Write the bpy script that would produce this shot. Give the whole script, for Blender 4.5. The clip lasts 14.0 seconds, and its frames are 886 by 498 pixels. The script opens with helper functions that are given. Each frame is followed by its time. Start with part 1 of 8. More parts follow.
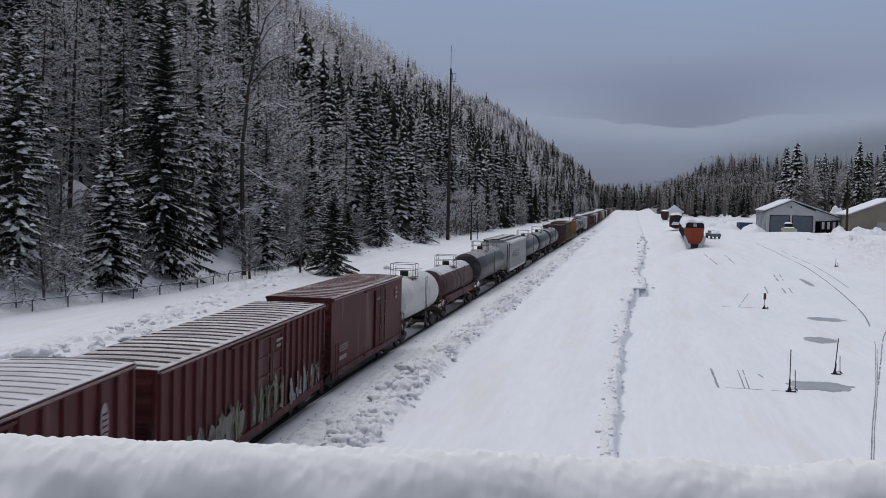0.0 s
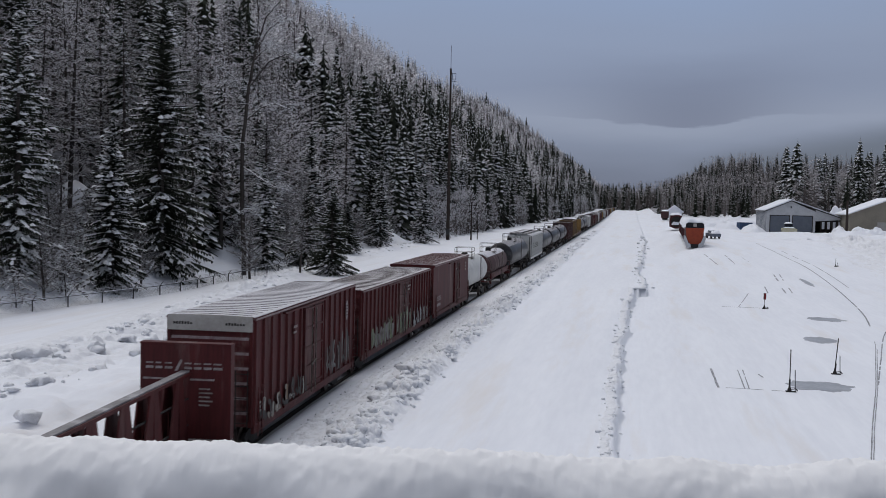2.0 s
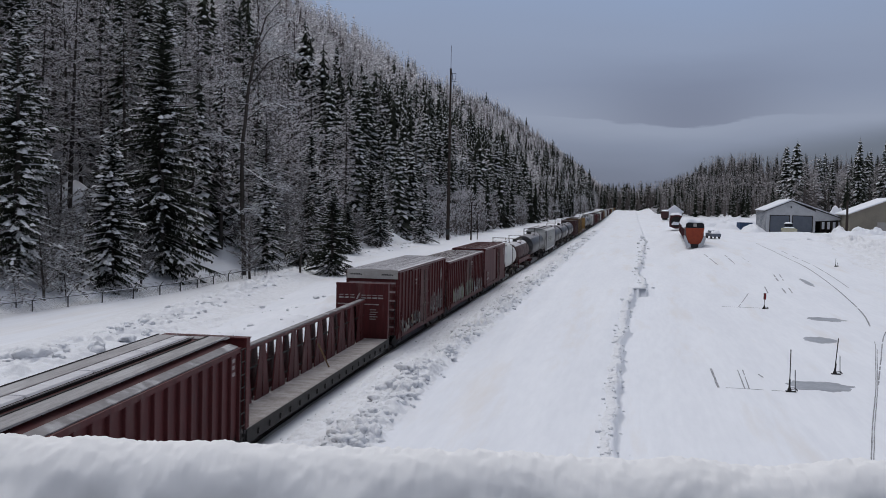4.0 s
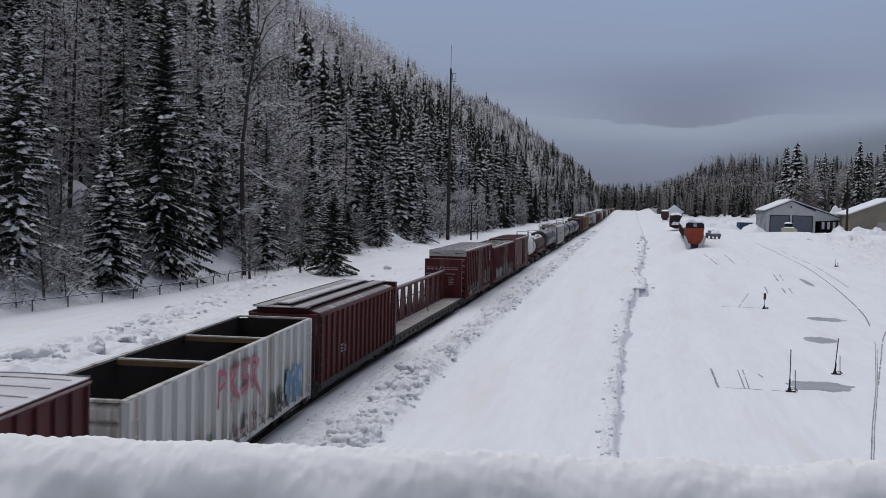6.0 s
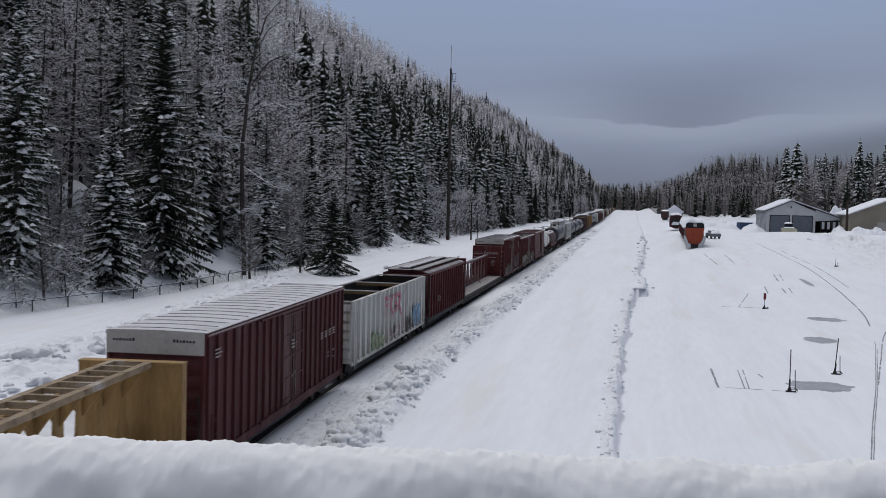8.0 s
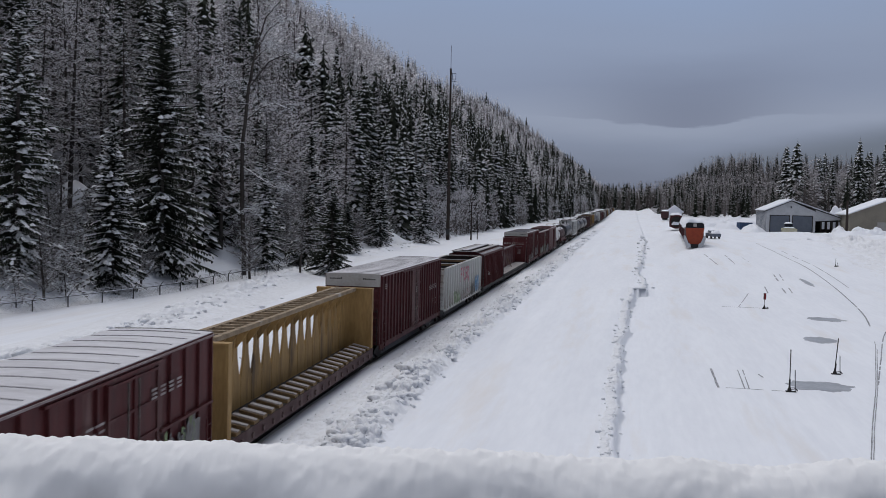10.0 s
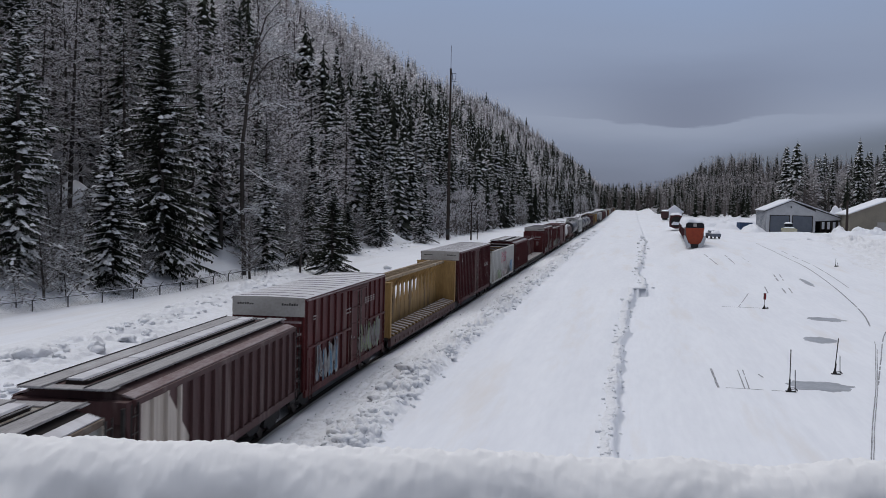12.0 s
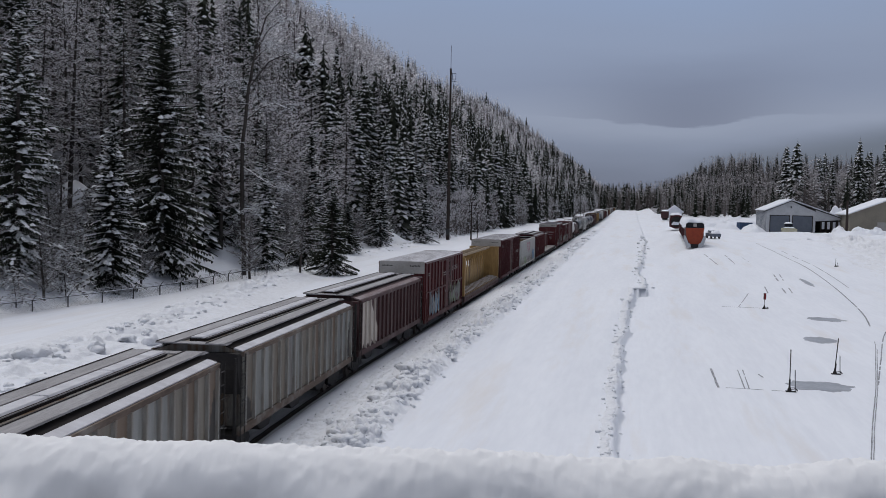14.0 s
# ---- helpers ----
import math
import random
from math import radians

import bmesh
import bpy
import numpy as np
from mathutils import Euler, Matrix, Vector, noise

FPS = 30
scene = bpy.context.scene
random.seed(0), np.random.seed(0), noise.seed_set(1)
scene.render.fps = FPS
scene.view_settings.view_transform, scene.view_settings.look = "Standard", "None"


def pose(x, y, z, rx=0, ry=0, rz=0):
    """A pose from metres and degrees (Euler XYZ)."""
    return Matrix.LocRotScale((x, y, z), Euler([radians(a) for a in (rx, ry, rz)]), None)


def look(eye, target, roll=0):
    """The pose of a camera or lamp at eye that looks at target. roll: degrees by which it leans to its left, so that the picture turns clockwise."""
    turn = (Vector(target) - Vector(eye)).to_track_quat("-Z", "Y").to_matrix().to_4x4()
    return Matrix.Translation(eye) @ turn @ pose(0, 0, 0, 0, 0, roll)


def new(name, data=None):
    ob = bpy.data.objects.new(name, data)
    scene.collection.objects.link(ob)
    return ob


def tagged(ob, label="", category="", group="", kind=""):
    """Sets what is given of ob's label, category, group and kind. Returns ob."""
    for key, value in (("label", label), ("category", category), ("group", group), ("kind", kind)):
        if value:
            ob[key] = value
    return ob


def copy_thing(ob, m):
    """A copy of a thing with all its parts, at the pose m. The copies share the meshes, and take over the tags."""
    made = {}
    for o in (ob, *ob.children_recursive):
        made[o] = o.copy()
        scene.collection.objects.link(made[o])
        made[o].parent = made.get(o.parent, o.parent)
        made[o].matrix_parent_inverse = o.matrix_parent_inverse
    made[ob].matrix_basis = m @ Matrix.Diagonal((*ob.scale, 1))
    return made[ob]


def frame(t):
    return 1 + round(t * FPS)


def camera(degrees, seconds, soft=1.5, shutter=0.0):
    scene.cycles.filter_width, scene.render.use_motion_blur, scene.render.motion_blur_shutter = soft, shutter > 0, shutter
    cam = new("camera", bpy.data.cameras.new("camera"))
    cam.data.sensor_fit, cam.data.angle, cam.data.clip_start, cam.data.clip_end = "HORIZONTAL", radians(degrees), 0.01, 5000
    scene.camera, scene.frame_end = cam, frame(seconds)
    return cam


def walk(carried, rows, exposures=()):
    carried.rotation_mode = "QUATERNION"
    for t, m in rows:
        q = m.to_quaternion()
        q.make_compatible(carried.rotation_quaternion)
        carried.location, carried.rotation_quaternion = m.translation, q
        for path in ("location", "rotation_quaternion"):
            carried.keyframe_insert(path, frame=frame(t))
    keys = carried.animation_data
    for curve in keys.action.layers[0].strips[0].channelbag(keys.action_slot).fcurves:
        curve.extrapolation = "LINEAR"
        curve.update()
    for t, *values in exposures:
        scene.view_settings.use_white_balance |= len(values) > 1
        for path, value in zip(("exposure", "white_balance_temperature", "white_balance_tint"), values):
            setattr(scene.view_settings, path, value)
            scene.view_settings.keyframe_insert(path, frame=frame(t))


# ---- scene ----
# ---- camera ----
EYE = Vector((0.0, 0.0, 8.9))
YAW, PITCH, ROLL = radians(9.825), radians(-2.572), 1.378
AIM = EYE + Vector((-math.sin(YAW) * math.cos(PITCH), math.cos(YAW) * math.cos(PITCH), math.sin(PITCH)))
cam = camera(44.53, 14.0, 0.88, 0.3)
walk(cam, [(0.0, look(EYE, AIM, ROLL)), (14.0, look(EYE, AIM, ROLL))], [(0.0, 0.05), (14.0, 0.05)])

# ---- sky and sun: an overcast winter day ----
SUN_EL, SUN_AZ = 58.0, 330.0


def make_world():
    w = bpy.data.worlds.new("overcast_sky")
    scene.world = w
    w.use_nodes = True
    nt = w.node_tree
    nt.nodes.clear()
    N, L = nt.nodes.new, nt.links.new
    out, bg = N("ShaderNodeOutputWorld"), N("ShaderNodeBackground")
    tc = N("ShaderNodeTexCoord")
    sky = N("ShaderNodeTexSky")
    sky.sky_type = "NISHITA"
    sky.sun_disc = False
    sky.sun_elevation, sky.sun_rotation = radians(SUN_EL), radians(SUN_AZ)
    sep = N("ShaderNodeSeparateXYZ")
    L(tc.outputs["Generated"], sep.inputs[0])
    # cloud layers stretched along the horizon
    mp = N("ShaderNodeMapping")
    mp.inputs["Scale"].default_value = (2.6, 2.6, 16.0)
    L(tc.outputs["Generated"], mp.inputs[0])
    n1 = N("ShaderNodeTexNoise")
    n1.inputs["Scale"].default_value, n1.inputs["Detail"].default_value, n1.inputs["Roughness"].default_value = 1.3, 5.0, 0.5
    L(mp.outputs[0], n1.inputs["Vector"])
    # height above the horizon, bent by the noise and by one long dip of the cloud base
    def calc(op, *values):
        nd = N("ShaderNodeMath")
        nd.operation = op
        for k, v in enumerate(values):
            if isinstance(v, (int, float)):
                nd.inputs[k].default_value = v
            else:
                L(v, nd.inputs[k])
        return nd.outputs[0]
    u = calc("DIVIDE", sep.outputs["X"], calc("MAXIMUM", sep.outputs["Y"], 0.05))
    du = calc("MULTIPLY", calc("SUBTRACT", u, 0.045), 16.0)
    dip = calc("POWER", 2.718, calc("MULTIPLY", calc("MULTIPLY", du, du), -1.0))
    bent = calc("ADD", sep.outputs["Z"], calc("MULTIPLY", dip, 0.0045))
    hz = N("ShaderNodeMath")
    hz.operation = "ADD"
    L(bent, hz.inputs[0])
    L(calc("MULTIPLY_ADD", n1.outputs["Fac"], 0.044, -0.022), hz.inputs[1])
    ramp = N("ShaderNodeValToRGB")
    cr = ramp.color_ramp
    stops = [(0.0, (0.13, 0.155, 0.225)), (0.03, (0.150, 0.180, 0.262)), (0.055, (0.198, 0.234, 0.332)), (0.080, (0.262, 0.300, 0.405)), (0.11, (0.222, 0.262, 0.375)),
             (0.15, (0.245, 0.295, 0.42)), (0.22, (0.255, 0.34, 0.515)), (0.34, (0.33, 0.375, 0.475)), (0.7, (0.68, 0.695, 0.755))]
    cr.elements[0].position, cr.elements[0].color = stops[0][0], (*stops[0][1], 1)
    cr.elements[1].position, cr.elements[1].color = stops[-1][0], (*stops[-1][1], 1)
    for pos, c in stops[1:-1]:
        e = cr.elements.new(pos)
        e.color = (*c, 1)
    L(hz.outputs[0], ramp.inputs[0])

    def ease(v, lo, hi):
        nd = N("ShaderNodeMapRange")
        nd.interpolation_type = "SMOOTHSTEP"
        nd.inputs["From Min"].default_value, nd.inputs["From Max"].default_value = lo, hi
        L(v, nd.inputs["Value"])
        return nd.outputs[0]
    dw = calc("MULTIPLY", calc("SUBTRACT", u, 0.048), 11.0)
    wide = calc("POWER", 2.718, calc("MULTIPLY", calc("MULTIPLY", dw, dw), -1.0))
    mp2, n2 = N("ShaderNodeMapping"), N("ShaderNodeTexNoise")
    mp2.inputs["Scale"].default_value = (14.0, 14.0, 60.0)
    n2.inputs["Scale"].default_value, n2.inputs["Detail"].default_value = 1.6, 5.0
    L(tc.outputs["Generated"], mp2.inputs[0])
    L(mp2.outputs[0], n2.inputs["Vector"])
    ragged = calc("ADD", hz.outputs[0], calc("MULTIPLY_ADD", n2.outputs["Fac"], 0.009, -0.0045))
    lens = calc("MULTIPLY", calc("MULTIPLY", ease(ragged, 0.0820, 0.0845), calc("SUBTRACT", 1.0, ease(hz.outputs[0], 0.090, 0.15))), wide)
    shade = N("ShaderNodeMixRGB")
    L(calc("MULTIPLY", lens, 0.75), shade.inputs[0])
    L(ramp.outputs[0], shade.inputs[1])
    shade.inputs[2].default_value = (0.150, 0.172, 0.255, 1)
    slope = N("ShaderNodeMixRGB")
    far_hill = calc("MULTIPLY", ease(u, 0.02, 0.10), calc("SUBTRACT", 1.0, ease(calc("ADD", sep.outputs["Z"], calc("MULTIPLY_ADD", u, -0.17, calc("MULTIPLY_ADD", n1.outputs["Fac"], 0.02, -0.01))), 0.018, 0.046)))
    L(calc("MULTIPLY", far_hill, 0.8), slope.inputs[0])
    slope.inputs[2].default_value = (0.105, 0.125, 0.170, 1)
    warm = N("ShaderNodeMixRGB")
    L(calc("MULTIPLY", ease(u, 0.02, 0.30), 0.12), warm.inputs[0])
    L(shade.outputs[0], warm.inputs[1])
    L(warm.outputs[0], slope.inputs[1])
    warm.inputs[2].default_value = (0.275, 0.298, 0.37, 1)
    mixs = N("ShaderNodeMixRGB")
    mixs.inputs[0].default_value = 0.06
    sc = N("ShaderNodeMixRGB")
    sc.blend_type, sc.inputs[0].default_value = "MULTIPLY", 1.0
    sc.inputs[2].default_value = (0.09, 0.09, 0.09, 1)
    L(sky.outputs[0], sc.inputs[1])
    L(slope.outputs[0], mixs.inputs[1])
    L(sc.outputs[0], mixs.inputs[2])
    L(mixs.outputs[0], bg.inputs[0])
    bg.inputs[1].default_value = 1.0
    L(bg.outputs[0], out.inputs[0])


make_world()
sun_data = bpy.data.lights.new("sun", "SUN")
sun_data.energy, sun_data.angle, sun_data.color = 0.95, radians(35), (1.0, 0.97, 0.93)
sun = new("sun", sun_data)
az = radians(SUN_AZ)
sun.matrix_world = look((0, 0, 60), (-math.sin(az) * 30, -math.cos(az) * 30, 60 - 30 * math.tan(radians(SUN_EL))))


# ---- materials ----
def mat(name, a, b=None, rough=0.7, metal=0.0, scale=1.0, bump=0.0, bscale=None, stretch=(1, 1, 1), dirt=None, dirt_amount=0.4, dirt_scale=0.6, rand=0.0):
    """Two colours mixed by noise at two scales, an optional dirt colour in patches, relief, and a shift of brightness from object to object."""
    m = bpy.data.materials.new(name)
    m.use_nodes = True
    nt = m.node_tree
    N, L = nt.nodes.new, nt.links.new
    p = nt.nodes["Principled BSDF"]
    p.inputs["Roughness"].default_value, p.inputs["Metallic"].default_value = rough, metal
    p.inputs["Specular IOR Level"].default_value = 0.18
    b = b or tuple(0.75 * c for c in a)
    tc, mp = N("ShaderNodeTexCoord"), N("ShaderNodeMapping")
    mp.inputs["Scale"].default_value = stretch
    L(tc.outputs["Object"], mp.inputs[0])
    n1, n2 = N("ShaderNodeTexNoise"), N("ShaderNodeTexNoise")
    n1.inputs["Scale"].default_value, n1.inputs["Detail"].default_value = scale, 6.0
    n2.inputs["Scale"].default_value, n2.inputs["Detail"].default_value = scale * 7.3, 4.0
    L(mp.outputs[0], n1.inputs["Vector"])
    L(mp.outputs[0], n2.inputs["Vector"])
    av = N("ShaderNodeMath")
    av.operation = "MULTIPLY_ADD"
    av.inputs[1].default_value = 0.55
    half = N("ShaderNodeMath")
    half.operation, half.inputs[1].default_value = "MULTIPLY", 0.45
    L(n2.outputs["Fac"], half.inputs[0])
    L(n1.outputs["Fac"], av.inputs[0])
    L(half.outputs[0], av.inputs[2])
    r = N("ShaderNodeMapRange")
    r.inputs["From Min"].default_value, r.inputs["From Max"].default_value = 0.36, 0.64
    L(av.outputs[0], r.inputs["Value"])
    mx = N("ShaderNodeMixRGB")
    mx.inputs[1].default_value, mx.inputs[2].default_value = (*a, 1), (*b, 1)
    L(r.outputs[0], mx.inputs[0])
    col = mx.outputs[0]
    if dirt:
        n3, r3, m3 = N("ShaderNodeTexNoise"), N("ShaderNodeMapRange"), N("ShaderNodeMixRGB")
        n3.inputs["Scale"].default_value, n3.inputs["Detail"].default_value, n3.inputs["Roughness"].default_value = dirt_scale, 8.0, 0.65
        L(mp.outputs[0], n3.inputs["Vector"])
        r3.inputs["From Min"].default_value, r3.inputs["From Max"].default_value = 0.66 - 0.3 * dirt_amount, 0.78 - 0.2 * dirt_amount
        L(n3.outputs["Fac"], r3.inputs["Value"])
        L(r3.outputs[0], m3.inputs[0])
        L(col, m3.inputs[1])
        m3.inputs[2].default_value = (*dirt, 1)
        col = m3.outputs[0]
    if rand:
        oi, mr, m4 = N("ShaderNodeObjectInfo"), N("ShaderNodeMapRange"), N("ShaderNodeMixRGB")
        mr.inputs["To Min"].default_value, mr.inputs["To Max"].default_value = 1 - rand, 1 + rand
        L(oi.outputs["Random"], mr.inputs["Value"])
        m4.blend_type, m4.inputs[0].default_value = "MULTIPLY", 1.0
        L(col, m4.inputs[1])
        L(mr.outputs[0], m4.inputs[2])
        col = m4.outputs[0]
    L(col, p.inputs["Base Color"])
    if bump:
        bm_, nb = N("ShaderNodeBump"), N("ShaderNodeTexNoise")
        nb.inputs["Scale"].default_value, nb.inputs["Detail"].default_value = bscale or scale * 4, 6.0
        L(tc.outputs["Object"], nb.inputs["Vector"])
        bm_.inputs["Strength"].default_value, bm_.inputs["Distance"].default_value = 1.0, bump
        L(nb.outputs["Fac"], bm_.inputs["Height"])
        L(bm_.outputs[0], p.inputs["Normal"])
    return m


GSNOW = mat("ploughed_snow", (0.80, 0.82, 0.87), (0.735, 0.755, 0.81), 0.65, scale=0.5, bump=0.03, bscale=2.2, stretch=(1, 0.10, 1), dirt=(0.725, 0.715, 0.725), dirt_amount=0.4, dirt_scale=0.35)
SNOW = mat("packed_snow", (0.80, 0.82, 0.87), (0.74, 0.76, 0.82), 0.65, scale=0.25, bump=0.05, bscale=2.2)
# dark strip along each rail, wider than the rail itself
BED = mat("dark_flangeway_strip", (0.055, 0.053, 0.055), (0.028, 0.026, 0.026), 0.8, scale=1.6, bump=0.04, bscale=9, dirt=(0.45, 0.45, 0.48), dirt_amount=0.12, dirt_scale=2.0)
# this grey holds painted shade from under the cars as well as grime
TRACKSNOW = mat("grimy_shaded_track_snow", (0.52, 0.525, 0.55), (0.38, 0.38, 0.395), 0.75, scale=1.2, stretch=(1, 0.2, 1), bump=0.03, bscale=6, dirt=(0.16, 0.155, 0.155), dirt_amount=0.2)
CLOD = mat("broken_snow", (0.81, 0.825, 0.865), (0.70, 0.71, 0.745), 0.75, scale=2.5, bump=0.05, bscale=9)
LEDGE = mat("ledge_snow", (0.84, 0.84, 0.85), (0.79, 0.79, 0.80), 0.85, scale=5)
# snow and brush under the trees, darkened to paint in the forest's shade
HILL = mat("shaded_brushy_snow", (0.42, 0.42, 0.45), (0.12, 0.115, 0.12), 0.9, scale=0.22, bump=0.3, bscale=0.5)
NEEDLE = mat("spruce_needles", (0.036, 0.041, 0.027), (0.015, 0.018, 0.0125), 0.75, scale=1.5, rand=0.25)
TREESNOW = mat("clinging_snow", (0.82, 0.825, 0.845), (0.68, 0.69, 0.715), 0.7, scale=2.0)
BARK = mat("dark_bark", (0.07, 0.06, 0.055), (0.035, 0.03, 0.028), 0.9, scale=3, stretch=(1, 1, 0.2), bump=0.02)
FROST = mat("heavily_rimed_twigs", (0.68, 0.675, 0.70), (0.38, 0.375, 0.395), 0.85, scale=1.3)
LARCH = mat("rimed_larch_twigs", (0.82, 0.805, 0.825), (0.62, 0.605, 0.62), 0.85, scale=1.2)
MOUNTSNOW = mat("thin_snow_on_needles", (0.50, 0.50, 0.515), (0.30, 0.30, 0.31), 0.8, scale=1.2)
DULLRIME = mat("dull_grey_brown_twigs", (0.44, 0.42, 0.425), (0.25, 0.235, 0.24), 0.85, scale=0.6)
# darker copy of the rimed twigs, for the fence-side trees and the bushes
RIME = mat("darker_rimed_twigs", (0.56, 0.56, 0.575), (0.25, 0.247, 0.255), 0.85, scale=1.0)
TWIG = mat("grey_twigs", (0.165, 0.145, 0.138), (0.075, 0.066, 0.063), 0.9, scale=1.1)
RED = mat("oxide_red_paint", (0.086, 0.0165, 0.0175), (0.047, 0.0105, 0.0115), 0.6, scale=1.0, stretch=(1.6, 1.6, 0.2), dirt=(0.14, 0.082, 0.076), dirt_amount=0.30, bump=0.004)
RED2 = mat("faded_maroon_paint", (0.080, 0.0205, 0.0225), (0.046, 0.0135, 0.0155), 0.65, scale=1.0, stretch=(1.6, 1.6, 0.18), dirt=(0.15, 0.09, 0.085), dirt_amount=0.30, bump=0.004)
MAROON = mat("maroon_paint", (0.088, 0.019, 0.020), (0.052, 0.0125, 0.0138), 0.6, scale=0.8, stretch=(1, 1, 0.25), dirt=(0.13, 0.075, 0.068), dirt_amount=0.25, bump=0.004)
CREAM = mat("cream_wash", (0.56, 0.505, 0.455), (0.34, 0.29, 0.25), 0.7, scale=0.9, stretch=(2.5, 2.5, 0.15))
# snow-dusted paint; on the box cars' eaves it stands for a highlight
DUST_LIT = mat("snow_dusted_and_lit_brown_paint", (0.16, 0.10, 0.10), (0.28, 0.24, 0.245), 0.65, scale=1.1, stretch=(2, 0.4, 1))
WALKWAY = mat("snow_dusted_grating", (0.36, 0.35, 0.36), (0.23, 0.22, 0.225), 0.7, scale=1.2, stretch=(3, 0.4, 1), dirt=(0.48, 0.475, 0.495), dirt_amount=0.35)
BROWN = mat("dull_brown_paint", (0.080, 0.040, 0.0405), (0.052, 0.027, 0.0275), 0.65, scale=0.9, stretch=(1.6, 1.6, 0.2), dirt=(0.15, 0.11, 0.105), dirt_amount=0.35, bump=0.004)
WHITEP = mat("rust_streaked_white_paint", (0.56, 0.56, 0.55), (0.40, 0.40, 0.385), 0.55, scale=0.8, stretch=(2.5, 2.5, 0.16), dirt=(0.20, 0.135, 0.085), dirt_amount=0.52, bump=0.004)
GREYP = mat("rust_stained_grey_paint", (0.37, 0.37, 0.35), (0.20, 0.185, 0.165), 0.65, scale=1.1, stretch=(2.6, 2.6, 0.14), dirt=(0.15, 0.088, 0.046), dirt_amount=0.68, dirt_scale=1.0, bump=0.004)
RUSTSILL = mat("rusty_sill_paint", (0.155, 0.115, 0.09), (0.075, 0.052, 0.042), 0.75, scale=1.6, stretch=(1, 0.5, 1), dirt=(0.30, 0.29, 0.27), dirt_amount=0.35)
TINTS = [mat(n, c, tuple(0.62 * k for k in c), 0.65, scale=1.1, stretch=(2.6, 2.6, 0.14), dirt=d, dirt_amount=q, dirt_scale=1.0) for n, c, d, q in
         (("chalky_grey_panel", (0.31, 0.31, 0.295), (0.14, 0.095, 0.06), 0.45), ("tan_stained_panel", (0.235, 0.21, 0.175), (0.13, 0.08, 0.048), 0.6), ("rust_washed_panel", (0.19, 0.14, 0.105), (0.29, 0.285, 0.27), 0.45), ("dull_grey_panel", (0.25, 0.25, 0.245), (0.12, 0.08, 0.052), 0.5))]
SOOT = mat("black_soot_stain", (0.035, 0.033, 0.033), (0.075, 0.068, 0.062), 0.8, scale=1.4, stretch=(1, 1, 0.3))
YELLOW = mat("mustard_yellow_paint", (0.37, 0.235, 0.095), (0.24, 0.148, 0.058), 0.65, scale=1.0, stretch=(1.3, 1.3, 0.3), dirt=(0.085, 0.055, 0.035), dirt_amount=0.42, bump=0.004)
BLACKP = mat("black_tank_paint", (0.020, 0.020, 0.023), (0.032, 0.031, 0.034), 0.36, scale=0.6, dirt=(0.10, 0.095, 0.10), dirt_amount=0.3)
TANKW = mat("off_white_tank_paint", (0.55, 0.55, 0.54), (0.45, 0.45, 0.44), 0.45, scale=0.6, dirt=(0.28, 0.26, 0.24), dirt_amount=0.3)
DARK = mat("grimy_black_steel", (0.022, 0.021, 0.022), (0.04, 0.036, 0.034), 0.7, scale=2, bump=0.005)
STEEL = mat("worn_steel", (0.16, 0.14, 0.13), (0.08, 0.065, 0.055), 0.5, metal=0.6, scale=3)
ROOFSNOW = mat("snow_dusted_roof", (0.62, 0.615, 0.65), (0.47, 0.46, 0.49), 0.6, scale=0.7, stretch=(0.6, 2, 1), dirt=(0.38, 0.37, 0.39), dirt_amount=0.3)
ROOFDARK = mat("bare_roof_rib", (0.13, 0.12, 0.125), (0.36, 0.35, 0.365), 0.55, scale=0.9)
ROOFMIX = mat("patchy_snow_roof", (0.74, 0.73, 0.76), (0.24, 0.21, 0.21), 0.6, scale=1.0, stretch=(0.35, 2.4, 1))
RIBRED = mat("bare_dark_red_rib", (0.050, 0.014, 0.015), (0.085, 0.030, 0.031), 0.7, scale=1.2)
RIBDARK = mat("dark_bare_rib", (0.022, 0.015, 0.015), (0.060, 0.042, 0.042), 0.8, scale=1.2)
ROOFRED = mat("red_roof_with_frost", (0.60, 0.57, 0.59), (0.16, 0.10, 0.10), 0.6, scale=1.0, stretch=(0.35, 2.0, 1))
HATCH = mat("grey_hatch_cover", (0.25, 0.24, 0.25), (0.15, 0.14, 0.145), 0.6, scale=1.0, dirt=(0.55, 0.55, 0.58), dirt_amount=0.4)
BANDW = mat("white_end_band", (0.40, 0.385, 0.365), (0.31, 0.295, 0.275), 0.6, scale=1.2, dirt=(0.22, 0.19, 0.17), dirt_amount=0.25)
LETTER = mat("worn_white_lettering", (0.36, 0.33, 0.325), (0.16, 0.125, 0.12), 0.7, scale=4)
NEARBLACK = mat("near_black_fill", (0.016, 0.013, 0.012), (0.028, 0.021, 0.019), 0.85, scale=0.9)
RUSTBAR = mat("ochre_brace", (0.20, 0.13, 0.06), (0.12, 0.08, 0.05), 0.7, scale=2)
TAN = mat("dusty_tan_steel", (0.34, 0.26, 0.175), (0.19, 0.14, 0.09), 0.7, scale=1.5, dirt=(0.45, 0.43, 0.42), dirt_amount=0.3)
DECK = mat("snowy_timber_deck", (0.42, 0.40, 0.40), (0.22, 0.19, 0.18), 0.8, scale=1.3, stretch=(1, 2, 1))
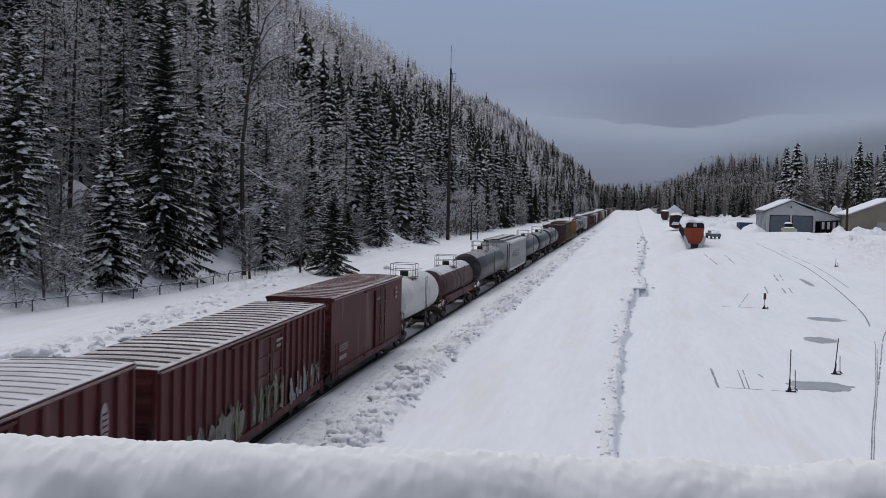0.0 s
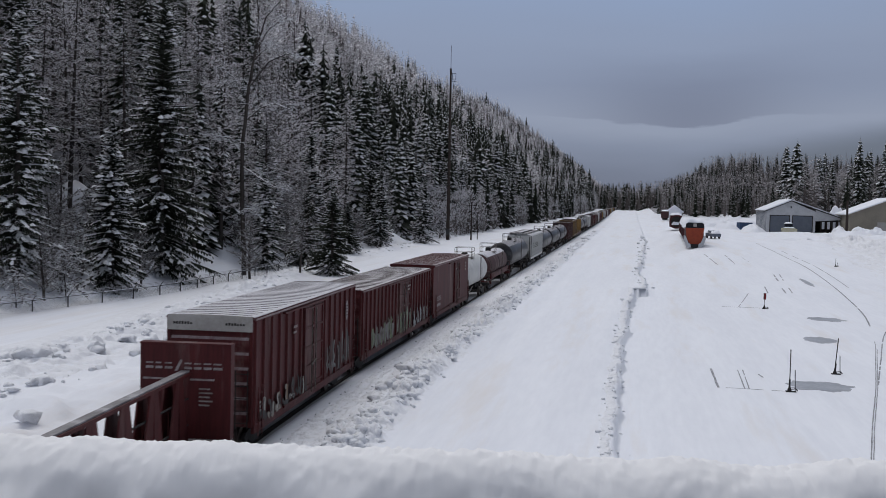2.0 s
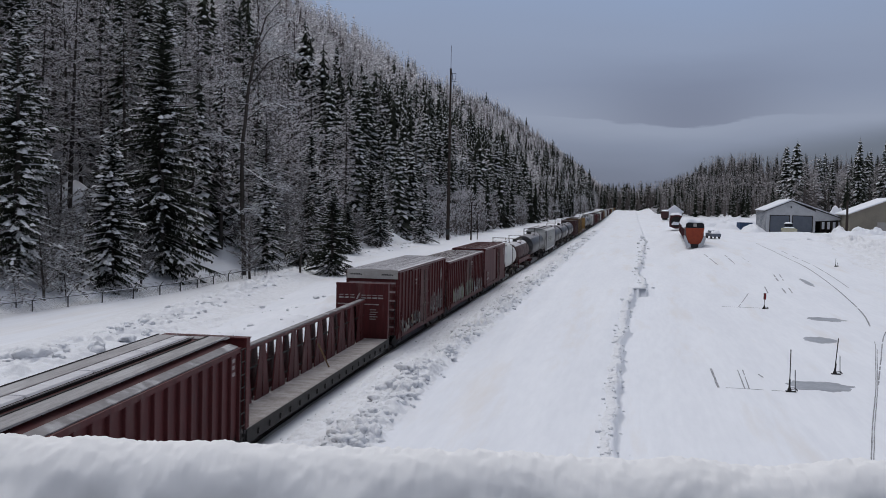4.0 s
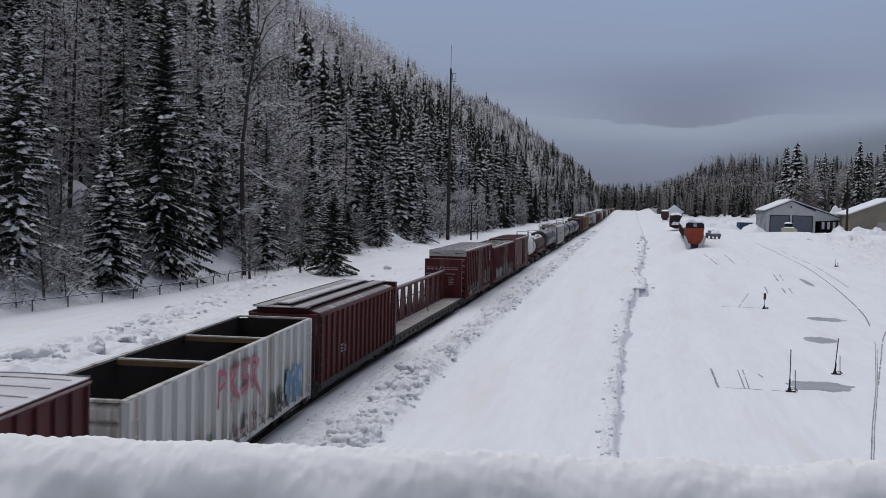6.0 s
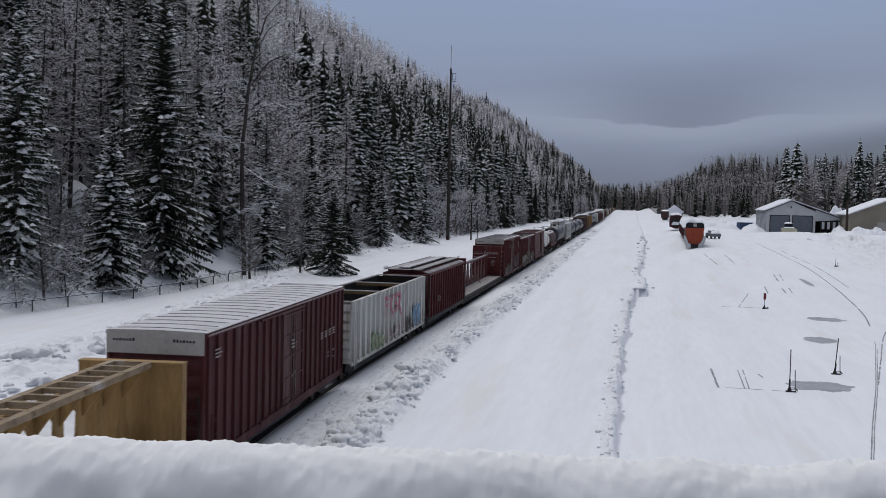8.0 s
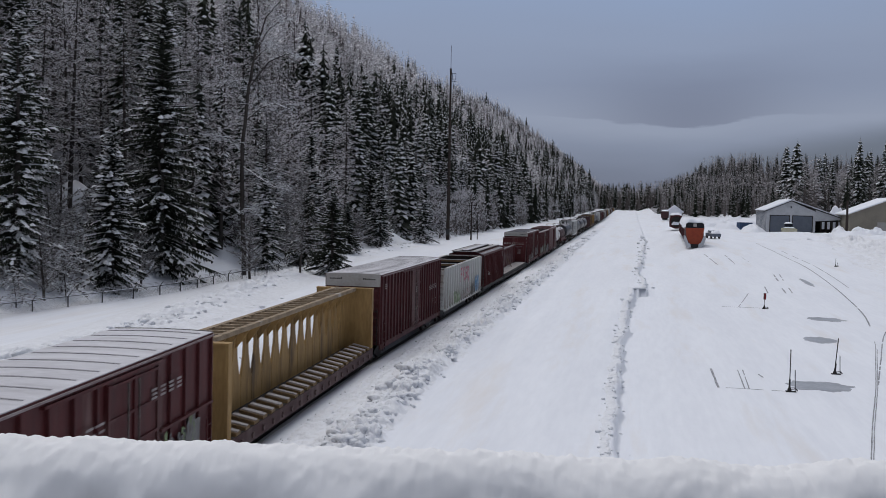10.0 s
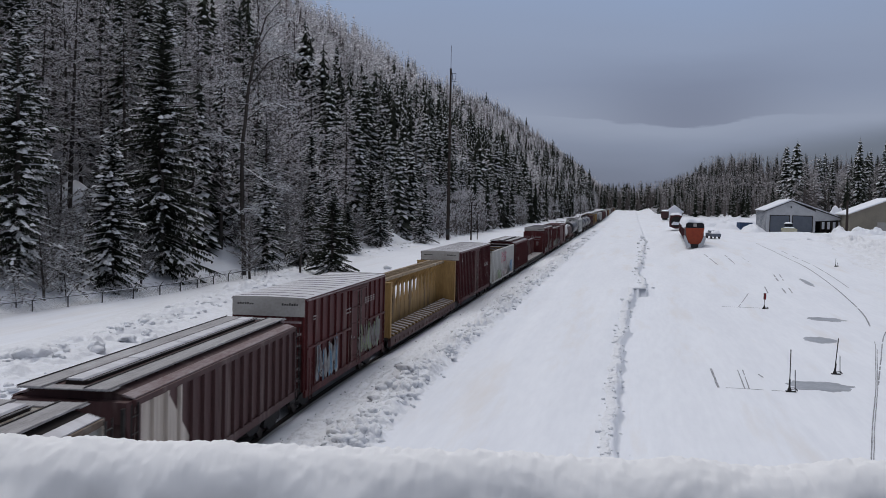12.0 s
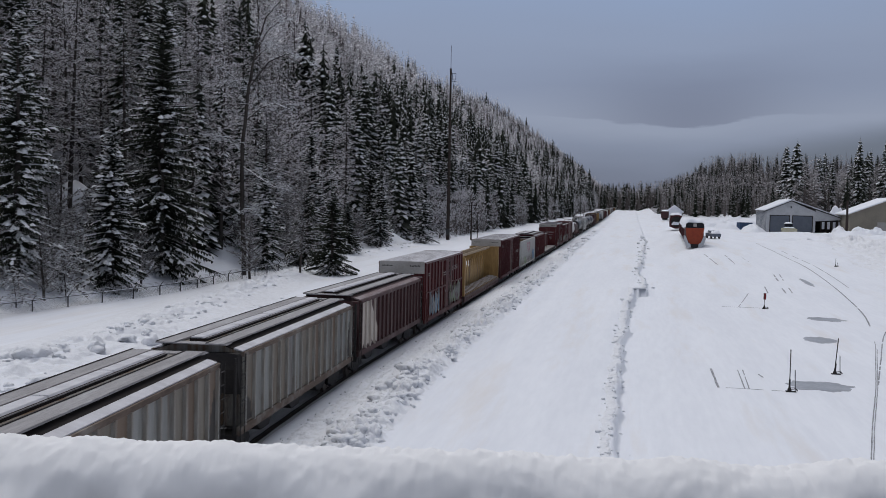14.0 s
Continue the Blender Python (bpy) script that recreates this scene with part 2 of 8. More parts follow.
SPRAYS = [mat("spray_" + n, c, tuple(0.45 * k + 0.02 for k in c), 0.6, scale=1.6, stretch=(1, 1, 0.6), dirt=(0.055, 0.02, 0.02), dirt_amount=0.62, dirt_scale=2.2) for n, c in
          (("pink", (0.36, 0.085, 0.15)), ("blue", (0.09, 0.24, 0.38)), ("green", (0.19, 0.25, 0.12)), ("black", (0.03, 0.03, 0.03)), ("grey", (0.20, 0.195, 0.19)), ("pale", (0.31, 0.32, 0.325)), ("mint", (0.19, 0.24, 0.18)))]
SPRAYW = [mat("worn_spray_" + n, c, tuple(0.6 * k + 0.05 for k in c), 0.6, scale=1.6, dirt=(0.45, 0.44, 0.42), dirt_amount=0.5, dirt_scale=2.2) for n, c in
          (("blue", (0.08, 0.22, 0.38)), ("green", (0.16, 0.24, 0.10)), ("black", (0.025, 0.025, 0.028)), ("rose", (0.26, 0.13, 0.14)))]
TAGPINK = mat("pink_spray_on_white", (0.40, 0.085, 0.14), (0.30, 0.10, 0.13), 0.6, scale=2.0, dirt=(0.42, 0.40, 0.39), dirt_amount=0.3, dirt_scale=2.5)


# ---- helpers for building ----
def part(name, bm, material, parent=None, label="", smooth=False):
    me = bpy.data.meshes.new(name)
    bm.to_mesh(me)
    bm.free()
    for m in (material if isinstance(material, (list, tuple)) else [material]):
        me.materials.append(m)
    if smooth:
        me.polygons.foreach_set("use_smooth", [True] * len(me.polygons))
    ob = new(name, me)
    ob.parent = parent
    return tagged(ob, label)


def piece(name, me, parent, loc, rot=(0, 0, 0)):
    ob = new(name, me)
    ob.parent = parent
    ob.location, ob.rotation_euler = loc, rot
    return ob


def box(bm, x0, x1, y0, y1, z0, z1, mi=0):
    v = [bm.verts.new(c) for c in ((x0, y0, z0), (x1, y0, z0), (x1, y1, z0), (x0, y1, z0), (x0, y0, z1), (x1, y0, z1), (x1, y1, z1), (x0, y1, z1))]
    for f in ((3, 2, 1, 0), (4, 5, 6, 7), (0, 1, 5, 4), (1, 2, 6, 5), (2, 3, 7, 6), (3, 0, 4, 7)):
        bm.faces.new([v[i] for i in f]).material_index = mi
    return v


def slab(name, parent, material, *sides):
    bm = bmesh.new()
    box(bm, *sides)
    return part(name, bm, material, parent)


def prism(bm, pts, axis, a, b, mi=0):
    """Extrudes the outline pts (two numbers each, in the two other axes in order) along an axis from a to b."""
    def at(p, t):
        c = list(p)
        c.insert(axis, t)
        return c
    lo, hi = [bm.verts.new(at(p, a)) for p in pts], [bm.verts.new(at(p, b)) for p in pts]
    n = len(pts)
    for i in range(n):
        bm.faces.new((lo[i], lo[(i + 1) % n], hi[(i + 1) % n], hi[i])).material_index = mi
    bm.faces.new(lo[::-1]).material_index = mi
    bm.faces.new(hi).material_index = mi
    bmesh.ops.recalc_face_normals(bm, faces=bm.faces)


def bar(bm, p, q, w, mi=0, sides=4):
    """A straight bar from p to q."""
    p, q = Vector(p), Vector(q)
    d = (q - p).normalized()
    s = d.cross(Vector((0, 0, 1)))
    s = (s if s.length > 0.05 else Vector((1, 0, 0))).normalized()
    t = d.cross(s)
    ring = []
    for c in (p, q):
        ring.append([bm.verts.new(c + (s * math.cos(a) + t * math.sin(a)) * w) for a in [2 * math.pi * (i + 0.5) / sides for i in range(sides)]])
    for i in range(sides):
        bm.faces.new((ring[0][i], ring[0][(i + 1) % sides], ring[1][(i + 1) % sides], ring[1][i])).material_index = mi
    bm.faces.new(ring[0][::-1]).material_index = mi
    bm.faces.new(ring[1]).material_index = mi


def lathe(bm, profile, axis, n=24, centre=(0, 0, 0), mi=0):
    """Turns (along, radius) pairs about an axis through centre."""
    rings = []
    for a, r in profile:
        ring = []
        for i in range(n):
            t = 2 * math.pi * i / n
            c = [r * math.cos(t), r * math.sin(t)]
            c.insert(axis, a)
            ring.append(bm.verts.new(Vector(c) + Vector(centre)))
        rings.append(ring)
    for r0, r1 in zip(rings, rings[1:]):
        for i in range(n):
            bm.faces.new((r0[i], r0[(i + 1) % n], r1[(i + 1) % n], r1[i])).material_index = mi
    bm.faces.new(rings[0][::-1]).material_index = mi
    bm.faces.new(rings[-1]).material_index = mi
    bmesh.ops.recalc_face_normals(bm, faces=bm.faces)


def empty(name):
    ob = new(name)
    ob.empty_display_size = 0.2
    return ob


def mesh_from(name, verts, faces, mats, idx=None, smooth=False):
    me = bpy.data.meshes.new(name)
    me.from_pydata(verts, [], faces)
    for m in mats:
        me.materials.append(m)
    if idx is not None:
        me.polygons.foreach_set("material_index", np.asarray(idx, dtype=np.int32))
    if smooth:
        me.polygons.foreach_set("use_smooth", [True] * len(me.polygons))
    me.update()
    return me


# ---- the lie of the land ----
CURVE, CURVE_END, GRADE, TRACK_X = 10.21, 60.6, 0.00245, -14.6


def track_x(y):
    """The main line's centre: a gentle curve that runs out into a straight."""
    h = max(0.0, CURVE_END - y) / 100
    if y < 15:
        h0 = (CURVE_END - 15) / 100
        return TRACK_X + CURVE * h0 * h0 + 2 * CURVE * h0 * (15 - y) / 100
    return TRACK_X + CURVE * h * h


def rail_z(y):
    return GRADE * max(0.0, y - CURVE_END)


def smooth01(a, b, x):
    t = min(1.0, max(0.0, (x - a) / (b - a)))
    return t * t * (3 - 2 * t)


def hill_foot(y):
    return -41 + 10 * smooth01(150, 700, y)


def edge_x(y):
    """The cut edge of the ploughed bank in the middle of the yard, stepped where the blade was lifted."""
    steps = 0.35 * smooth01(50, 90, y) + 0.45 * smooth01(93.0, 94.2, y) + 1.25 * smooth01(105.0, 106.4, y) - 0.5 * smooth01(124, 126, y) + 0.6 * smooth01(150, 151.5, y) + 1.5 * smooth01(150, 260, y)
    return -0.35 + steps + 0.30 * noise.noise((0, y * 0.14, 3)) + 0.22 * noise.noise((0, y * 0.45, 9)) + 0.10 * noise.noise((0, y * 1.3, 5)) + 0.05 * noise.noise((0, y * 3.1, 7))


def berm_x(y):
    """The ridge of snow thrown up towards the fence."""
    return -27.8 - 0.125 * min(74.0, max(0.0, y - 56))


def land(x, y):
    z = rail_z(y)
    u = x - track_x(y)
    n_big = noise.noise((x * 0.07, y * 0.05, 0))
    n_mid = noise.noise((x * 0.35, y * 0.3, 4))
    n_small = noise.noise((x * 1.3, y * 1.1, 8))
    near_bed = smooth01(0.92, 1.30, abs(u))
    h = -0.34 + 0.03 * n_small
    if u > 0:
        bank = 0.14 + 0.15 * smooth01(1.2, 2.6, u) + 0.44 * smooth01(2.6, 4.1, u) * (1 - smooth01(4.9, 5.9, u)) * (0.5 + 0.7 * n_mid + 0.4 * n_small)
        lift = 0.28 + (0.10 + 0.30 * smooth01(75, 100, y) - 0.22 * smooth01(125, 170, y)) * smooth01(-7.0, -0.6, x - edge_x(y)) + 0.10 * n_big + 0.03 * n_mid
        face = 0.10 + 0.16 * max(0.0, noise.noise((0, y * 0.33, 61)) + 0.15)
        step = smooth01(-0.05, face, x - edge_x(y))
        lift = lift * (1 - step) + (-0.03 + 0.12 * smooth01(0, 6, x - edge_x(y)) + 0.05 * n_big) * step
        lift += 0.14 * math.exp(-((x - edge_x(y) + 1.1) / 0.8) ** 2) * (0.6 + n_mid + 0.5 * n_small) * (1 - step)
        lift -= 0.16 * math.exp(-((u - 7.3) / 0.75) ** 2) * (0.8 + 0.6 * n_big + 0.3 * n_mid) + 0.05 * math.exp(-((u - 9.4) / 0.5) ** 2)
        lift -= 0.05 * math.exp(-((x - edge_x(y) - 2.1 - 0.3 * n_mid) / 0.35) ** 2) * smooth01(95, 70, y)
        far_yard = smooth01(4, 14, x)
        rise = 1.5 * smooth01(90, 190, y) * far_yard
        pile = 1.5 * smooth01(24, 45, x) * smooth01(120, 200, y) * (1 - smooth01(300, 330, y)) * max(0.0, 0.25 + n_big + 0.5 * n_mid)
        bank += 0.12 * noise.noise((x * 3.1, y * 2.4, 6)) * smooth01(1.7, 2.2, u) * (1 - smooth01(5.8, 6.8, u)) if u < 7 else 0
        b = bank * (1 - smooth01(4.9, 7.4, u)) + lift * smooth01(4.9, 7.4, u)
        rough = (0.5 * abs(n_mid) + 0.22 * n_small + 0.5 * abs(noise.noise((x * 0.16, y * 0.09, 31)))) * smooth01(25, 31, x) * smooth01(140, 165, y) * (1 - smooth01(255, 290, y))
        h = h * (1 - near_bed) + b * near_bed + rise + pile * 0.7 + rough
        h += 2.6 * smooth01(400, 760, y) * smooth01(10, 90, x) + 2.0 * smooth01(420, 900, y)
        h += 0.12 * max(0, x - 260) * smooth01(0, 300, y)
        if y > 600 and x > -4:
            h += 34 * smooth01(620, 1350, y) * (0.25 + 0.0085 * min(110, x + 10)) * smooth01(-4, 90, x)
    else:
        b = 0.06 + 0.29 * smooth01(1.2, 2.4, -u) + 0.45 * smooth01(3, 8, -u) + 0.55 * smooth01(3.5, 5.5, -u) * (1 - smooth01(8, 11, -u)) * max(0.0, 0.2 + n_mid + 0.5 * n_small) + 0.15 * n_big
        b += (0.08 * noise.noise((x * 3.1, y * 2.4, 6)) + 0.16 * noise.noise((x * 1.2, y * 0.9, 16))) * smooth01(2, 5, -u) * (1 - smooth01(11, 15, -u))
        ridge = math.exp(-((x - berm_x(y)) / 2.4) ** 2) * smooth01(30, 44, y) * (1 - smooth01(150, 220, y))
        if ridge > 0.02:
            b += ridge * (0.38 + 0.45 * n_mid + 0.30 * n_small + 0.10 * noise.noise((x * 3.1, y * 2.4, 6)))
        h = h * (1 - near_bed) + b * near_bed
        h += 2.0 * smooth01(420, 900, y)
        foot = hill_foot(y)
        d = foot - x
        if y < 260:
            h += 2.3 * max(0.0, noise.noise((x * 0.10, y * 0.15, 27)) + 0.34) * smooth01(-2.0, 1.4, d) * (1 - smooth01(3, 11, d))
        if d > 0:
            top, steep = 168.0 + 48.0 * smooth01(1100, 2100, y), 0.66 + 0.12 * smooth01(1000, 1900, y)
            hill = steep * min(d, top) * smooth01(0, 18, d) + 2.2 * noise.noise((x * 0.16, y * 0.12, 2)) * smooth01(0, 8, d) + 14 * noise.noise((x * 0.012, y * 0.008, 5)) * smooth01(20, 120, d)
            hill += 4.2 * max(0.0, noise.noise((x * 0.11, y * 0.10, 21)) + 0.16) * smooth01(0, 4, d) * (1 - smooth01(9, 20, d))
            hill *= smooth01(-260, 40, y)
            h += hill
    return z + h


def build_ground():
    xs, x = [], -30.0
    left = [-30.0]
    step = 0.4
    while left[-1] > -3200:
        step = 0.5 if left[-1] > -46 else step * 1.16
        left.append(left[-1] - step)
    mid = list(np.arange(-29.6, -17.0, 0.4)) + list(np.arange(-17.0, -6.0, 0.22)) + list(np.arange(-6.0, -1.4, 0.4)) + list(np.arange(-1.4, 4.6, 0.1)) + list(np.arange(4.6, 24.0, 0.6))
    right = [24.0]
    step = 0.7
    while right[-1] < 3200:
        step = min(step * 1.09, 400)
        right.append(right[-1] + step)
    xs = left[::-1] + mid + right
    ys = [-300, -200, -120, -60, -25, 0, 12]
    y = 20.0
    while y < 4500:
        ys.append(y)
        y += max(0.28, 0.0085 * y) if y < 400 else 0.03 * y
    verts = [(x, y, land(x, y)) for y in ys for x in xs]
    w = len(xs)
    faces, idx = [], []
    for j in range(len(ys) - 1):
        ym = ys[j]
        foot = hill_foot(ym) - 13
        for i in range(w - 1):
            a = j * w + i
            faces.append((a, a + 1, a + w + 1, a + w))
            # wooded ground takes the colour with the tree shade painted in
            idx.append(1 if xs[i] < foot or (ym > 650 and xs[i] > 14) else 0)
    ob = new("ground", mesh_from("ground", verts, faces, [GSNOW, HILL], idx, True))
    tagged(ob, "snow-covered valley floor and wooded slope beside the railway", "ground", kind="structure")


build_ground()


# ---- the freight train ----
def wheel_mesh():
    bm = bmesh.new()
    lathe(bm, [(-0.95, 0.08), (-0.86, 0.09), (-0.855, 0.44), (-0.76, 0.455), (-0.75, 0.49), (-0.71, 0.49), (-0.70, 0.10), (0.70, 0.10), (0.71, 0.49), (0.75, 0.49), (0.76, 0.455), (0.855, 0.44), (0.86, 0.09), (0.95, 0.08)], 0, 20)
    return part("wheelset", bm, STEEL)


def truck_mesh():
    bm = bmesh.new()
    for s in (-1, 1):
        x0, x1 = s * 0.98 - 0.07, s * 0.98 + 0.07
        prism(bm, [(-1.15, 0.50), (-1.05, 0.68), (-0.5, 0.80), (0.5, 0.80), (1.05, 0.68), (1.15, 0.50), (0.95, 0.36), (0.75, 0.42), (0.42, 0.22), (-0.42, 0.22), (-0.75, 0.42), (-0.95, 0.36)], 0, x0, x1)
    box(bm, -1.0, 1.0, -0.2, 0.2, 0.5, 0.78)
    return part("truck", bm, DARK)


PROTO = {}


def add_trucks(car, half, inset=1.75):
    """Two trucks with two wheelsets each under the car."""
    if not PROTO:
        PROTO["wheel"], PROTO["truck"] = wheel_mesh(), truck_mesh()
        PROTO["wheel_me"], PROTO["truck_me"] = PROTO["wheel"].data, PROTO["truck"].data
        for k in ("wheel", "truck"):
            bpy.data.objects.remove(PROTO[k])
    for s in (-1, 1):
        t = piece("truck", PROTO["truck_me"], car, (0, s * (half - inset), 0))
        for a in (-0.88, 0.88):
            piece("wheelset", PROTO["wheel_me"], t, (0, a, 0.46))


def add_couplers(car, half):
    for s in (-1, 1):
        bm = bmesh.new()
        y0, y1 = sorted((s * (half - 0.5), s * (half + 0.55)))
        box(bm, -0.11, 0.11, y0, y1, 0.78, 0.98)
        y0, y1 = sorted((s * (half + 0.4), s * (half + 0.66)))
        box(bm, -0.2, 0.2, y0, y1, 0.72, 1.04)
        part("coupler", bm, DARK, car)


def add_ladder(car, x, y, z0, z1, material, along_y=True, w=0.42):
    bm = bmesh.new()
    a, b = (Vector((0, w / 2, 0)), Vector((0.06, 0, 0))) if along_y else (Vector((w / 2, 0, 0)), Vector((0, 0.06, 0)))
    base = Vector((x, y, 0))
    for s in (-1, 1):
        bar(bm, base + a * s + Vector((0, 0, z0)), base + a * s + Vector((0, 0, z1)), 0.022)
    z = z0 + 0.2
    while z < z1:
        bar(bm, base - a + Vector((0, 0, z)), base + a + Vector((0, 0, z)), 0.018)
        z += 0.42
    part("ladder", bm, material, car)


# bent strokes and hooks that spell nothing
HOOKS = (((0.2, 0.0), (0.28, 0.55), (0.22, 1.0)), ((0.2, 0.9), (0.45, 0.75), (0.5, 0.3), (0.42, 0.0)), ((0.7, 0.05), (0.62, 0.5), (0.75, 0.85), (0.55, 1.0)),
         ((0.35, 0.1), (0.55, 0.4), (0.4, 0.75), (0.6, 0.95)), ((0.75, 0.0), (0.8, 0.7)), ((0.1, 0.3), (0.3, 0.12), (0.6, 0.2), (0.9, 0.05)))


def add_spray(car, x, y0, y1, z0, z1, mats, seed, fill=True):
    """Weathered spray-can work: ragged washes of paint, fat strokes, then thinner dark ones; each stroke a part of its own."""
    rnd = random.Random(seed)
    count = max(2, round((y1 - y0) / 0.95))
    cell = (y1 - y0) / count

    def strokes(pts, wd, lift, material):
        bm = bmesh.new()
        for j, (p, q) in enumerate(zip(pts, pts[1:])):
            d = Vector((0, q[0] - p[0], q[1] - p[1]))
            if d.length < 0.05:
                continue
            d.normalize()
            n = Vector((0, -d.z, d.y))
            a, b = Vector((x + lift + 0.0002 * j, *p)), Vector((x + lift + 0.0002 * j, *q))
            w0, w1 = wd * rnd.uniform(0.75, 1.2), wd * rnd.uniform(0.75, 1.2)
            f = bm.faces.new([bm.verts.new(v) for v in (a - n * w0, b - n * w1, b + d * w1 * 0.7 - n * w1 * 0.5, b + d * w1 * 0.7 + n * w1 * 0.5, b + n * w1, a + n * w0, a - d * w0 * 0.7 + n * w0 * 0.5, a - d * w0 * 0.7 - n * w0 * 0.5)])
            if f.normal.x < 0:
                f.normal_flip()
        part("graffiti", bm, material, car, "weathered spray-painted stroke")

    for c in range(count):
        yc, hgt = y0 + c * cell, (z1 - z0) * rnd.uniform(0.75, 1.05)
        base = z0 + rnd.uniform(-0.06, 0.10)
        if fill:
            bm = bmesh.new()
            n = 22
            ring = []
            for q in range(n):
                a = 6.283 * q / n
                r = 1 + 0.22 * math.sin(3 * a + seed + c) + rnd.uniform(-0.16, 0.16)
                ring.append(Vector((x + 0.001, yc + cell * 0.5 + cell * 0.52 * r * math.cos(a), base + hgt * 0.45 + hgt * 0.48 * r * math.sin(a))))
            f = bm.faces.new([bm.verts.new(v) for v in ring])
            if f.normal.x < 0:
                f.normal_flip()
            part("graffiti", bm, mats[0], car, "faded wash of spray paint")
        for hook in rnd.sample(HOOKS, 3):
            pts = [(yc + cell * (0.05 + 0.9 * a) + rnd.uniform(-0.05, 0.05), base + hgt * b + rnd.uniform(-0.06, 0.06)) for a, b in hook]
            strokes(pts, rnd.uniform(0.05, 0.13), 0.002 + 0.0006 * rnd.random(), mats[min(1, len(mats) - 1)] if rnd.random() < 0.7 else mats[0])
            if len(mats) > 1 and rnd.random() < 0.45:
                strokes([(a + 0.09, b - 0.03) for a, b in pts], rnd.uniform(0.02, 0.04), 0.0038, mats[-1])


GLYPHS = (((0, 0), (0.06, 1), (0.7, 0.92), (0.62, 0.55), (0.05, 0.5)), ((0.02, 1.05), (0.1, -0.15)), ((0.8, 1), (0.08, 0.5), (0.95, -0.1)),
          ((0.85, 1.0), (0.2, 0.85), (0.25, 0.6), (0.8, 0.45), (0.75, 0.1), (0.05, 0.0)), ((0.1, 0), (0.12, 1), (0.85, 0.85), (0.2, 0.5), (1.1, -0.4)))


def add_tag(car, x, y0, y1, z0, z1, material, width):
    """Loose spray-can strokes in four cells, with drips."""
    rnd, cell = random.Random(14), (y1 - y0) / 4
    for k, line in enumerate(GLYPHS):
        bm = bmesh.new()
        yc = y0 + cell * (0, 1, 1.05, 2, 3)[k]
        pts = [Vector((x + 0.003 + 0.0015 * k, yc + cell * 0.85 * a, z0 + (z1 - z0) * b + rnd.uniform(-0.04, 0.04))) for a, b in line]
        runs = [(p, q, width * rnd.uniform(0.8, 1.25)) for p, q in zip(pts, pts[1:])] + [(p, p - UP * rnd.uniform(0.2, 0.55), 0.02) for p in pts[1:]]
        for j, (p, q, wd) in enumerate(runs):
            d = (q - p).normalized()
            n = Vector((0, -d.z, d.y)) * wd
            lift = Vector((0.0002 * j, 0, 0))
            f = bm.faces.new([bm.verts.new(v + lift) for v in (p - n - d * wd * 0.5, p - d * wd, p + n - d * wd * 0.5, q + n * 0.8, q + d * wd * 0.6, q - n * 0.8)])
            if f.normal.x < 0:
                f.normal_flip()
        part("graffiti", bm, material, car, "pink spray-painted stroke")


UP = Vector((0, 0, 1))


def add_marks(car, x, rows, name="lettering", material=None):
    """Worn stencilled marks as plain bars: (y, z, width, height) each."""
    bm = bmesh.new()
    for y, z, w, h in rows:
        if h > 0.22 and w < 0.8:
            for q in range(3):
                box(bm, x, x + 0.005, y + 0.03 * (q % 2), y + w, z + h * (0.36 * q), z + h * (0.36 * q + 0.2))
        else:
            box(bm, x, x + 0.005, y, y + w, z, z + h)
    part(name, bm, material or LETTER, car, "worn white stencil bars")


def roof_outline(eave, rise, w):
    return [(-w, eave - 0.10), (-w, eave), (-w * 0.5, eave + rise * 0.72), (0, eave + rise), (w * 0.5, eave + rise * 0.72), (w, eave), (w, eave - 0.10)]


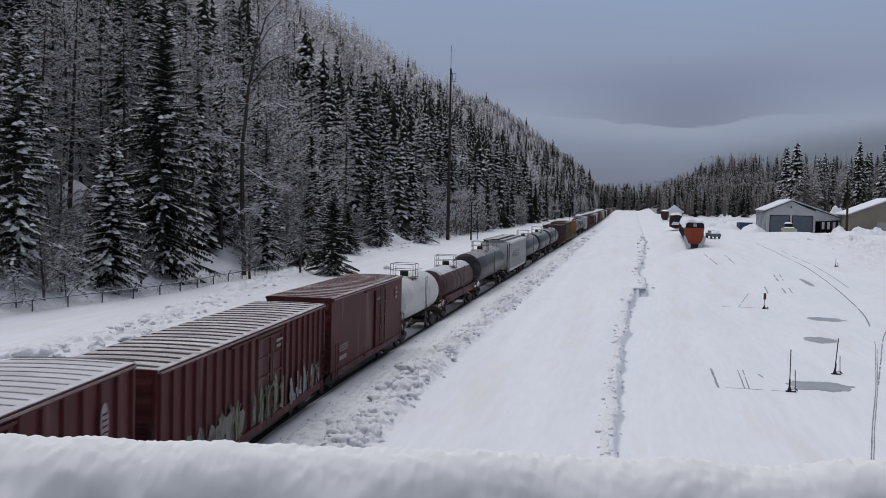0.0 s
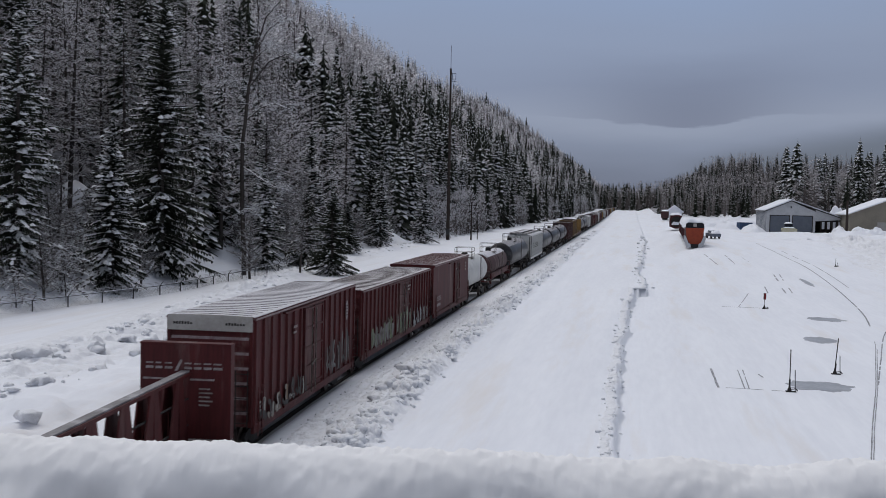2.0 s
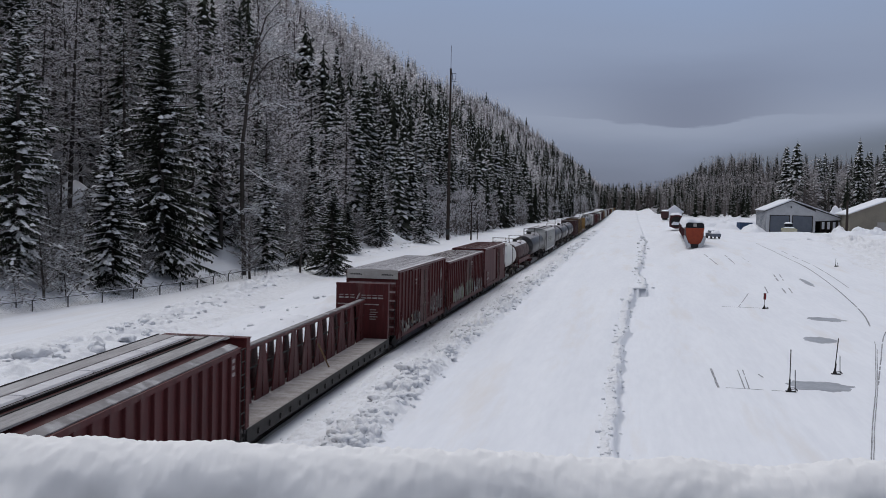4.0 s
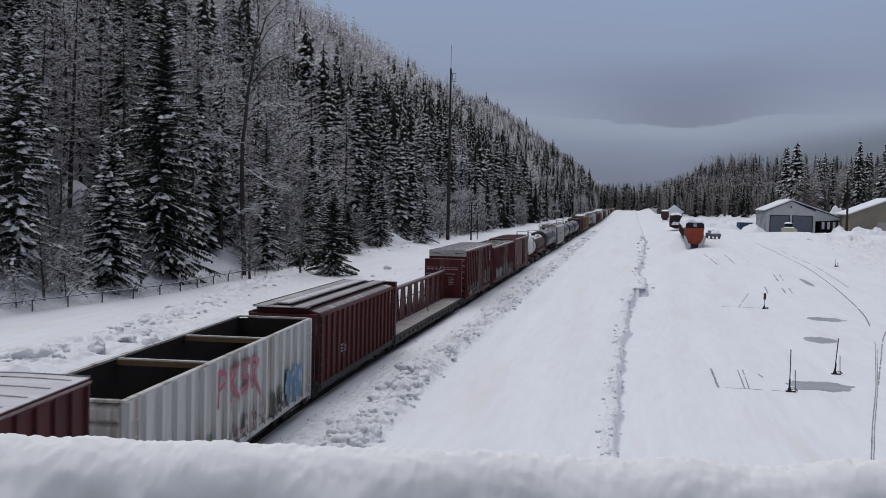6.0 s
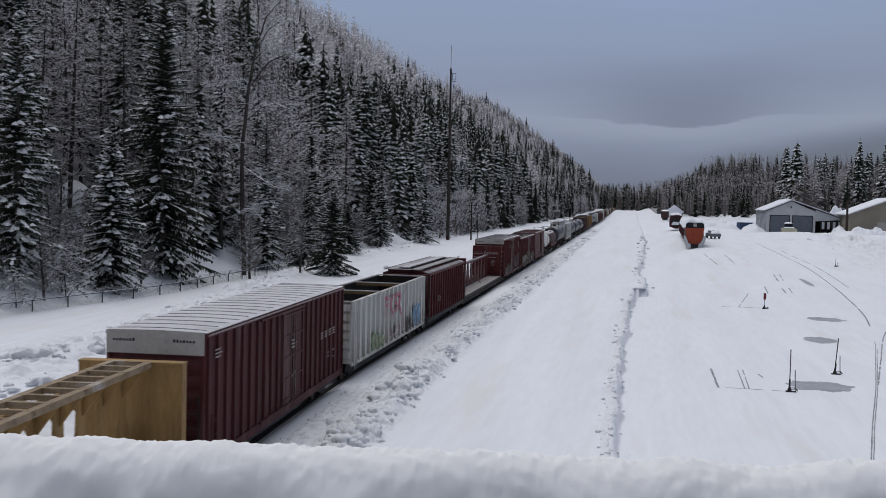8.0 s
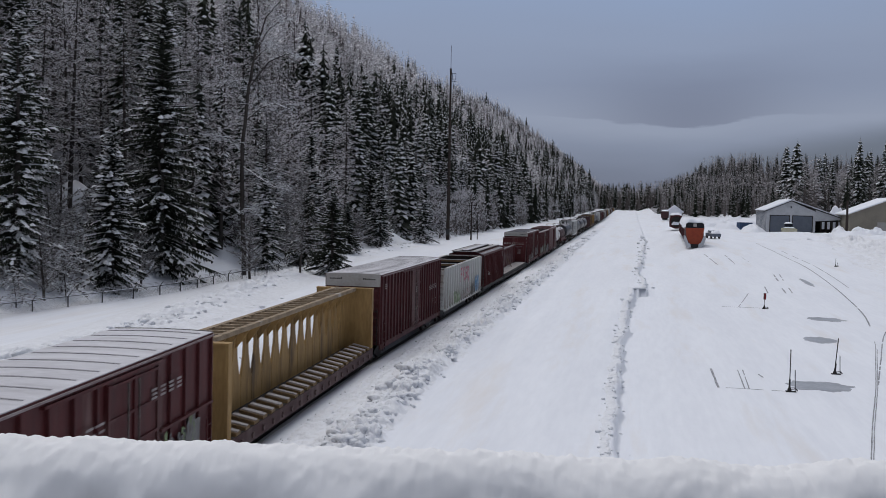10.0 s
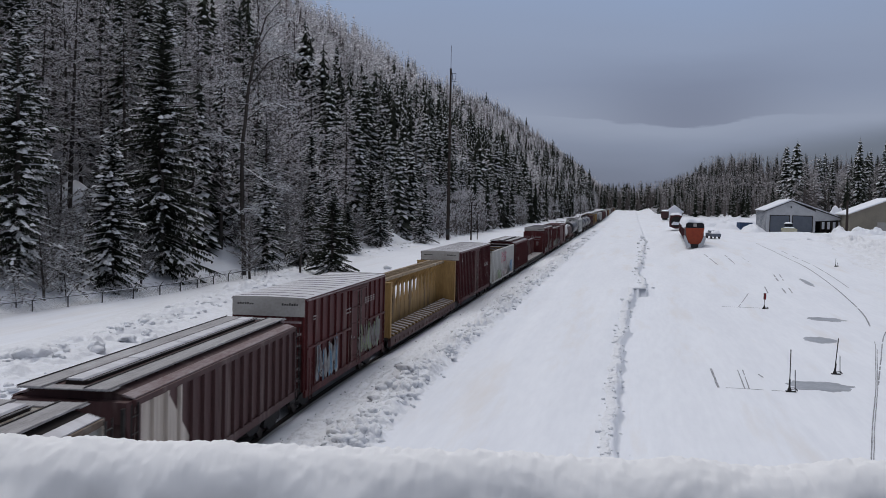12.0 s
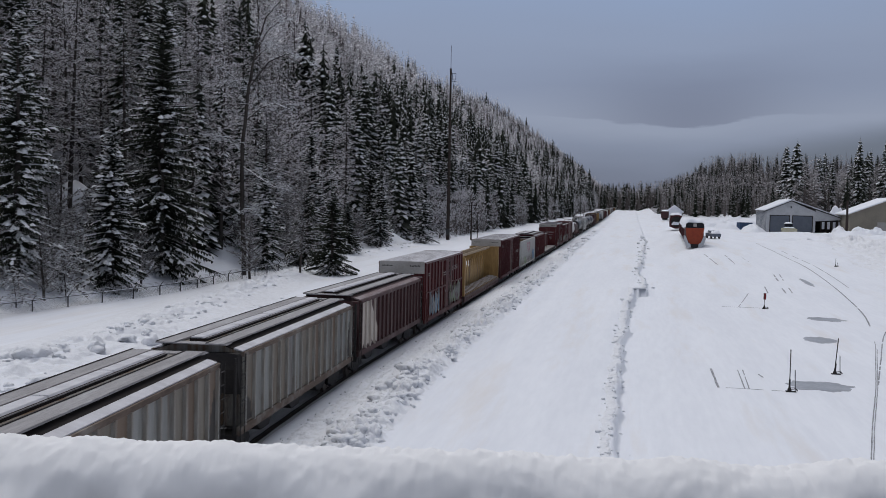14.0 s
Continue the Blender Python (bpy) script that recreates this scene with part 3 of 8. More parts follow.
def boxcar(length, eave, paint, roof_mat, rib_gap, door=(0.5, 3.0), smooth_side=False, band=0.50, roof_gap=0.75, rib_w=0.09, seed=0, big_posts=(), mid_rail=0):
    """A box car: body, ribs, sliding door with rails, ribbed roof, corrugated ends, running gear."""
    car, h, w = empty("boxcar"), length / 2, 1.50
    bm = bmesh.new()
    box(bm, -w, w, -h, h, 1.05, eave)
    body = part("body", bm, paint, car)
    for s in (-1, 1):
        x0, x1 = sorted((s * (w - 0.05), s * (w + 0.06)))
        slab("side_sill", car, paint, x0, x1, -h, h, 0.82, 1.12)
        slab("top_rail", car, paint, x0, x1, -h, h, eave - 0.16, eave - 0.02)
        # slim rail whose paler colour paints in the highlight along the eave
        x0, x1 = sorted((s * (w + 0.062), s * (w + 0.10)))
        slab("eave_rail", car, DUST_LIT, x0, x1, -h + 0.02, h - 0.02, eave - 0.11, eave - 0.06)
    bm = bmesh.new()
    box(bm, -0.9, 0.9, -h + 1.0, h - 1.0, 0.55, 1.05)
    for y in np.arange(-h + 2.8, h - 2.8, 1.5):
        box(bm, -1.35, 1.35, y, y + 0.12, 0.7, 1.06)
    part("underframe", bm, DARK, car)
    # roof
    bm = bmesh.new()
    prism(bm, roof_outline(eave, 0.04, w + 0.04), 1, -h, h)
    roof = part("roof", bm, roof_mat[0], car, "snow-dusted ribbed metal roof")
    bm = bmesh.new()
    half_rib = 0.10 if roof_mat[1] is RIBDARK else 0.17 if roof_mat[1] is RIBRED else 0.03
    pts = [(-w * 0.95, 0.002), (-w * 0.5, 0.028), (0, 0.04), (w * 0.5, 0.028), (w * 0.9, 0.005)]
    prism(bm, [(a, b + 0.018) for a, b in pts] + [(a, b - 0.02) for a, b in pts[::-1]], 1, -half_rib, half_rib)
    rib = part("roof_rib", bm, roof_mat[1])
    n = int(length / roof_gap)
    for i in range(n):
        piece("roof_rib", rib.data, roof, (0, -h + (i + 0.5) * length / n, eave))
    bpy.data.objects.remove(rib)
    # side ribs
    d0, dw = -h + door[0] * length - door[1] / 2, door[1]
    if rib_gap:
        bm = bmesh.new()
        prism(bm, [(-rib_w, 0), (-rib_w * 0.7, 0.085), (rib_w * 0.7, 0.085), (rib_w, 0)], 2, 1.1, eave - 0.1)
        bmesh.ops.rotate(bm, verts=bm.verts, cent=(0, 0, 0), matrix=Matrix.Rotation(-math.pi / 2, 3, "Z"))
        rb = part("rib", bm, paint)
        n = int(length / rib_gap)
        for s in (-1, 1):
            for i in range(n + 1):
                y = -h + 0.12 + i * (length - 0.24) / n
                if not (d0 - 0.1 < y < d0 + dw + 0.1):
                    piece("rib", rb.data, body, (s * w, y, 0), (0, 0, 0 if s > 0 else math.pi))
        bpy.data.objects.remove(rb)
    for s in (-1, 1):
        # door with its rails and bars
        bm = bmesh.new()
        x0, x1 = sorted((s * w, s * (w + 0.055)))
        box(bm, x0, x1, d0 + 0.06, d0 + dw - 0.06, 1.15, eave - 0.22)
        x2, x3 = sorted((s * (w + 0.055), s * (w + 0.10)))
        dr = part("door", bm, paint, car, "closed sliding steel door")
        for z in np.linspace(1.3, eave - 0.4, 5):
            slab("door_bar", dr, paint, x2, x3, d0 + 0.08, d0 + dw - 0.08, z, z + 0.07)
        for y in np.linspace(d0 + 0.08, d0 + dw - 0.2, 3):
            slab("door_stile", dr, paint, x2, x3 + (0.004 if s > 0 else 0), y, y + 0.10, 1.2, eave - 0.3)
        bm = bmesh.new()
        for y in (d0 + dw * 0.35, d0 + dw * 0.55):
            bar(bm, (s * (w + 0.13), y, 1.0), (s * (w + 0.13), y, eave - 0.4), 0.025)
        bar(bm, (s * (w + 0.14), d0 + dw * 0.35, 2.1), (s * (w + 0.14), d0 + dw * 0.55, 2.3), 0.03)
        part("lock_rod", bm, STEEL, dr)
        x0, x1 = sorted((s * w, s * (w + 0.12)))
        slab("door_rail", car, paint, x0, x1, d0 - dw * 0.9, d0 + dw * 1.05, eave - 0.24, eave - 0.17)
        slab("door_rail", car, paint, x0, x1, d0 - dw * 0.9, d0 + dw * 1.05, 1.06, 1.15)
        if mid_rail:
            slab("mid_rail", car, paint, x0, x1, -h + 0.1, d0 - 0.1, mid_rail, mid_rail + 0.08)
            slab("mid_rail", car, paint, x0, x1, d0 + dw + 0.1, h - 0.1, mid_rail, mid_rail + 0.08)
        for y in big_posts:
            bm = bmesh.new()
            box(bm, x0, x1, y - 0.1, y + 0.1, 1.1, eave - 0.1)
            part("door_post", bm, paint, car)
    # corrugated ends
    for s in (-1, 1):
        bm = bmesh.new()
        zt = eave - (band + 0.06 if band else 0.15)
        y0, y1 = sorted((s * h, s * (h + 0.03)))
        box(bm, -w, w, y0, y1, 1.05, eave)
        n, folds = 6, []
        for i in range(n):
            z = 1.2 + i * (zt - 1.2) / n
            hz = (zt - 1.2) / n
            bc = bmesh.new()
            prism(bc, [(s * (h + 0.03), z), (s * (h + 0.11), z + hz * 0.3), (s * (h + 0.11), z + hz * 0.55), (s * (h + 0.03), z + hz * 0.85)], 0, -w + 0.12, w - 0.12)
            folds.append(part("corrugation", bc, paint))
            if not band or rib_gap < 0.9 or s > 0:
                continue
            bs = bmesh.new()
            prism(bs, [(s * (h + 0.113), z + hz * 0.55), (s * (h + 0.113), z + hz * 0.58), (s * (h + 0.075), z + hz * 0.74), (s * (h + 0.075), z + hz * 0.70)], 0, -w + 0.14, w - 0.14)
            folds.append(part("ledge_snow", bs, DUST_LIT))
        end = part("end_panel", bm, paint, car, "horizontally corrugated end")
        for f in folds:
            f.parent = end
        for x in (-w, w - 0.1):
            slab("corner_post", end, paint, x, x + 0.1, min(s * h, s * (h + 0.1)), max(s * h, s * (h + 0.1)), 1.05, eave)
        if band:
            bm = bmesh.new()
            y0, y1 = sorted((s * (h + 0.1), s * (h + 0.125)))
            box(bm, -w, w, y0, y1, eave - band, eave + 0.02)
            prism(bm, [(-w, eave + 0.02), (-w * 0.5, eave + 0.04), (0, eave + 0.05), (w * 0.5, eave + 0.04), (w, eave + 0.02)], 1, y0, y1)
            part("white_band", bm, BANDW, end, "dirty white warning band")
            bm = bmesh.new()
            y0, y1 = sorted((s * (h + 0.125), s * (h + 0.13)))
            rnd = random.Random(seed)
            for x in (-1.3, 0.55):
                for k in range(7):
                    box(bm, x + k * 0.1, x + k * 0.1 + 0.07, y0, y1, eave - 0.3, eave - 0.3 + rnd.uniform(0.06, 0.1))
            part("lettering", bm, DARK, end, "small dark unreadable lettering")
        add_ladder(car, s * 0 + (w - 0.35), s * (h + 0.16), 1.0, 3.0 if s < 0 else 2.2, DARK, False)
        add_ladder(car, w + 0.12, s * (h - 0.5), 0.7, 2.4, paint)
        add_ladder(car, -w - 0.12, s * (h - 0.5), 0.7, 2.4, paint)
    add_trucks(car, h)
    add_couplers(car, h)
    return car


def centerbeam(length, top, bulk, paint, deck_mat, lattice):
    """An open lumber car: two end bulkheads, a centre truss, a low deck."""
    car, h, w = empty("centerbeam_flatcar"), length / 2, 1.48
    bm = bmesh.new()
    box(bm, -w, w, -h, h, 0.95, 1.12)
    part("deck", bm, deck_mat if lattice == "vee" else DARK, car, "low deck dusted with snow")
    bm = bmesh.new()
    for s in (-1, 1):
        x0, x1 = sorted((s * (w - 0.12), s * (w + 0.04)))
        box(bm, x0, x1, -h, h, 0.62, 1.10)
    box(bm, -0.5, 0.5, -h + 0.8, h - 0.8, 0.5, 0.95)
    part("side_sill", bm, DARK if lattice == "vee" else BROWN, car)
    bm = bmesh.new()
    prism(bm, [(-0.10, 0.74), (0.10, 0.74), (0.12, 0.84), (0.07, 0.94), (-0.07, 0.94), (-0.12, 0.84)], 0, w + 0.045, w + 0.11)
    winch = part("winch", bm, DARK if lattice == "vee" else BROWN)
    for i in range(18):
        piece("winch", winch.data, car, (0, -h + 1.2 + i * (length - 2.4) / 17, 0))
    bpy.data.objects.remove(winch)
    if lattice != "vee":
        bm = bmesh.new()
        prism(bm, [(0.62, 1.12), (w + 0.02, 1.12), (w + 0.02, 1.22), (0.62, 1.40)], 1, -0.24, 0.24)
        slat = part("deck_slat", bm, RUSTBAR)
        bm = bmesh.new()
        prism(bm, [(0.66, 1.395), (w, 1.228), (w, 1.26), (0.66, 1.43)], 1, -0.17, 0.225)
        cap = part("slat_snow", bm, DECK)
        n, rnd = int((length - 1.6) / 0.95), random.Random(6)
        for i in range(n):
            y = -h + 0.9 + i * (length - 1.8) / (n - 1)
            for a in (0, math.pi):
                sl = piece("deck_slat", slat.data, car, (0, y + rnd.uniform(-0.06, 0.06), 0), (0, 0, a + rnd.uniform(-0.05, 0.05)))
                piece("slat_snow", cap.data, sl, (0, 0, 0)).scale = (1, rnd.uniform(0.55, 0.95), 1)
        bpy.data.objects.remove(slat)
        bpy.data.objects.remove(cap)
    # bulkheads
    for s in (-1, 1):
        bm = bmesh.new()
        y0, y1 = sorted((s * (h - 0.02), s * (h - 0.30)))
        box(bm, -w, w, y0, y1, 1.12, bulk)
        b = part("bulkhead", bm, paint, car, "solid end bulkhead")
        for x in (-w, -0.5, 0.38, w - 0.12):
            yy0, yy1 = sorted((s * (h - 0.02), s * (h + 0.06)))
            slab("stiffener", b, paint, x, x + 0.12, yy0, yy1, 1.1, bulk)
        yy0, yy1 = sorted((s * (h - 0.34), s * (h + 0.08)))
        slab("cap", b, paint, -w - 0.01, w + 0.01, yy0, yy1, bulk, bulk + 0.06)
        if lattice == "vee":
            bm = bmesh.new()
            ya, yb = sorted((s * (h - 0.30), s * (h - 0.31)))
            # brand panel as plain shapes, two stripes and small print bars
            for k, wd in enumerate((0.16, 0.13, 0.15, 0.0, 0.16, 0.15, 0.17, 0.20)):
                x = -1.30 + k * 0.315
                if wd:
                    box(bm, x, x + wd + 0.09, ya, yb, bulk - 0.78, bulk - 0.70)
                    box(bm, x, x + wd + 0.07, ya, yb, bulk - 0.62, bulk - 0.57)
                else:
                    prism(bm, [(x, bulk - 0.84), (x + 0.09, bulk - 0.84), (x + 0.26, bulk - 0.48), (x + 0.17, bulk - 0.48)], 1, ya, yb)
            for x0_, x1_ in ((-1.38, -0.5), (0.15, 0.95)):
                box(bm, x0_, x1_, ya, yb, bulk - 1.13, bulk - 1.07)
            for k in range(5):
                box(bm, 0.45, 0.45 + 0.35 + 0.1 * (k % 2), ya, yb, bulk - 1.42 - 0.13 * k, bulk - 1.37 - 0.13 * k)
            part("lettering", bm, LETTER, b, "worn white brand shapes")
    # centre truss
    n = 11 if lattice == "vee" else 17
    L = length - 0.7
    bm = bmesh.new()
    wd = 0.22 if lattice == "vee" else 0.62
    if lattice == "vee":
        box(bm, -wd, wd, -L / 2, L / 2, top - 0.10, top)
    else:
        for x in (-wd, wd - 0.20):
            box(bm, x, x + 0.20, -L / 2, L / 2, top - 0.16, top)
        for i in range(26):
            y = -L / 2 + i * L / 25
            box(bm, -wd, wd, y - 0.07, y + 0.07, top - 0.13, top + 0.004)
    tc = part("top_chord", bm, paint if lattice == "vee" else TAN, car, "snow-dusted top chord")
    if lattice == "vee":
        slab("chord_snow", tc, HATCH, -wd + 0.10, wd - 0.06, -L / 2 + 0.02, L / 2 - 0.02, top + 0.002, top + 0.05)
    for i in range(n):
        y = -L / 2 + (i + 0.5) * L / n
        g = L / n
        bm = bmesh.new()
        if lattice == "vee":
            for s in (-1, 1):
                for x0, x1 in ((-0.20, -0.15), (0.15, 0.20)):
                    prism(bm, [(y + s * 0.15 - 0.15, top - 0.1), (y + s * 0.15 + 0.15, top - 0.1), (y + s * 0.47 + 0.41, 1.12), (y + s * 0.47 - 0.41, 1.12)], 0, x0, x1)
        else:
            prism(bm, [(y - 0.17, top - 0.10), (y + 0.17, top - 0.10), (y + 0.25, 3.0), (y + 0.60, 2.1), (y + 0.60, 1.12), (y - 0.60, 1.12), (y - 0.60, 2.1), (y - 0.25, 3.0)], 0, -0.045, 0.045)
            for sx in (-1, 1):
                prism(bm, [(sx * 0.05, top - 0.15), (sx * 0.60, top - 0.15), (sx * 0.05, top - 0.9)], 1, y - 0.03, y + 0.03)
        part("truss_post", bm, paint, car)
    if lattice != "vee":
        slab("web_panel", car, paint, -0.03, 0.03, -L / 2 + 0.3, L / 2 - 0.3, 1.12, 2.15)
    else:
        bm = bmesh.new()
        for z in (top - 0.85, top - 1.7):
            bar(bm, (0.1, -L / 2, z), (0.1, L / 2, z), 0.035)
        part("cable", bm, DARK, car)
        bm = bmesh.new()
        bar(bm, (0.25, 1.6, top - 1.1), (0.9, 1.2, 1.15), 0.04)
        part("strap", bm, RUSTBAR, car, "loose yellow strap")
    add_trucks(car, h, 2.2)
    add_couplers(car, h)
    return car


def gondola(length, top, paint):
    """A tall open-topped wood-chip car with outside posts and cross braces."""
    car, h, w = empty("open_top_gondola"), length / 2, 1.50
    bm = bmesh.new()
    for s in (-1, 1):
        x0, x1 = sorted((s * w, s * (w - 0.05)))
        box(bm, x0, x1, -h, h, 0.95, top)
        y0, y1 = sorted((s * h, s * (h - 0.05)))
        box(bm, -w + 0.052, w - 0.052, y0, y1, 0.95, top - 0.05)
    body = part("body", bm, paint, car)
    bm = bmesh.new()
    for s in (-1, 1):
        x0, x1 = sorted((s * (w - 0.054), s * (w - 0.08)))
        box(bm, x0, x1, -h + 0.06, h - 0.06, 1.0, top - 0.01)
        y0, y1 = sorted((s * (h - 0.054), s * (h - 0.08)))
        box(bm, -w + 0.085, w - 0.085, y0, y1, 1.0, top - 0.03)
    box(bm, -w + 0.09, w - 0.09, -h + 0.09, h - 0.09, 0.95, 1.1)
    # inside faces and floor in one near-black colour
    part("lining", bm, NEARBLACK, car, "near-black inside of the open car")
    bm = bmesh.new()
    for s in (-1, 1):
        x0, x1 = sorted((s * (w - 0.06), s * (w + 0.09)))
        box(bm, x0, x1, -h - 0.04, h + 0.04, top, top + 0.06)
        y0, y1 = sorted((s * (h - 0.06), s * (h + 0.08)))
        box(bm, -w + 0.065, w - 0.065, y0, y1, top, top + 0.07)
        x0, x1 = sorted((s * (w - 0.02), s * (w + 0.07)))
        box(bm, x0, x1, -h, h, 0.85, 1.05)
    part("rim", bm, paint, car)
    bm = bmesh.new()
    prism(bm, [(-0.13, 0), (-0.10, 0.13), (0.10, 0.13), (0.13, 0)], 2, 1.0, top)
    bmesh.ops.rotate(bm, verts=bm.verts, cent=(0, 0, 0), matrix=Matrix.Rotation(-math.pi / 2, 3, "Z"))
    rb = part("post", bm, paint)
    n = 17
    for s in (-1, 1):
        for i in range(n + 1):
            piece("post", rb.data, body, (s * w, -h + 0.2 + i * (length - 0.4) / n, 0), (0, 0, 0 if s > 0 else math.pi))
    bpy.data.objects.remove(rb)
    for y in (-h + length * 0.35, -h + length * 0.66):
        bm = bmesh.new()
        box(bm, -w + 0.085, w - 0.085, y - 0.10, y + 0.10, top - 0.17, top - 0.01)
        br = part("cross_brace", bm, RUSTBAR, car, "rusty ochre cross brace")
        slab("brace_snow", br, ROOFSNOW, -w + 0.09, w - 0.09, y - 0.03, y + 0.105, top - 0.008, top + 0.03)
    for s in (-1, 1):
        for z in np.linspace(1.2, top - 0.5, 6):
            bm = bmesh.new()
            prism(bm, [(s * h, z), (s * (h + 0.13), z + 0.1), (s * (h + 0.13), z + 0.34), (s * h, z + 0.44)], 0, -w + 0.08, w - 0.08)
            part("end_rib", bm, paint, car)
        add_ladder(car, w + 0.13, s * (h - 0.45), 0.7, top - 0.5, paint)
    bm = bmesh.new()
    box(bm, -0.9, 0.9, -h + 0.8, h - 0.8, 0.5, 0.96)
    part("underframe", bm, DARK, car)
    add_trucks(car, h)
    add_couplers(car, h)
    return car


def covered_hopper(length, side_top, paint, roof_mat, end_patch=None, low=False):
    """A covered grain hopper: ribbed sides, sloping roof with a long hatch and walkways, chutes below."""
    car, h, w = empty("covered_hopper"), length / 2, 1.52
    base = 0.98 if low else 1.35
    bm = bmesh.new()
    prism(bm, [(-w, base), (-w, side_top), (-0.7, side_top + 0.28), (0.7, side_top + 0.28), (w, side_top), (w, base)], 1, -h + 0.5, h - 0.5)
    body = part("body", bm, paint, car)
    for s in (-1, 1):
        bm = bmesh.new()
        prism(bm, [(s * (h - 0.5), 1.35), (s * (h - 0.5), side_top + 0.02), (s * (h - 0.16), side_top + 0.02), (s * (h - 0.12), side_top - 0.5), (s * (h - 0.5), 2.4)], 0, -w + 0.05, w - 0.05)
        part("end_sheet", bm, DARK if paint is GREYP else paint, car)
        slab("end_sill", car, DARK, -w, w, min(s * (h - 0.9), s * h), max(s * (h - 0.9), s * h), 0.9, 1.15)
        for x in (-w + 0.06, w - 0.14):
            slab("end_post", car, DARK, x, x + 0.08, min(s * h, s * (h - 0.1)), max(s * h, s * (h - 0.1)), 1.1, side_top - 0.1)
    # chutes
    n = 3
    for i in range(n):
        yc = -h + length * (i + 0.5) / n * 0.72 + length * 0.14
        bm = bmesh.new()
        prism(bm, [(yc - 1.9, 1.36), (yc + 1.9, 1.36), (yc + 0.5, 0.5), (yc - 0.5, 0.5)], 0, -1.1, 1.1)
        part("chute", bm, DARK, car)
    for s in (-1, 1):
        x0, x1 = sorted((s * (w - 0.04), s * (w + 0.07)))
        slab("side_sill", car, DARK if low else RUSTSILL if paint is GREYP else paint, x0, x1, -h + 0.1, h - 0.1, base - 0.23, base + 0.05)
        slab("top_rail", car, RUSTSILL if paint is GREYP else paint, x0, x1, -h + 0.45, h - 0.45, side_top - 0.10, side_top + 0.05)
    bm = bmesh.new()
    prism(bm, [(-0.06, 0), (-0.045, 0.105), (0.045, 0.105), (0.06, 0)], 2, base + 0.03, side_top - 0.08)
    bmesh.ops.rotate(bm, verts=bm.verts, cent=(0, 0, 0), matrix=Matrix.Rotation(-math.pi / 2, 3, "Z"))
    rb = part("rib", bm, paint)
    n = 16
    pale = rb.data.copy()
    if end_patch:
        pale.materials[0] = end_patch
    for s in (-1, 1):
        for i in range(n + 1):
            piece("rib", pale if s > 0 and 0 < i < 4 else rb.data, body, (s * w, -h + 0.62 + i * (length - 1.24) / n, 0), (0, 0, 0 if s > 0 else math.pi))
    bpy.data.objects.remove(rb)
    # roof: sloping sheets, a line of hatch covers, two wide running boards, snow along the eaves
    z = side_top + 0.28
    # on grey cars near-black sheets paint in the shadow gaps between the boards
    sheet = paint if paint is not GREYP else NEARBLACK
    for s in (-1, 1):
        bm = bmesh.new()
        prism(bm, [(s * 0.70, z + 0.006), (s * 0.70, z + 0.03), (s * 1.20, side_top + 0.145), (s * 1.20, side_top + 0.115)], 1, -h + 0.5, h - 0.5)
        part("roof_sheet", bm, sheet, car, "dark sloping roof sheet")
        bm = bmesh.new()
        prism(bm, [(s * 1.21, side_top + 0.118), (s * 1.21, side_top + 0.17), (s * 1.34, side_top + 0.14), (s * (w - 0.01), side_top + 0.085), (s * (w - 0.01), side_top + 0.055)], 1, -h + 0.5, h - 0.5)
        part("eave_strip", bm, roof_mat, car, "strip along the eave")
    n = 4
    for i in range(n):
        y0 = -h + 0.9 + i * (length - 1.8) / n
        y1 = y0 + (length - 1.8) / n - 0.03
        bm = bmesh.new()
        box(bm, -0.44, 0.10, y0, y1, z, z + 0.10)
        # near-black cover colour paints the shadow gap beside the hatch snow
        hc = part("hatch_cover", bm, NEARBLACK, car, "long hatch cover with a shadow gap painted near-black")
        bm = bmesh.new()
        prism(bm, [(-0.42, z + 0.102), (-0.40, z + 0.15), (-0.02, z + 0.15), (0.02, z + 0.102)], 1, y0 + 0.03, y1 - 0.03)
        part("hatch_snow", bm, ROOFSNOW, hc, "sheet of snow on the hatch")
        bm = bmesh.new()
        bar(bm, (0.17, y0, z + 0.12), (0.17, y1, z + 0.12), 0.018)
        part("hatch_rod", bm, HATCH, hc)
    for x0, x1 in ((0.38, 1.06), (-1.30, -0.62)):
        for k in range(7):
            bm = bmesh.new()
            ya = -h + 0.12 + k * (length - 0.24) / 7
            yb = ya + (length - 0.24) / 7 - 0.012
            box(bm, x0, x1, ya, yb, z + 0.034, z + 0.060)
            rb = part("running_board", bm, WALKWAY, car, "grated roof walkway under thin snow")
            slab("kerb", rb, DARK, x0 + 0.005, x0 + 0.045, ya, yb, z + 0.062, z + 0.085)
            slab("kerb", rb, HATCH, x1 - 0.05, x1 - 0.01, ya, yb, z + 0.062, z + 0.08)
        for y in np.arange(-h + 0.6, h - 0.5, 1.4):
            slab("bracket", car, DARK, x0 + 0.02, x1 - 0.10, y, y + 0.05, z - 0.12, z + 0.034)
    for s in (-1, 1):
        y0, y1 = sorted((s * (h - 0.10), s * (h - 0.62)))
        slab("end_walk", car, WALKWAY, -1.3, 1.1, y0, y1, z + 0.01, z + 0.04)
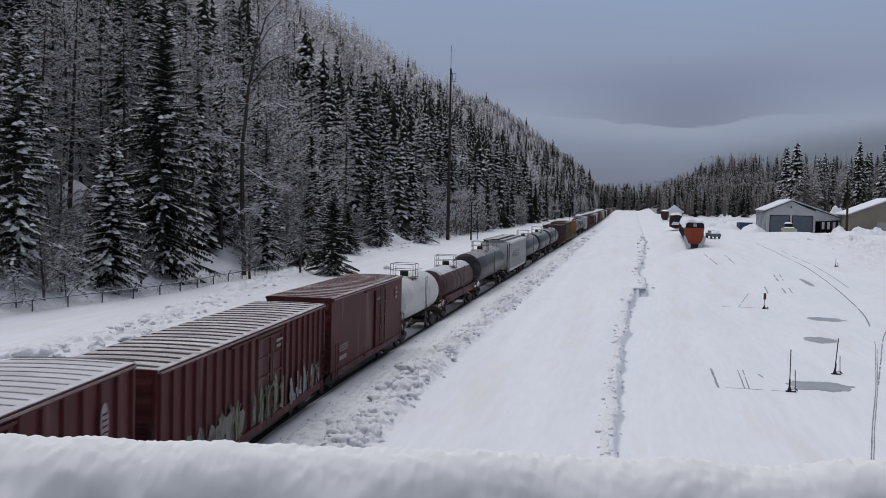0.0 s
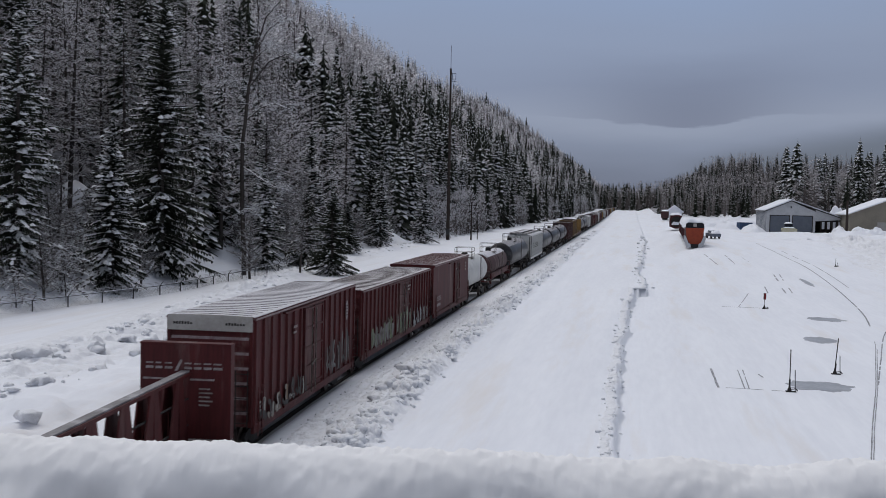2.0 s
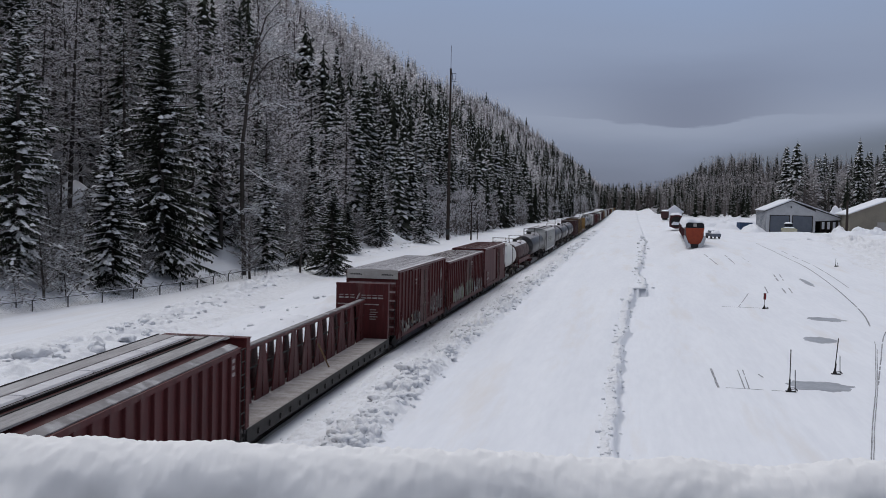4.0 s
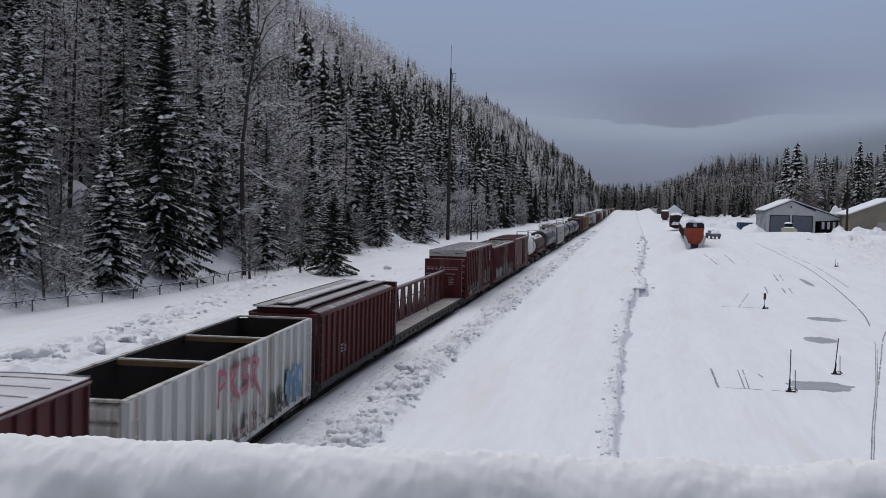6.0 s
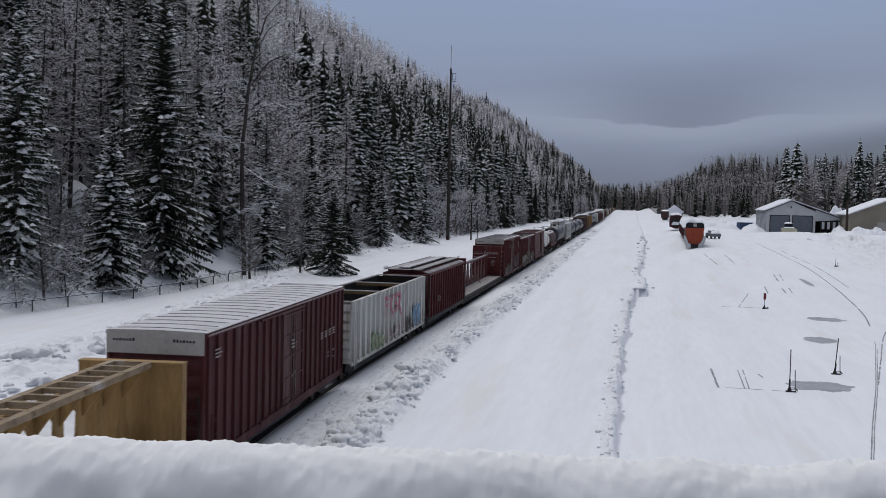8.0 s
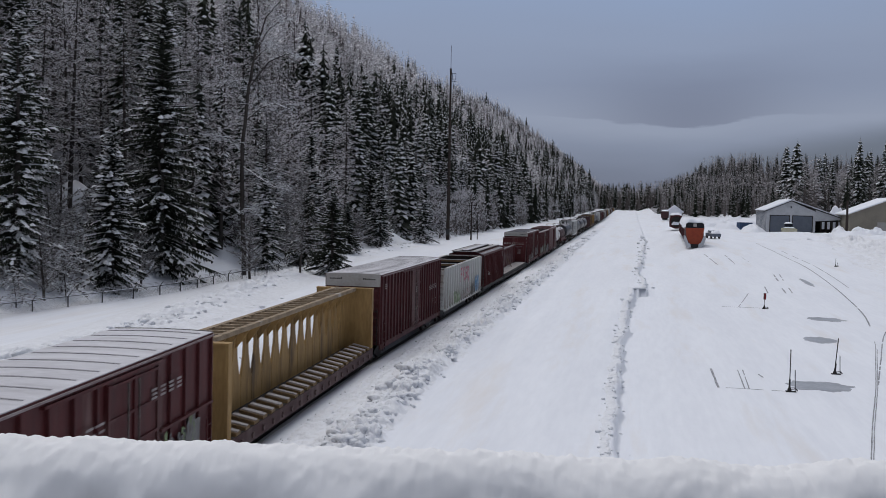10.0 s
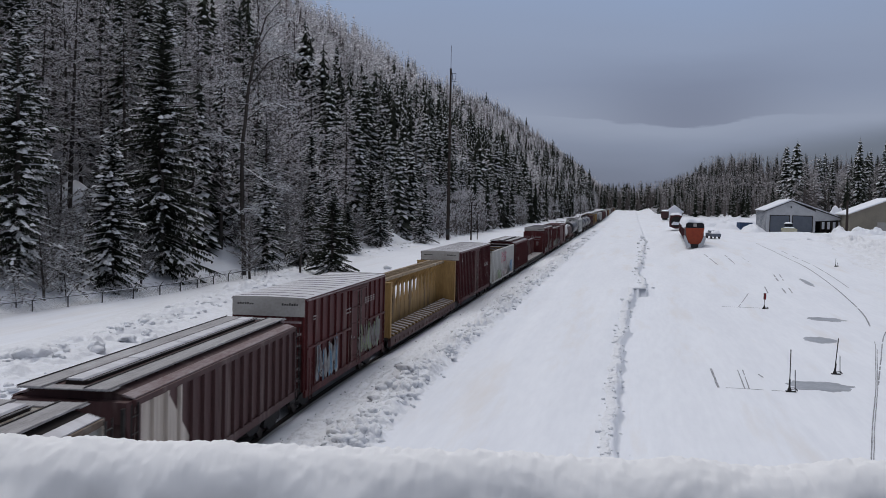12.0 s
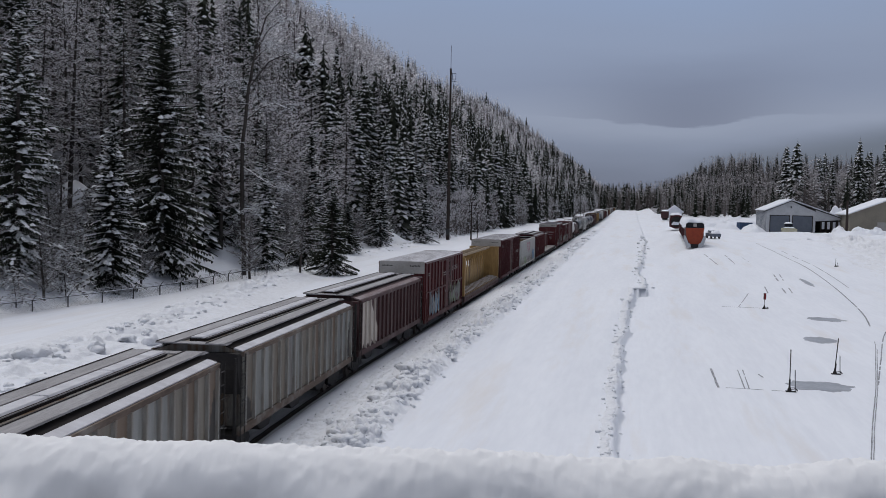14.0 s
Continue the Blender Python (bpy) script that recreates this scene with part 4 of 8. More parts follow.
    if paint is GREYP:
        rnd = random.Random(int(length * 10))
        n = 16
        for i in range(n):
            ya = -h + 0.62 + i * (length - 1.24) / n
            slab("side_panel", body, rnd.choice((TINTS[0], TINTS[0], TINTS[1], TINTS[1], TINTS[2], TINTS[3])), w + 0.0005, w + 0.004, ya + 0.06, ya + (length - 1.24) / n - 0.06, base + 0.06, side_top - 0.11)
        for s in (-1, 1):
            bm, rnd = bmesh.new(), random.Random(11 + s)
            for k in range(9):
                ya, yb = s * (h - 0.5 - 0.13 * k), s * (h - 0.63 - 0.13 * k)
                lo = base + 0.08 + 0.05 * rnd.random()
                hi = base + (side_top - base) * max(0.06, (0.80 - 0.085 * k + rnd.uniform(-0.12, 0.12)))
                y0, y1 = sorted((ya, yb))
                prism(bm, [(y0, lo), (y1, lo), (y1, hi + rnd.uniform(-0.1, 0.1)), (y0, hi)], 0, w + 0.005, w + 0.008)
            part("soot_stain", bm, SOOT, car, "black stain spreading from the car's end")
    if end_patch:
        bm = bmesh.new()
        rnd = random.Random(5)
        for k in range(26):
            y = -h + 0.55 + k * 0.165
            low_z = 1.42 + rnd.uniform(0, 0.16)
            high = side_top - 0.12 - max(0, k - 13) * 0.15
            prism(bm, [(y, low_z), (y + 0.168, low_z + rnd.uniform(-0.1, 0.15)), (y + 0.168, high - (0.15 if k > 12 else 0)), (y, high)], 0, w + 0.001, w + 0.006)
        part("paint_patch", bm, end_patch, car, "pale patch of spilt cement wash")
    for s in (-1, 1):
        add_ladder(car, w + 0.1, s * (h - 0.3), 0.8, side_top, DARK)
        add_ladder(car, 0.0, s * (h + 0.02), 1.1, side_top, DARK, False)
    add_trucks(car, h)
    add_couplers(car, h)
    return car


def tank_car(length, radius, paint, dome="platform", saddle=None, bands=0, top_mat=None):
    """A tank car: barrel with dished ends, top platform and rails, saddles, end sills."""
    car, h = empty("tank_car"), length / 2
    zc = 1.15 + radius
    r = radius
    bm = bmesh.new()
    e = 0.55
    prof = [(-h + 0.55, 0.05), (-h + 0.58, r * 0.45), (-h + 0.70, r * 0.75), (-h + 0.9, r * 0.93), (-h + 1.15, r)]
    lathe(bm, prof + [(-a, b) for a, b in prof[::-1]], 1, 40, (0, 0, zc))
    part("barrel", bm, paint, car, smooth=True)
    if top_mat:
        bm = bmesh.new()
        arc = [(math.sin(a) * (r + 0.004 + 0.06 * (math.cos(a) - 0.73)), zc + math.cos(a) * (r + 0.004 + 0.06 * (math.cos(a) - 0.73))) for a in np.linspace(-0.75, 0.75, 15)]
        prism(bm, arc + [(x * 0.96, zc + (z - zc) * 0.96) for x, z in arc[::-1]], 1, -h + 1.0, h - 1.0)
        part("snow_blanket", bm, top_mat, car, "snow lying along the top")
    for i in range(bands):
        bm = bmesh.new()
        y = -h + 1.5 + i * (length - 3.0) / max(1, bands - 1)
        lathe(bm, [(y - 0.05, r + 0.003), (y - 0.04, r + 0.02), (y + 0.04, r + 0.02), (y + 0.05, r + 0.003)], 1, 40, (0, 0, zc))
        part("tank_band", bm, DARK, car)
    bm = bmesh.new()
    lathe(bm, [(zc + r - 0.08, 0.28), (zc + r + 0.28, 0.28), (zc + r + 0.34, 0.22)], 2, 16)
    part("manway", bm, DARK, car)
    bm = bmesh.new()
    for s in (-1, 1):
        x0, x1 = sorted((s * 0.32, s * 0.78))
        box(bm, x0, x1, -0.85, 0.85, zc + r - 0.10, zc + r - 0.06)
    part("platform", bm, STEEL, car)
    bm = bmesh.new()
    top = zc + r + 0.80
    for x in (-0.75, 0.75):
        for y in (-0.85, 0.0, 0.85):
            bar(bm, (x, y, zc + r - 0.25), (x, y, top), 0.022)
        for z in (top, top - 0.4):
            bar(bm, (x, -0.85, z), (x, 0.85, z), 0.022)
    for y in (-0.85, 0.85):
        for z in (top, top - 0.4):
            bar(bm, (-0.75, y, z), (0.75, y, z), 0.022)
    part("guard_rail", bm, STEEL if dome == "platform" else DARK, car, "tubular guard rail round the manway")
    for s in (-1, 1):
        bm = bmesh.new()
        y0, y1 = sorted((s * (h - 2.6), s * h))
        box(bm, -0.45, 0.45, y0, y1, 0.78, 1.12)
        y0, y1 = sorted((s * (h - 0.25), s * h))
        box(bm, -1.45, 1.45, y0, y1, 0.80, 1.08)
        y0, y1 = sorted((s * (h - 2.3), s * (h - 1.5)))
        prism(bm, [(-1.1, 1.6), (-0.75, 1.15), (0.75, 1.15), (1.1, 1.6), (0.7, 1.28), (-0.7, 1.28)], 1, y0, y1)
        part("end_sill", bm, saddle or DARK, car)
        bm = bmesh.new()
        for x in (-1.4, 1.4):
            bar(bm, (x, s * (h - 0.1), 1.08), (x, s * (h - 0.1), 2.1), 0.03)
            bar(bm, (x, s * (h - 0.1), 2.1), (x * 0.55, s * (h - 0.35), 2.1), 0.03)
            bar(bm, (x, s * (h - 0.1), 1.1), (x, s * (h - 2.4), 1.55), 0.04)
        part("handrail", bm, saddle or STEEL, car)
    if saddle:
        for s in (-1, 1):
            bm = bmesh.new()
            x0, x1 = sorted((s * 1.18, s * (r + 0.10)))
            box(bm, x0, x1, -h + 1.0, h - 1.0, 1.25, 1.75)
            part("side_skirt", bm, saddle, car)
    add_ladder(car, 1.5, 0, 0.8, zc + r, STEEL)
    add_trucks(car, h, 1.6)
    add_couplers(car, h)
    return car


TRAIN = []  # (car, its middle along the line at the start, half the distance between its trucks)


def place(car, rear, front, label, category, group=""):
    tagged(car, label, category, group or "cars of the freight train")
    TRAIN.append((car, (rear + front) / 2, (front - rear) / 2 - 1.8))
    return car


ROOF_A, ROOF_M, ROOF_R = (ROOFSNOW, ROOFDARK), (ROOFMIX, RIBDARK), (ROOFRED, RIBRED)

# nearest cars, from the tail forwards
hop_grey = place(covered_hopper(17.0, 3.76, GREYP, ROOFSNOW), -171.0, -154.0, "weathered grey covered hopper with snow on its roof", "railway car")
hop_grey2 = place(covered_hopper(17.2, 3.75, GREYP, ROOFSNOW), -152.4, -135.2, "weathered grey covered hopper streaked with rust", "railway car")
hop_brown = place(covered_hopper(16.5, 3.83, BROWN, DUST_LIT, end_patch=CREAM), -134.2, -117.7, "dark brown covered hopper with a pale stained end", "railway car")
box_b = place(boxcar(15.5, 4.83, RED, ROOF_A, 1.15, (0.60, 3.4), band=0.74, roof_gap=1.15, rib_w=0.055, seed=3, mid_rail=2.75), -116.4, -100.9, "oxide red box car with white end band and graffiti", "railway car")
beam_y = place(centerbeam(22.6, 4.25, 4.18, YELLOW, DECK, "open"), -99.0, -76.4, "mustard yellow centre-beam lumber car with empty slatted deck", "railway car")
box_e = place(boxcar(18.2, 4.85, RED2, ROOF_A, 0.82, (0.52, 3.0), band=0.66, roof_gap=1.0, rib_w=0.05, seed=4), -74.8, -56.6, "maroon ribbed box car with snowy roof and white end band", "railway car")
gon = place(gondola(18.6, 3.92, WHITEP), -54.6, -36.0, "empty open-topped white car with graffiti and rust streaks", "railway car")
hop_red = place(covered_hopper(16.2, 3.95, MAROON, HATCH, low=True), -34.9, -18.7, "maroon covered hopper with grey roof walkways", "railway car")
beam_r = place(centerbeam(24.6, 3.26, 4.12, RED, DECK, "vee"), -18.0, 6.6, "oxide red centre-beam lumber car with empty snowy deck", "railway car")
box_a = place(boxcar(15.65, 4.80, RED, ROOF_A, 0.95, (0.5, 3.1), roof_gap=0.6, seed=5), 8.65, 24.3, "oxide red box car with frosted roof and white end band", "railway car")
box_c = place(boxcar(18.6, 4.35, RED, ROOF_M, 0.85, (0.55, 3.2), band=0, roof_gap=0.78, seed=6), 26.0, 44.6, "oxide red ribbed box car with patchy snow on its roof", "railway car")
box_d = place(boxcar(15.6, 4.45, RED, ROOF_R, 0, (0.62, 2.6), band=0, roof_gap=0.75, seed=7), 46.2, 61.8, "smooth-sided red box car with bare ribbed roof", "railway car")
tank_w = place(tank_car(13.2, 1.36, TANKW, saddle=None, bands=0), 63.0, 76.2, "short off-white tank car with caged manway platform", "railway car")
tank_b = place(tank_car(16.4, 1.25, BROWN, saddle=RED, bands=3, top_mat=ROOFSNOW), 77.6, 94.0, "tank car with snow-topped barrel and red frame", "railway car")
tank_k = place(tank_car(20.0, 1.45, BLACKP, dome="black", top_mat=ROOFDARK), 95.6, 115.6, "black tank car with dark guard rail", "railway car")
hop_g3 = place(covered_hopper(19.6, 4.25, TANKW, ROOFSNOW), 117.2, 136.8, "pale grey covered hopper with faded green lettering", "railway car")
tank_k1 = place(copy_thing(tank_k, Matrix()), 138.4, 158.4, "black tank car with dark guard rail", "railway car")
tank_k2 = place(copy_thing(tank_k, Matrix()), 160.0, 180.0, "black tank car with dark guard rail", "railway car")
tank_k3 = place(copy_thing(tank_k, Matrix()), 181.6, 201.6, "black tank car with dark guard rail", "railway car")
gon_b = place(gondola(17.0, 4.3, BROWN), 203.2, 220.2, "dull brown open-topped car", "railway car")
box_y = place(boxcar(18.0, 4.6, RUSTBAR, ROOF_M, 1.0, (0.5, 3.0), band=0, roof_gap=1.2, seed=9), 221.8, 239.8, "yellow-brown ribbed box car", "railway car")

# marks and graffiti on the sides that face the yard
add_marks(box_a, 1.61, [(-3.2, 3.9, 0.5, 0.10), (-3.2, 3.7, 0.4, 0.08), (-7.4, 1.5, 0.16, 0.4)])
bm = bmesh.new()
bm.faces.new([bm.verts.new((1.612, 5.85 + 0.24 * math.cos(a), 3.72 + 0.46 * math.sin(a))) for a in np.linspace(0, 6.283, 25)[:-1]])
part("emblem", bm, LETTER, box_a, "worn pale oval emblem")
add_marks(box_a, 1.614, [(5.68, 3.48 + 0.14 * k, 0.34, 0.05) for k in range(4)], "emblem_bars", RED)
add_spray(box_a, 1.61, 2.0, 6.6, 1.35, 2.7, [SPRAYS[4], SPRAYS[3]], 1, False)
add_spray(box_a, 1.61, -7.4, -1.0, 1.15, 2.0, [GREYP, SPRAYS[3]], 21, False)
add_marks(box_b, 1.61, [(2.6 + 0.62 * k, 3.72, 0.38, 0.30) for k in range(4)] + [(-1.3, 3.72, 0.4, 0.06), (-0.8, 3.72, 0.5, 0.06), (-1.3, 3.55, 0.5, 0.06), (-0.6, 3.55, 0.3, 0.06), (-7.0, 4.0, 0.5, 0.06), (-7.0, 3.88, 0.4, 0.06), (-0.2, 2.3, 0.12, 0.14), (0.3, 2.25, 0.3, 0.07)])
add_spray(box_b, 1.61, -6.4, -2.6, 1.25, 2.7, [SPRAYS[5], SPRAYS[1], SPRAYS[3]], 2)
add_spray(box_b, 1.61, 1.4, 6.4, 1.3, 2.9, [SPRAYS[4], SPRAYS[2], SPRAYS[3]], 3)
add_marks(box_e, 1.61, [(4.6 + 0.72 * k, 2.95, 0.4, 0.30) for k in range(4)] + [(5.9, 2.2, 0.2, 0.06), (5.9, 2.05, 0.25, 0.06), (6.8, 2.2, 0.3, 0.06), (6.8, 1.9, 0.25, 0.06), (0.0, 3.45, 0.6, 0.06), (0.0, 3.32, 0.7, 0.06), (0.0, 3.19, 0.5, 0.06), (0.6, 1.6, 0.1, 0.4), (-8.55, 4.25, 0.5, 0.05), (-8.55, 4.14, 0.6, 0.05), (-8.55, 4.03, 0.5, 0.05)])
add_tag(gon, 1.637, -2.6, 1.9, 2.6, 3.55, TAGPINK, 0.09)
add_spray(gon, 1.637, 5.2, 7.6, 1.2, 2.5, [SPRAYW[0], SPRAYW[0], SPRAYW[2]], 5)
add_spray(gon, 1.637, 3.4, 5.0, 1.1, 1.9, [SPRAYW[2]], 15, False)
add_spray(gon, 1.637, -5.6, -2.6, 1.1, 1.9, [SPRAYW[1], SPRAYW[1], SPRAYW[2]], 6)
add_spray(gon, 1.637, -1.4, 2.6, 1.15, 1.9, [SPRAYW[3], SPRAYW[3], SPRAYW[2]], 7, False)
add_marks(box_c, 1.61, [(1.6, 3.7, 0.8, 0.10), (1.6, 3.5, 0.6, 0.10)])
add_spray(box_c, 1.61, -7.6, -2.2, 1.15, 2.3, [SPRAYS[4], SPRAYS[2], SPRAYS[3]], 8)
add_spray(box_c, 1.61, -1.6, 2.8, 1.2, 2.5, [SPRAYS[2], SPRAYS[6], SPRAYS[3]], 18, False)
add_spray(box_c, 1.61, 3.4, 8.4, 1.15, 2.1, [SPRAYS[2], SPRAYS[5], SPRAYS[4]], 9, False)
add_marks(box_d, 1.56, [(-6.6 + 0.4 * k, 1.9, 0.3, 0.32) for k in range(4)] + [(-6.6, 1.5, 1.3, 0.2), (5.8, 3.3, 0.5, 0.7), (1.2, 3.6, 0.5, 0.1)])
add_marks(hop_g3, 1.6, [(-6.0 + 1.05 * k, 2.5, 0.7, 0.7) for k in range(7)], "lettering", SPRAYS[6])
add_marks(hop_red, 1.6, [(-4.2, 1.9, 0.5, 0.4), (-3.5, 1.9, 0.35, 0.3), (6.6, 3.2, 0.35, 0.6)])

# the rest of the train, away down the line
KINDS = [("tank", tank_k, 20.0, "dark tank car in the distance"), ("hop", hop_g3, 19.6, "grey covered hopper in the distance"), ("box", box_c, 18.6, "red box car in the distance"),
         ("beam", beam_y, 22.6, "yellow lumber car in the distance"), ("brown", hop_brown, 16.5, "brown covered hopper in the distance"), ("gon", gon_b, 17.0, "brown open car in the distance")]
ORDER = [3, 0, 0, 1, 5, 2, 2, 4, 1, 2, 5, 3, 0, 1, 4, 2]
FINE = {"graffiti", "lettering", "kerb", "bracket", "hatch_rod", "winch", "corrugation", "lock_rod", "door_stile", "door_bar", "wheelset", "corner_post", "end_post", "slat_snow"}
at, i = 241.4, 0
rnd = random.Random(4)
while at < 1250:
    _, proto, ln, lab = KINDS[ORDER[i] if i < len(ORDER) else rnd.randrange(6)]
    far = place(copy_thing(proto, Matrix()), at, at + ln, lab, "railway car")
    # far cars go without their smallest fittings
    for ob in list(far.children_recursive):
        if ob.name.split(".")[0] in FINE:
            bpy.data.objects.remove(ob)
    at += ln + 1.6
    i += 1


# ---- trees ----
class Soup:
    """Collects triangles and quads of several materials for one mesh."""

    def __init__(self):
        self.v, self.f, self.m = [], [], []

    def poly(self, pts, mi):
        n = len(self.v)
        self.v.extend([tuple(p) for p in pts])
        self.f.append(tuple(range(n, n + len(pts))))
        self.m.append(mi)

    def arrays(self):
        tri, mi = [], []
        for f, m in zip(self.f, self.m):
            tri.append(f[:3])
            mi.append(m)
            if len(f) == 4:
                tri.append((f[0], f[2], f[3]))
                mi.append(m)
        return np.array(self.v, dtype=np.float32), np.array(tri, dtype=np.int32), np.array(mi, dtype=np.int32)




def trunk_mesh(height, r, rnd, bend=0.2):
    bm = bmesh.new()
    rings, n = [], 7
    for k in range(6):
        t = k / 5
        c = Vector((bend * math.sin(t * 2.1), bend * math.cos(t * 1.7) - bend, -0.5 + t * (height + 0.3)))
        rr = r * (1 - t) ** 0.8 + 0.015
        rings.append([bm.verts.new(c + Vector((math.cos(2 * math.pi * i / n), math.sin(2 * math.pi * i / n), 0)) * rr * rnd.uniform(0.9, 1.1)) for i in range(n)])
    for a, b in zip(rings, rings[1:]):
        for i in range(n):
            bm.faces.new((a[i], a[(i + 1) % n], b[(i + 1) % n], b[i]))
    return bm


def fir_crown(height, radius, seed, gap=0.5, per=10, bare=0.09, seg=0.26, dead=34, snow=1.0):
    """A spruce seen from nearby: arching boughs with fingered side twigs, each finger with its own roll of snow."""
    rnd, S = random.Random(seed), Soup()
    z = bare * height
    while z < height - 0.15:
        t = z / height
        env = radius * ((1 - t) ** 0.85) * (1 - 0.30 * math.exp(-t * 16)) + 0.14
        for k in range(per if t < 0.85 else 6):
            az = rnd.uniform(0, 2 * math.pi)
            out = Vector((math.cos(az), math.sin(az), 0))
            lumpy = noise.noise((1.6 * out.x + seed, 1.6 * out.y, z * 0.55))
            if lumpy < -0.25 and rnd.random() < 0.6:
                continue
            L = env * rnd.uniform(0.55, 1.15) * (1 + 0.5 * lumpy)
            side = Vector((-out.y, out.x, 0))
            rise = 0.55 * t - 0.05 + rnd.uniform(-0.12, 0.12)
            sag = 0.50 * (1 - 0.5 * t)
            z0 = z + rnd.uniform(-0.22, 0.22)
            load = snow * (0.50 + 0.8 * smooth01(-0.2, 0.3, noise.noise((2.4 * out.x + seed, 2.4 * out.y, z * 0.8 + 3))))

            def at(s):
                return out * (L * s) + UP * (z0 + L * (rise * s - sag * s * s + 0.16 * s ** 3))
            n = max(3, int(L / seg))
            for j in range(n):
                s0 = 0.12 + 0.88 * j / n
                p, q = at(s0), at(min(1.04, s0 + 1.1 / n))
                axis = (q - p).normalized()
                tw = (0.15 + 0.17 * L) * (1.15 - 0.7 * s0) * (1.0 + 0.8 * (seg - 0.26))
                for sg in (-1, 1):
                    ln = tw * rnd.uniform(0.7, 1.35)
                    d = (side * sg * rnd.uniform(0.6, 1.0) + axis * rnd.uniform(0.4, 0.9) - UP * rnd.uniform(0.15, 0.65)).normalized()
                    b = axis * (0.05 + 0.10 * ln)
                    tip = p + d * ln
                    S.poly((p - b, p + b, tip), 0)
                    m = p + d * (ln * 0.55)
                    if rnd.random() < 0.55:
                        S.poly((m - axis * 0.05, m + axis * 0.06, m - UP * (ln * rnd.uniform(0.35, 0.7)) + d * 0.08), 0)
                    if rnd.random() < 0.35 * load * (0.5 + 0.7 * s0):
                        w = axis * rnd.uniform(0.06, 0.15) + side * (0.02 * sg)
                        a0, a1 = p + d * (ln * rnd.uniform(0.0, 0.3)) + UP * 0.045, p + d * (ln * rnd.uniform(0.75, 1.0)) + UP * 0.035
                        mid = (a0 + a1) / 2 + UP * 0.035
                        S.poly((a0, mid - w, a1, mid + w), 1)
                S.poly((p, q, (p + q) / 2 - UP * (tw * rnd.uniform(0.35, 0.8)) + side * rnd.uniform(-0.1, 0.1)), 0)
                if rnd.random() < load * (0.55 + 0.5 * s0):
                    w = side * rnd.uniform(0.08, 0.20)
                    h = UP * rnd.uniform(0.05, 0.12)
                    nose = q + axis * 0.08 - UP * 0.02
                    S.poly((p + h * 0.6, (p + q) / 2 - w, nose, (p + q) / 2 + h), 1)
                    S.poly((p + h * 0.6, (p + q) / 2 + h, nose, (p + q) / 2 + w), 1)
            for k2 in range(2 if load > 0.6 and L > 0.8 else 0):
                if rnd.random() > 0.75 * load:
                    continue
                c = at(rnd.uniform(0.50, 0.97)) + side * rnd.uniform(-0.16, 0.16) * L + UP * 0.12
                r = rnd.uniform(0.13, 0.30) * (0.75 + 0.12 * L)
                rim = [c + (out * math.cos(a) * 1.3 + side * math.sin(a)) * (r * rnd.uniform(0.8, 1.2)) - UP * (0.10 + 0.35 * r * (1 + math.cos(a))) for a in (0.3, 1.3, 2.4, 3.4, 4.5, 5.5)]
                for i in range(6):
                    S.poly((c, rim[i], rim[(i + 1) % 6]), 1)
        z += gap * rnd.uniform(0.75, 1.25) * (0.5 + 0.5 * (1 - t))
    S.poly((Vector((-0.05, 0, height - 0.6)), Vector((0.05, 0, height - 0.6)), Vector((0, 0, height + 0.25))), 0)
    S.poly((Vector((0, -0.05, height - 0.5)), Vector((0, 0.05, height - 0.5)), Vector((0, 0, height + 0.25))), 1)
    for k in range(int(height * 5)):
        zz = rnd.uniform(bare, 0.93) * height
        r = radius * 0.5 * (1 - zz / height) + 0.08
        az = rnd.uniform(0, 6.28)
        o = Vector((math.cos(az), math.sin(az), 0))
        S.poly((UP * (zz - 0.2), UP * (zz + 0.22), o * r + UP * (zz - 0.3 * r)), 0)
    # dead lower branches, drooping and rimed
    for k in range(dead):
        az, zz, L = rnd.uniform(0, 6.28), rnd.uniform(0.5, bare * height + 1.2), radius * rnd.uniform(0.35, 0.8)
        o = Vector((math.cos(az), math.sin(az), 0))
        prev = UP * zz
        for j in range(4):
            s1 = (j + 1) / 4
            q = o * (L * s1) + UP * (zz + L * (0.1 * s1 - 0.42 * s1 * s1)) + Vector((rnd.uniform(-1, 1), rnd.uniform(-1, 1), 0)) * 0.08
            S.poly((prev - UP * 0.03, q - UP * 0.02, q + UP * 0.01, prev + UP * 0.02), 2)
            S.poly((prev + UP * 0.025, q + UP * 0.015, q + UP * 0.05, prev + UP * 0.055), 1)
            for m in range(3):
                b = prev.lerp(q, rnd.random())
                e = b + Vector((rnd.uniform(-1, 1), rnd.uniform(-1, 1), rnd.uniform(-0.8, 0.1))) * 0.45
                S.poly((b - UP * 0.02, b + UP * 0.02, e), 2 if m else 1)
            prev = q
    return S


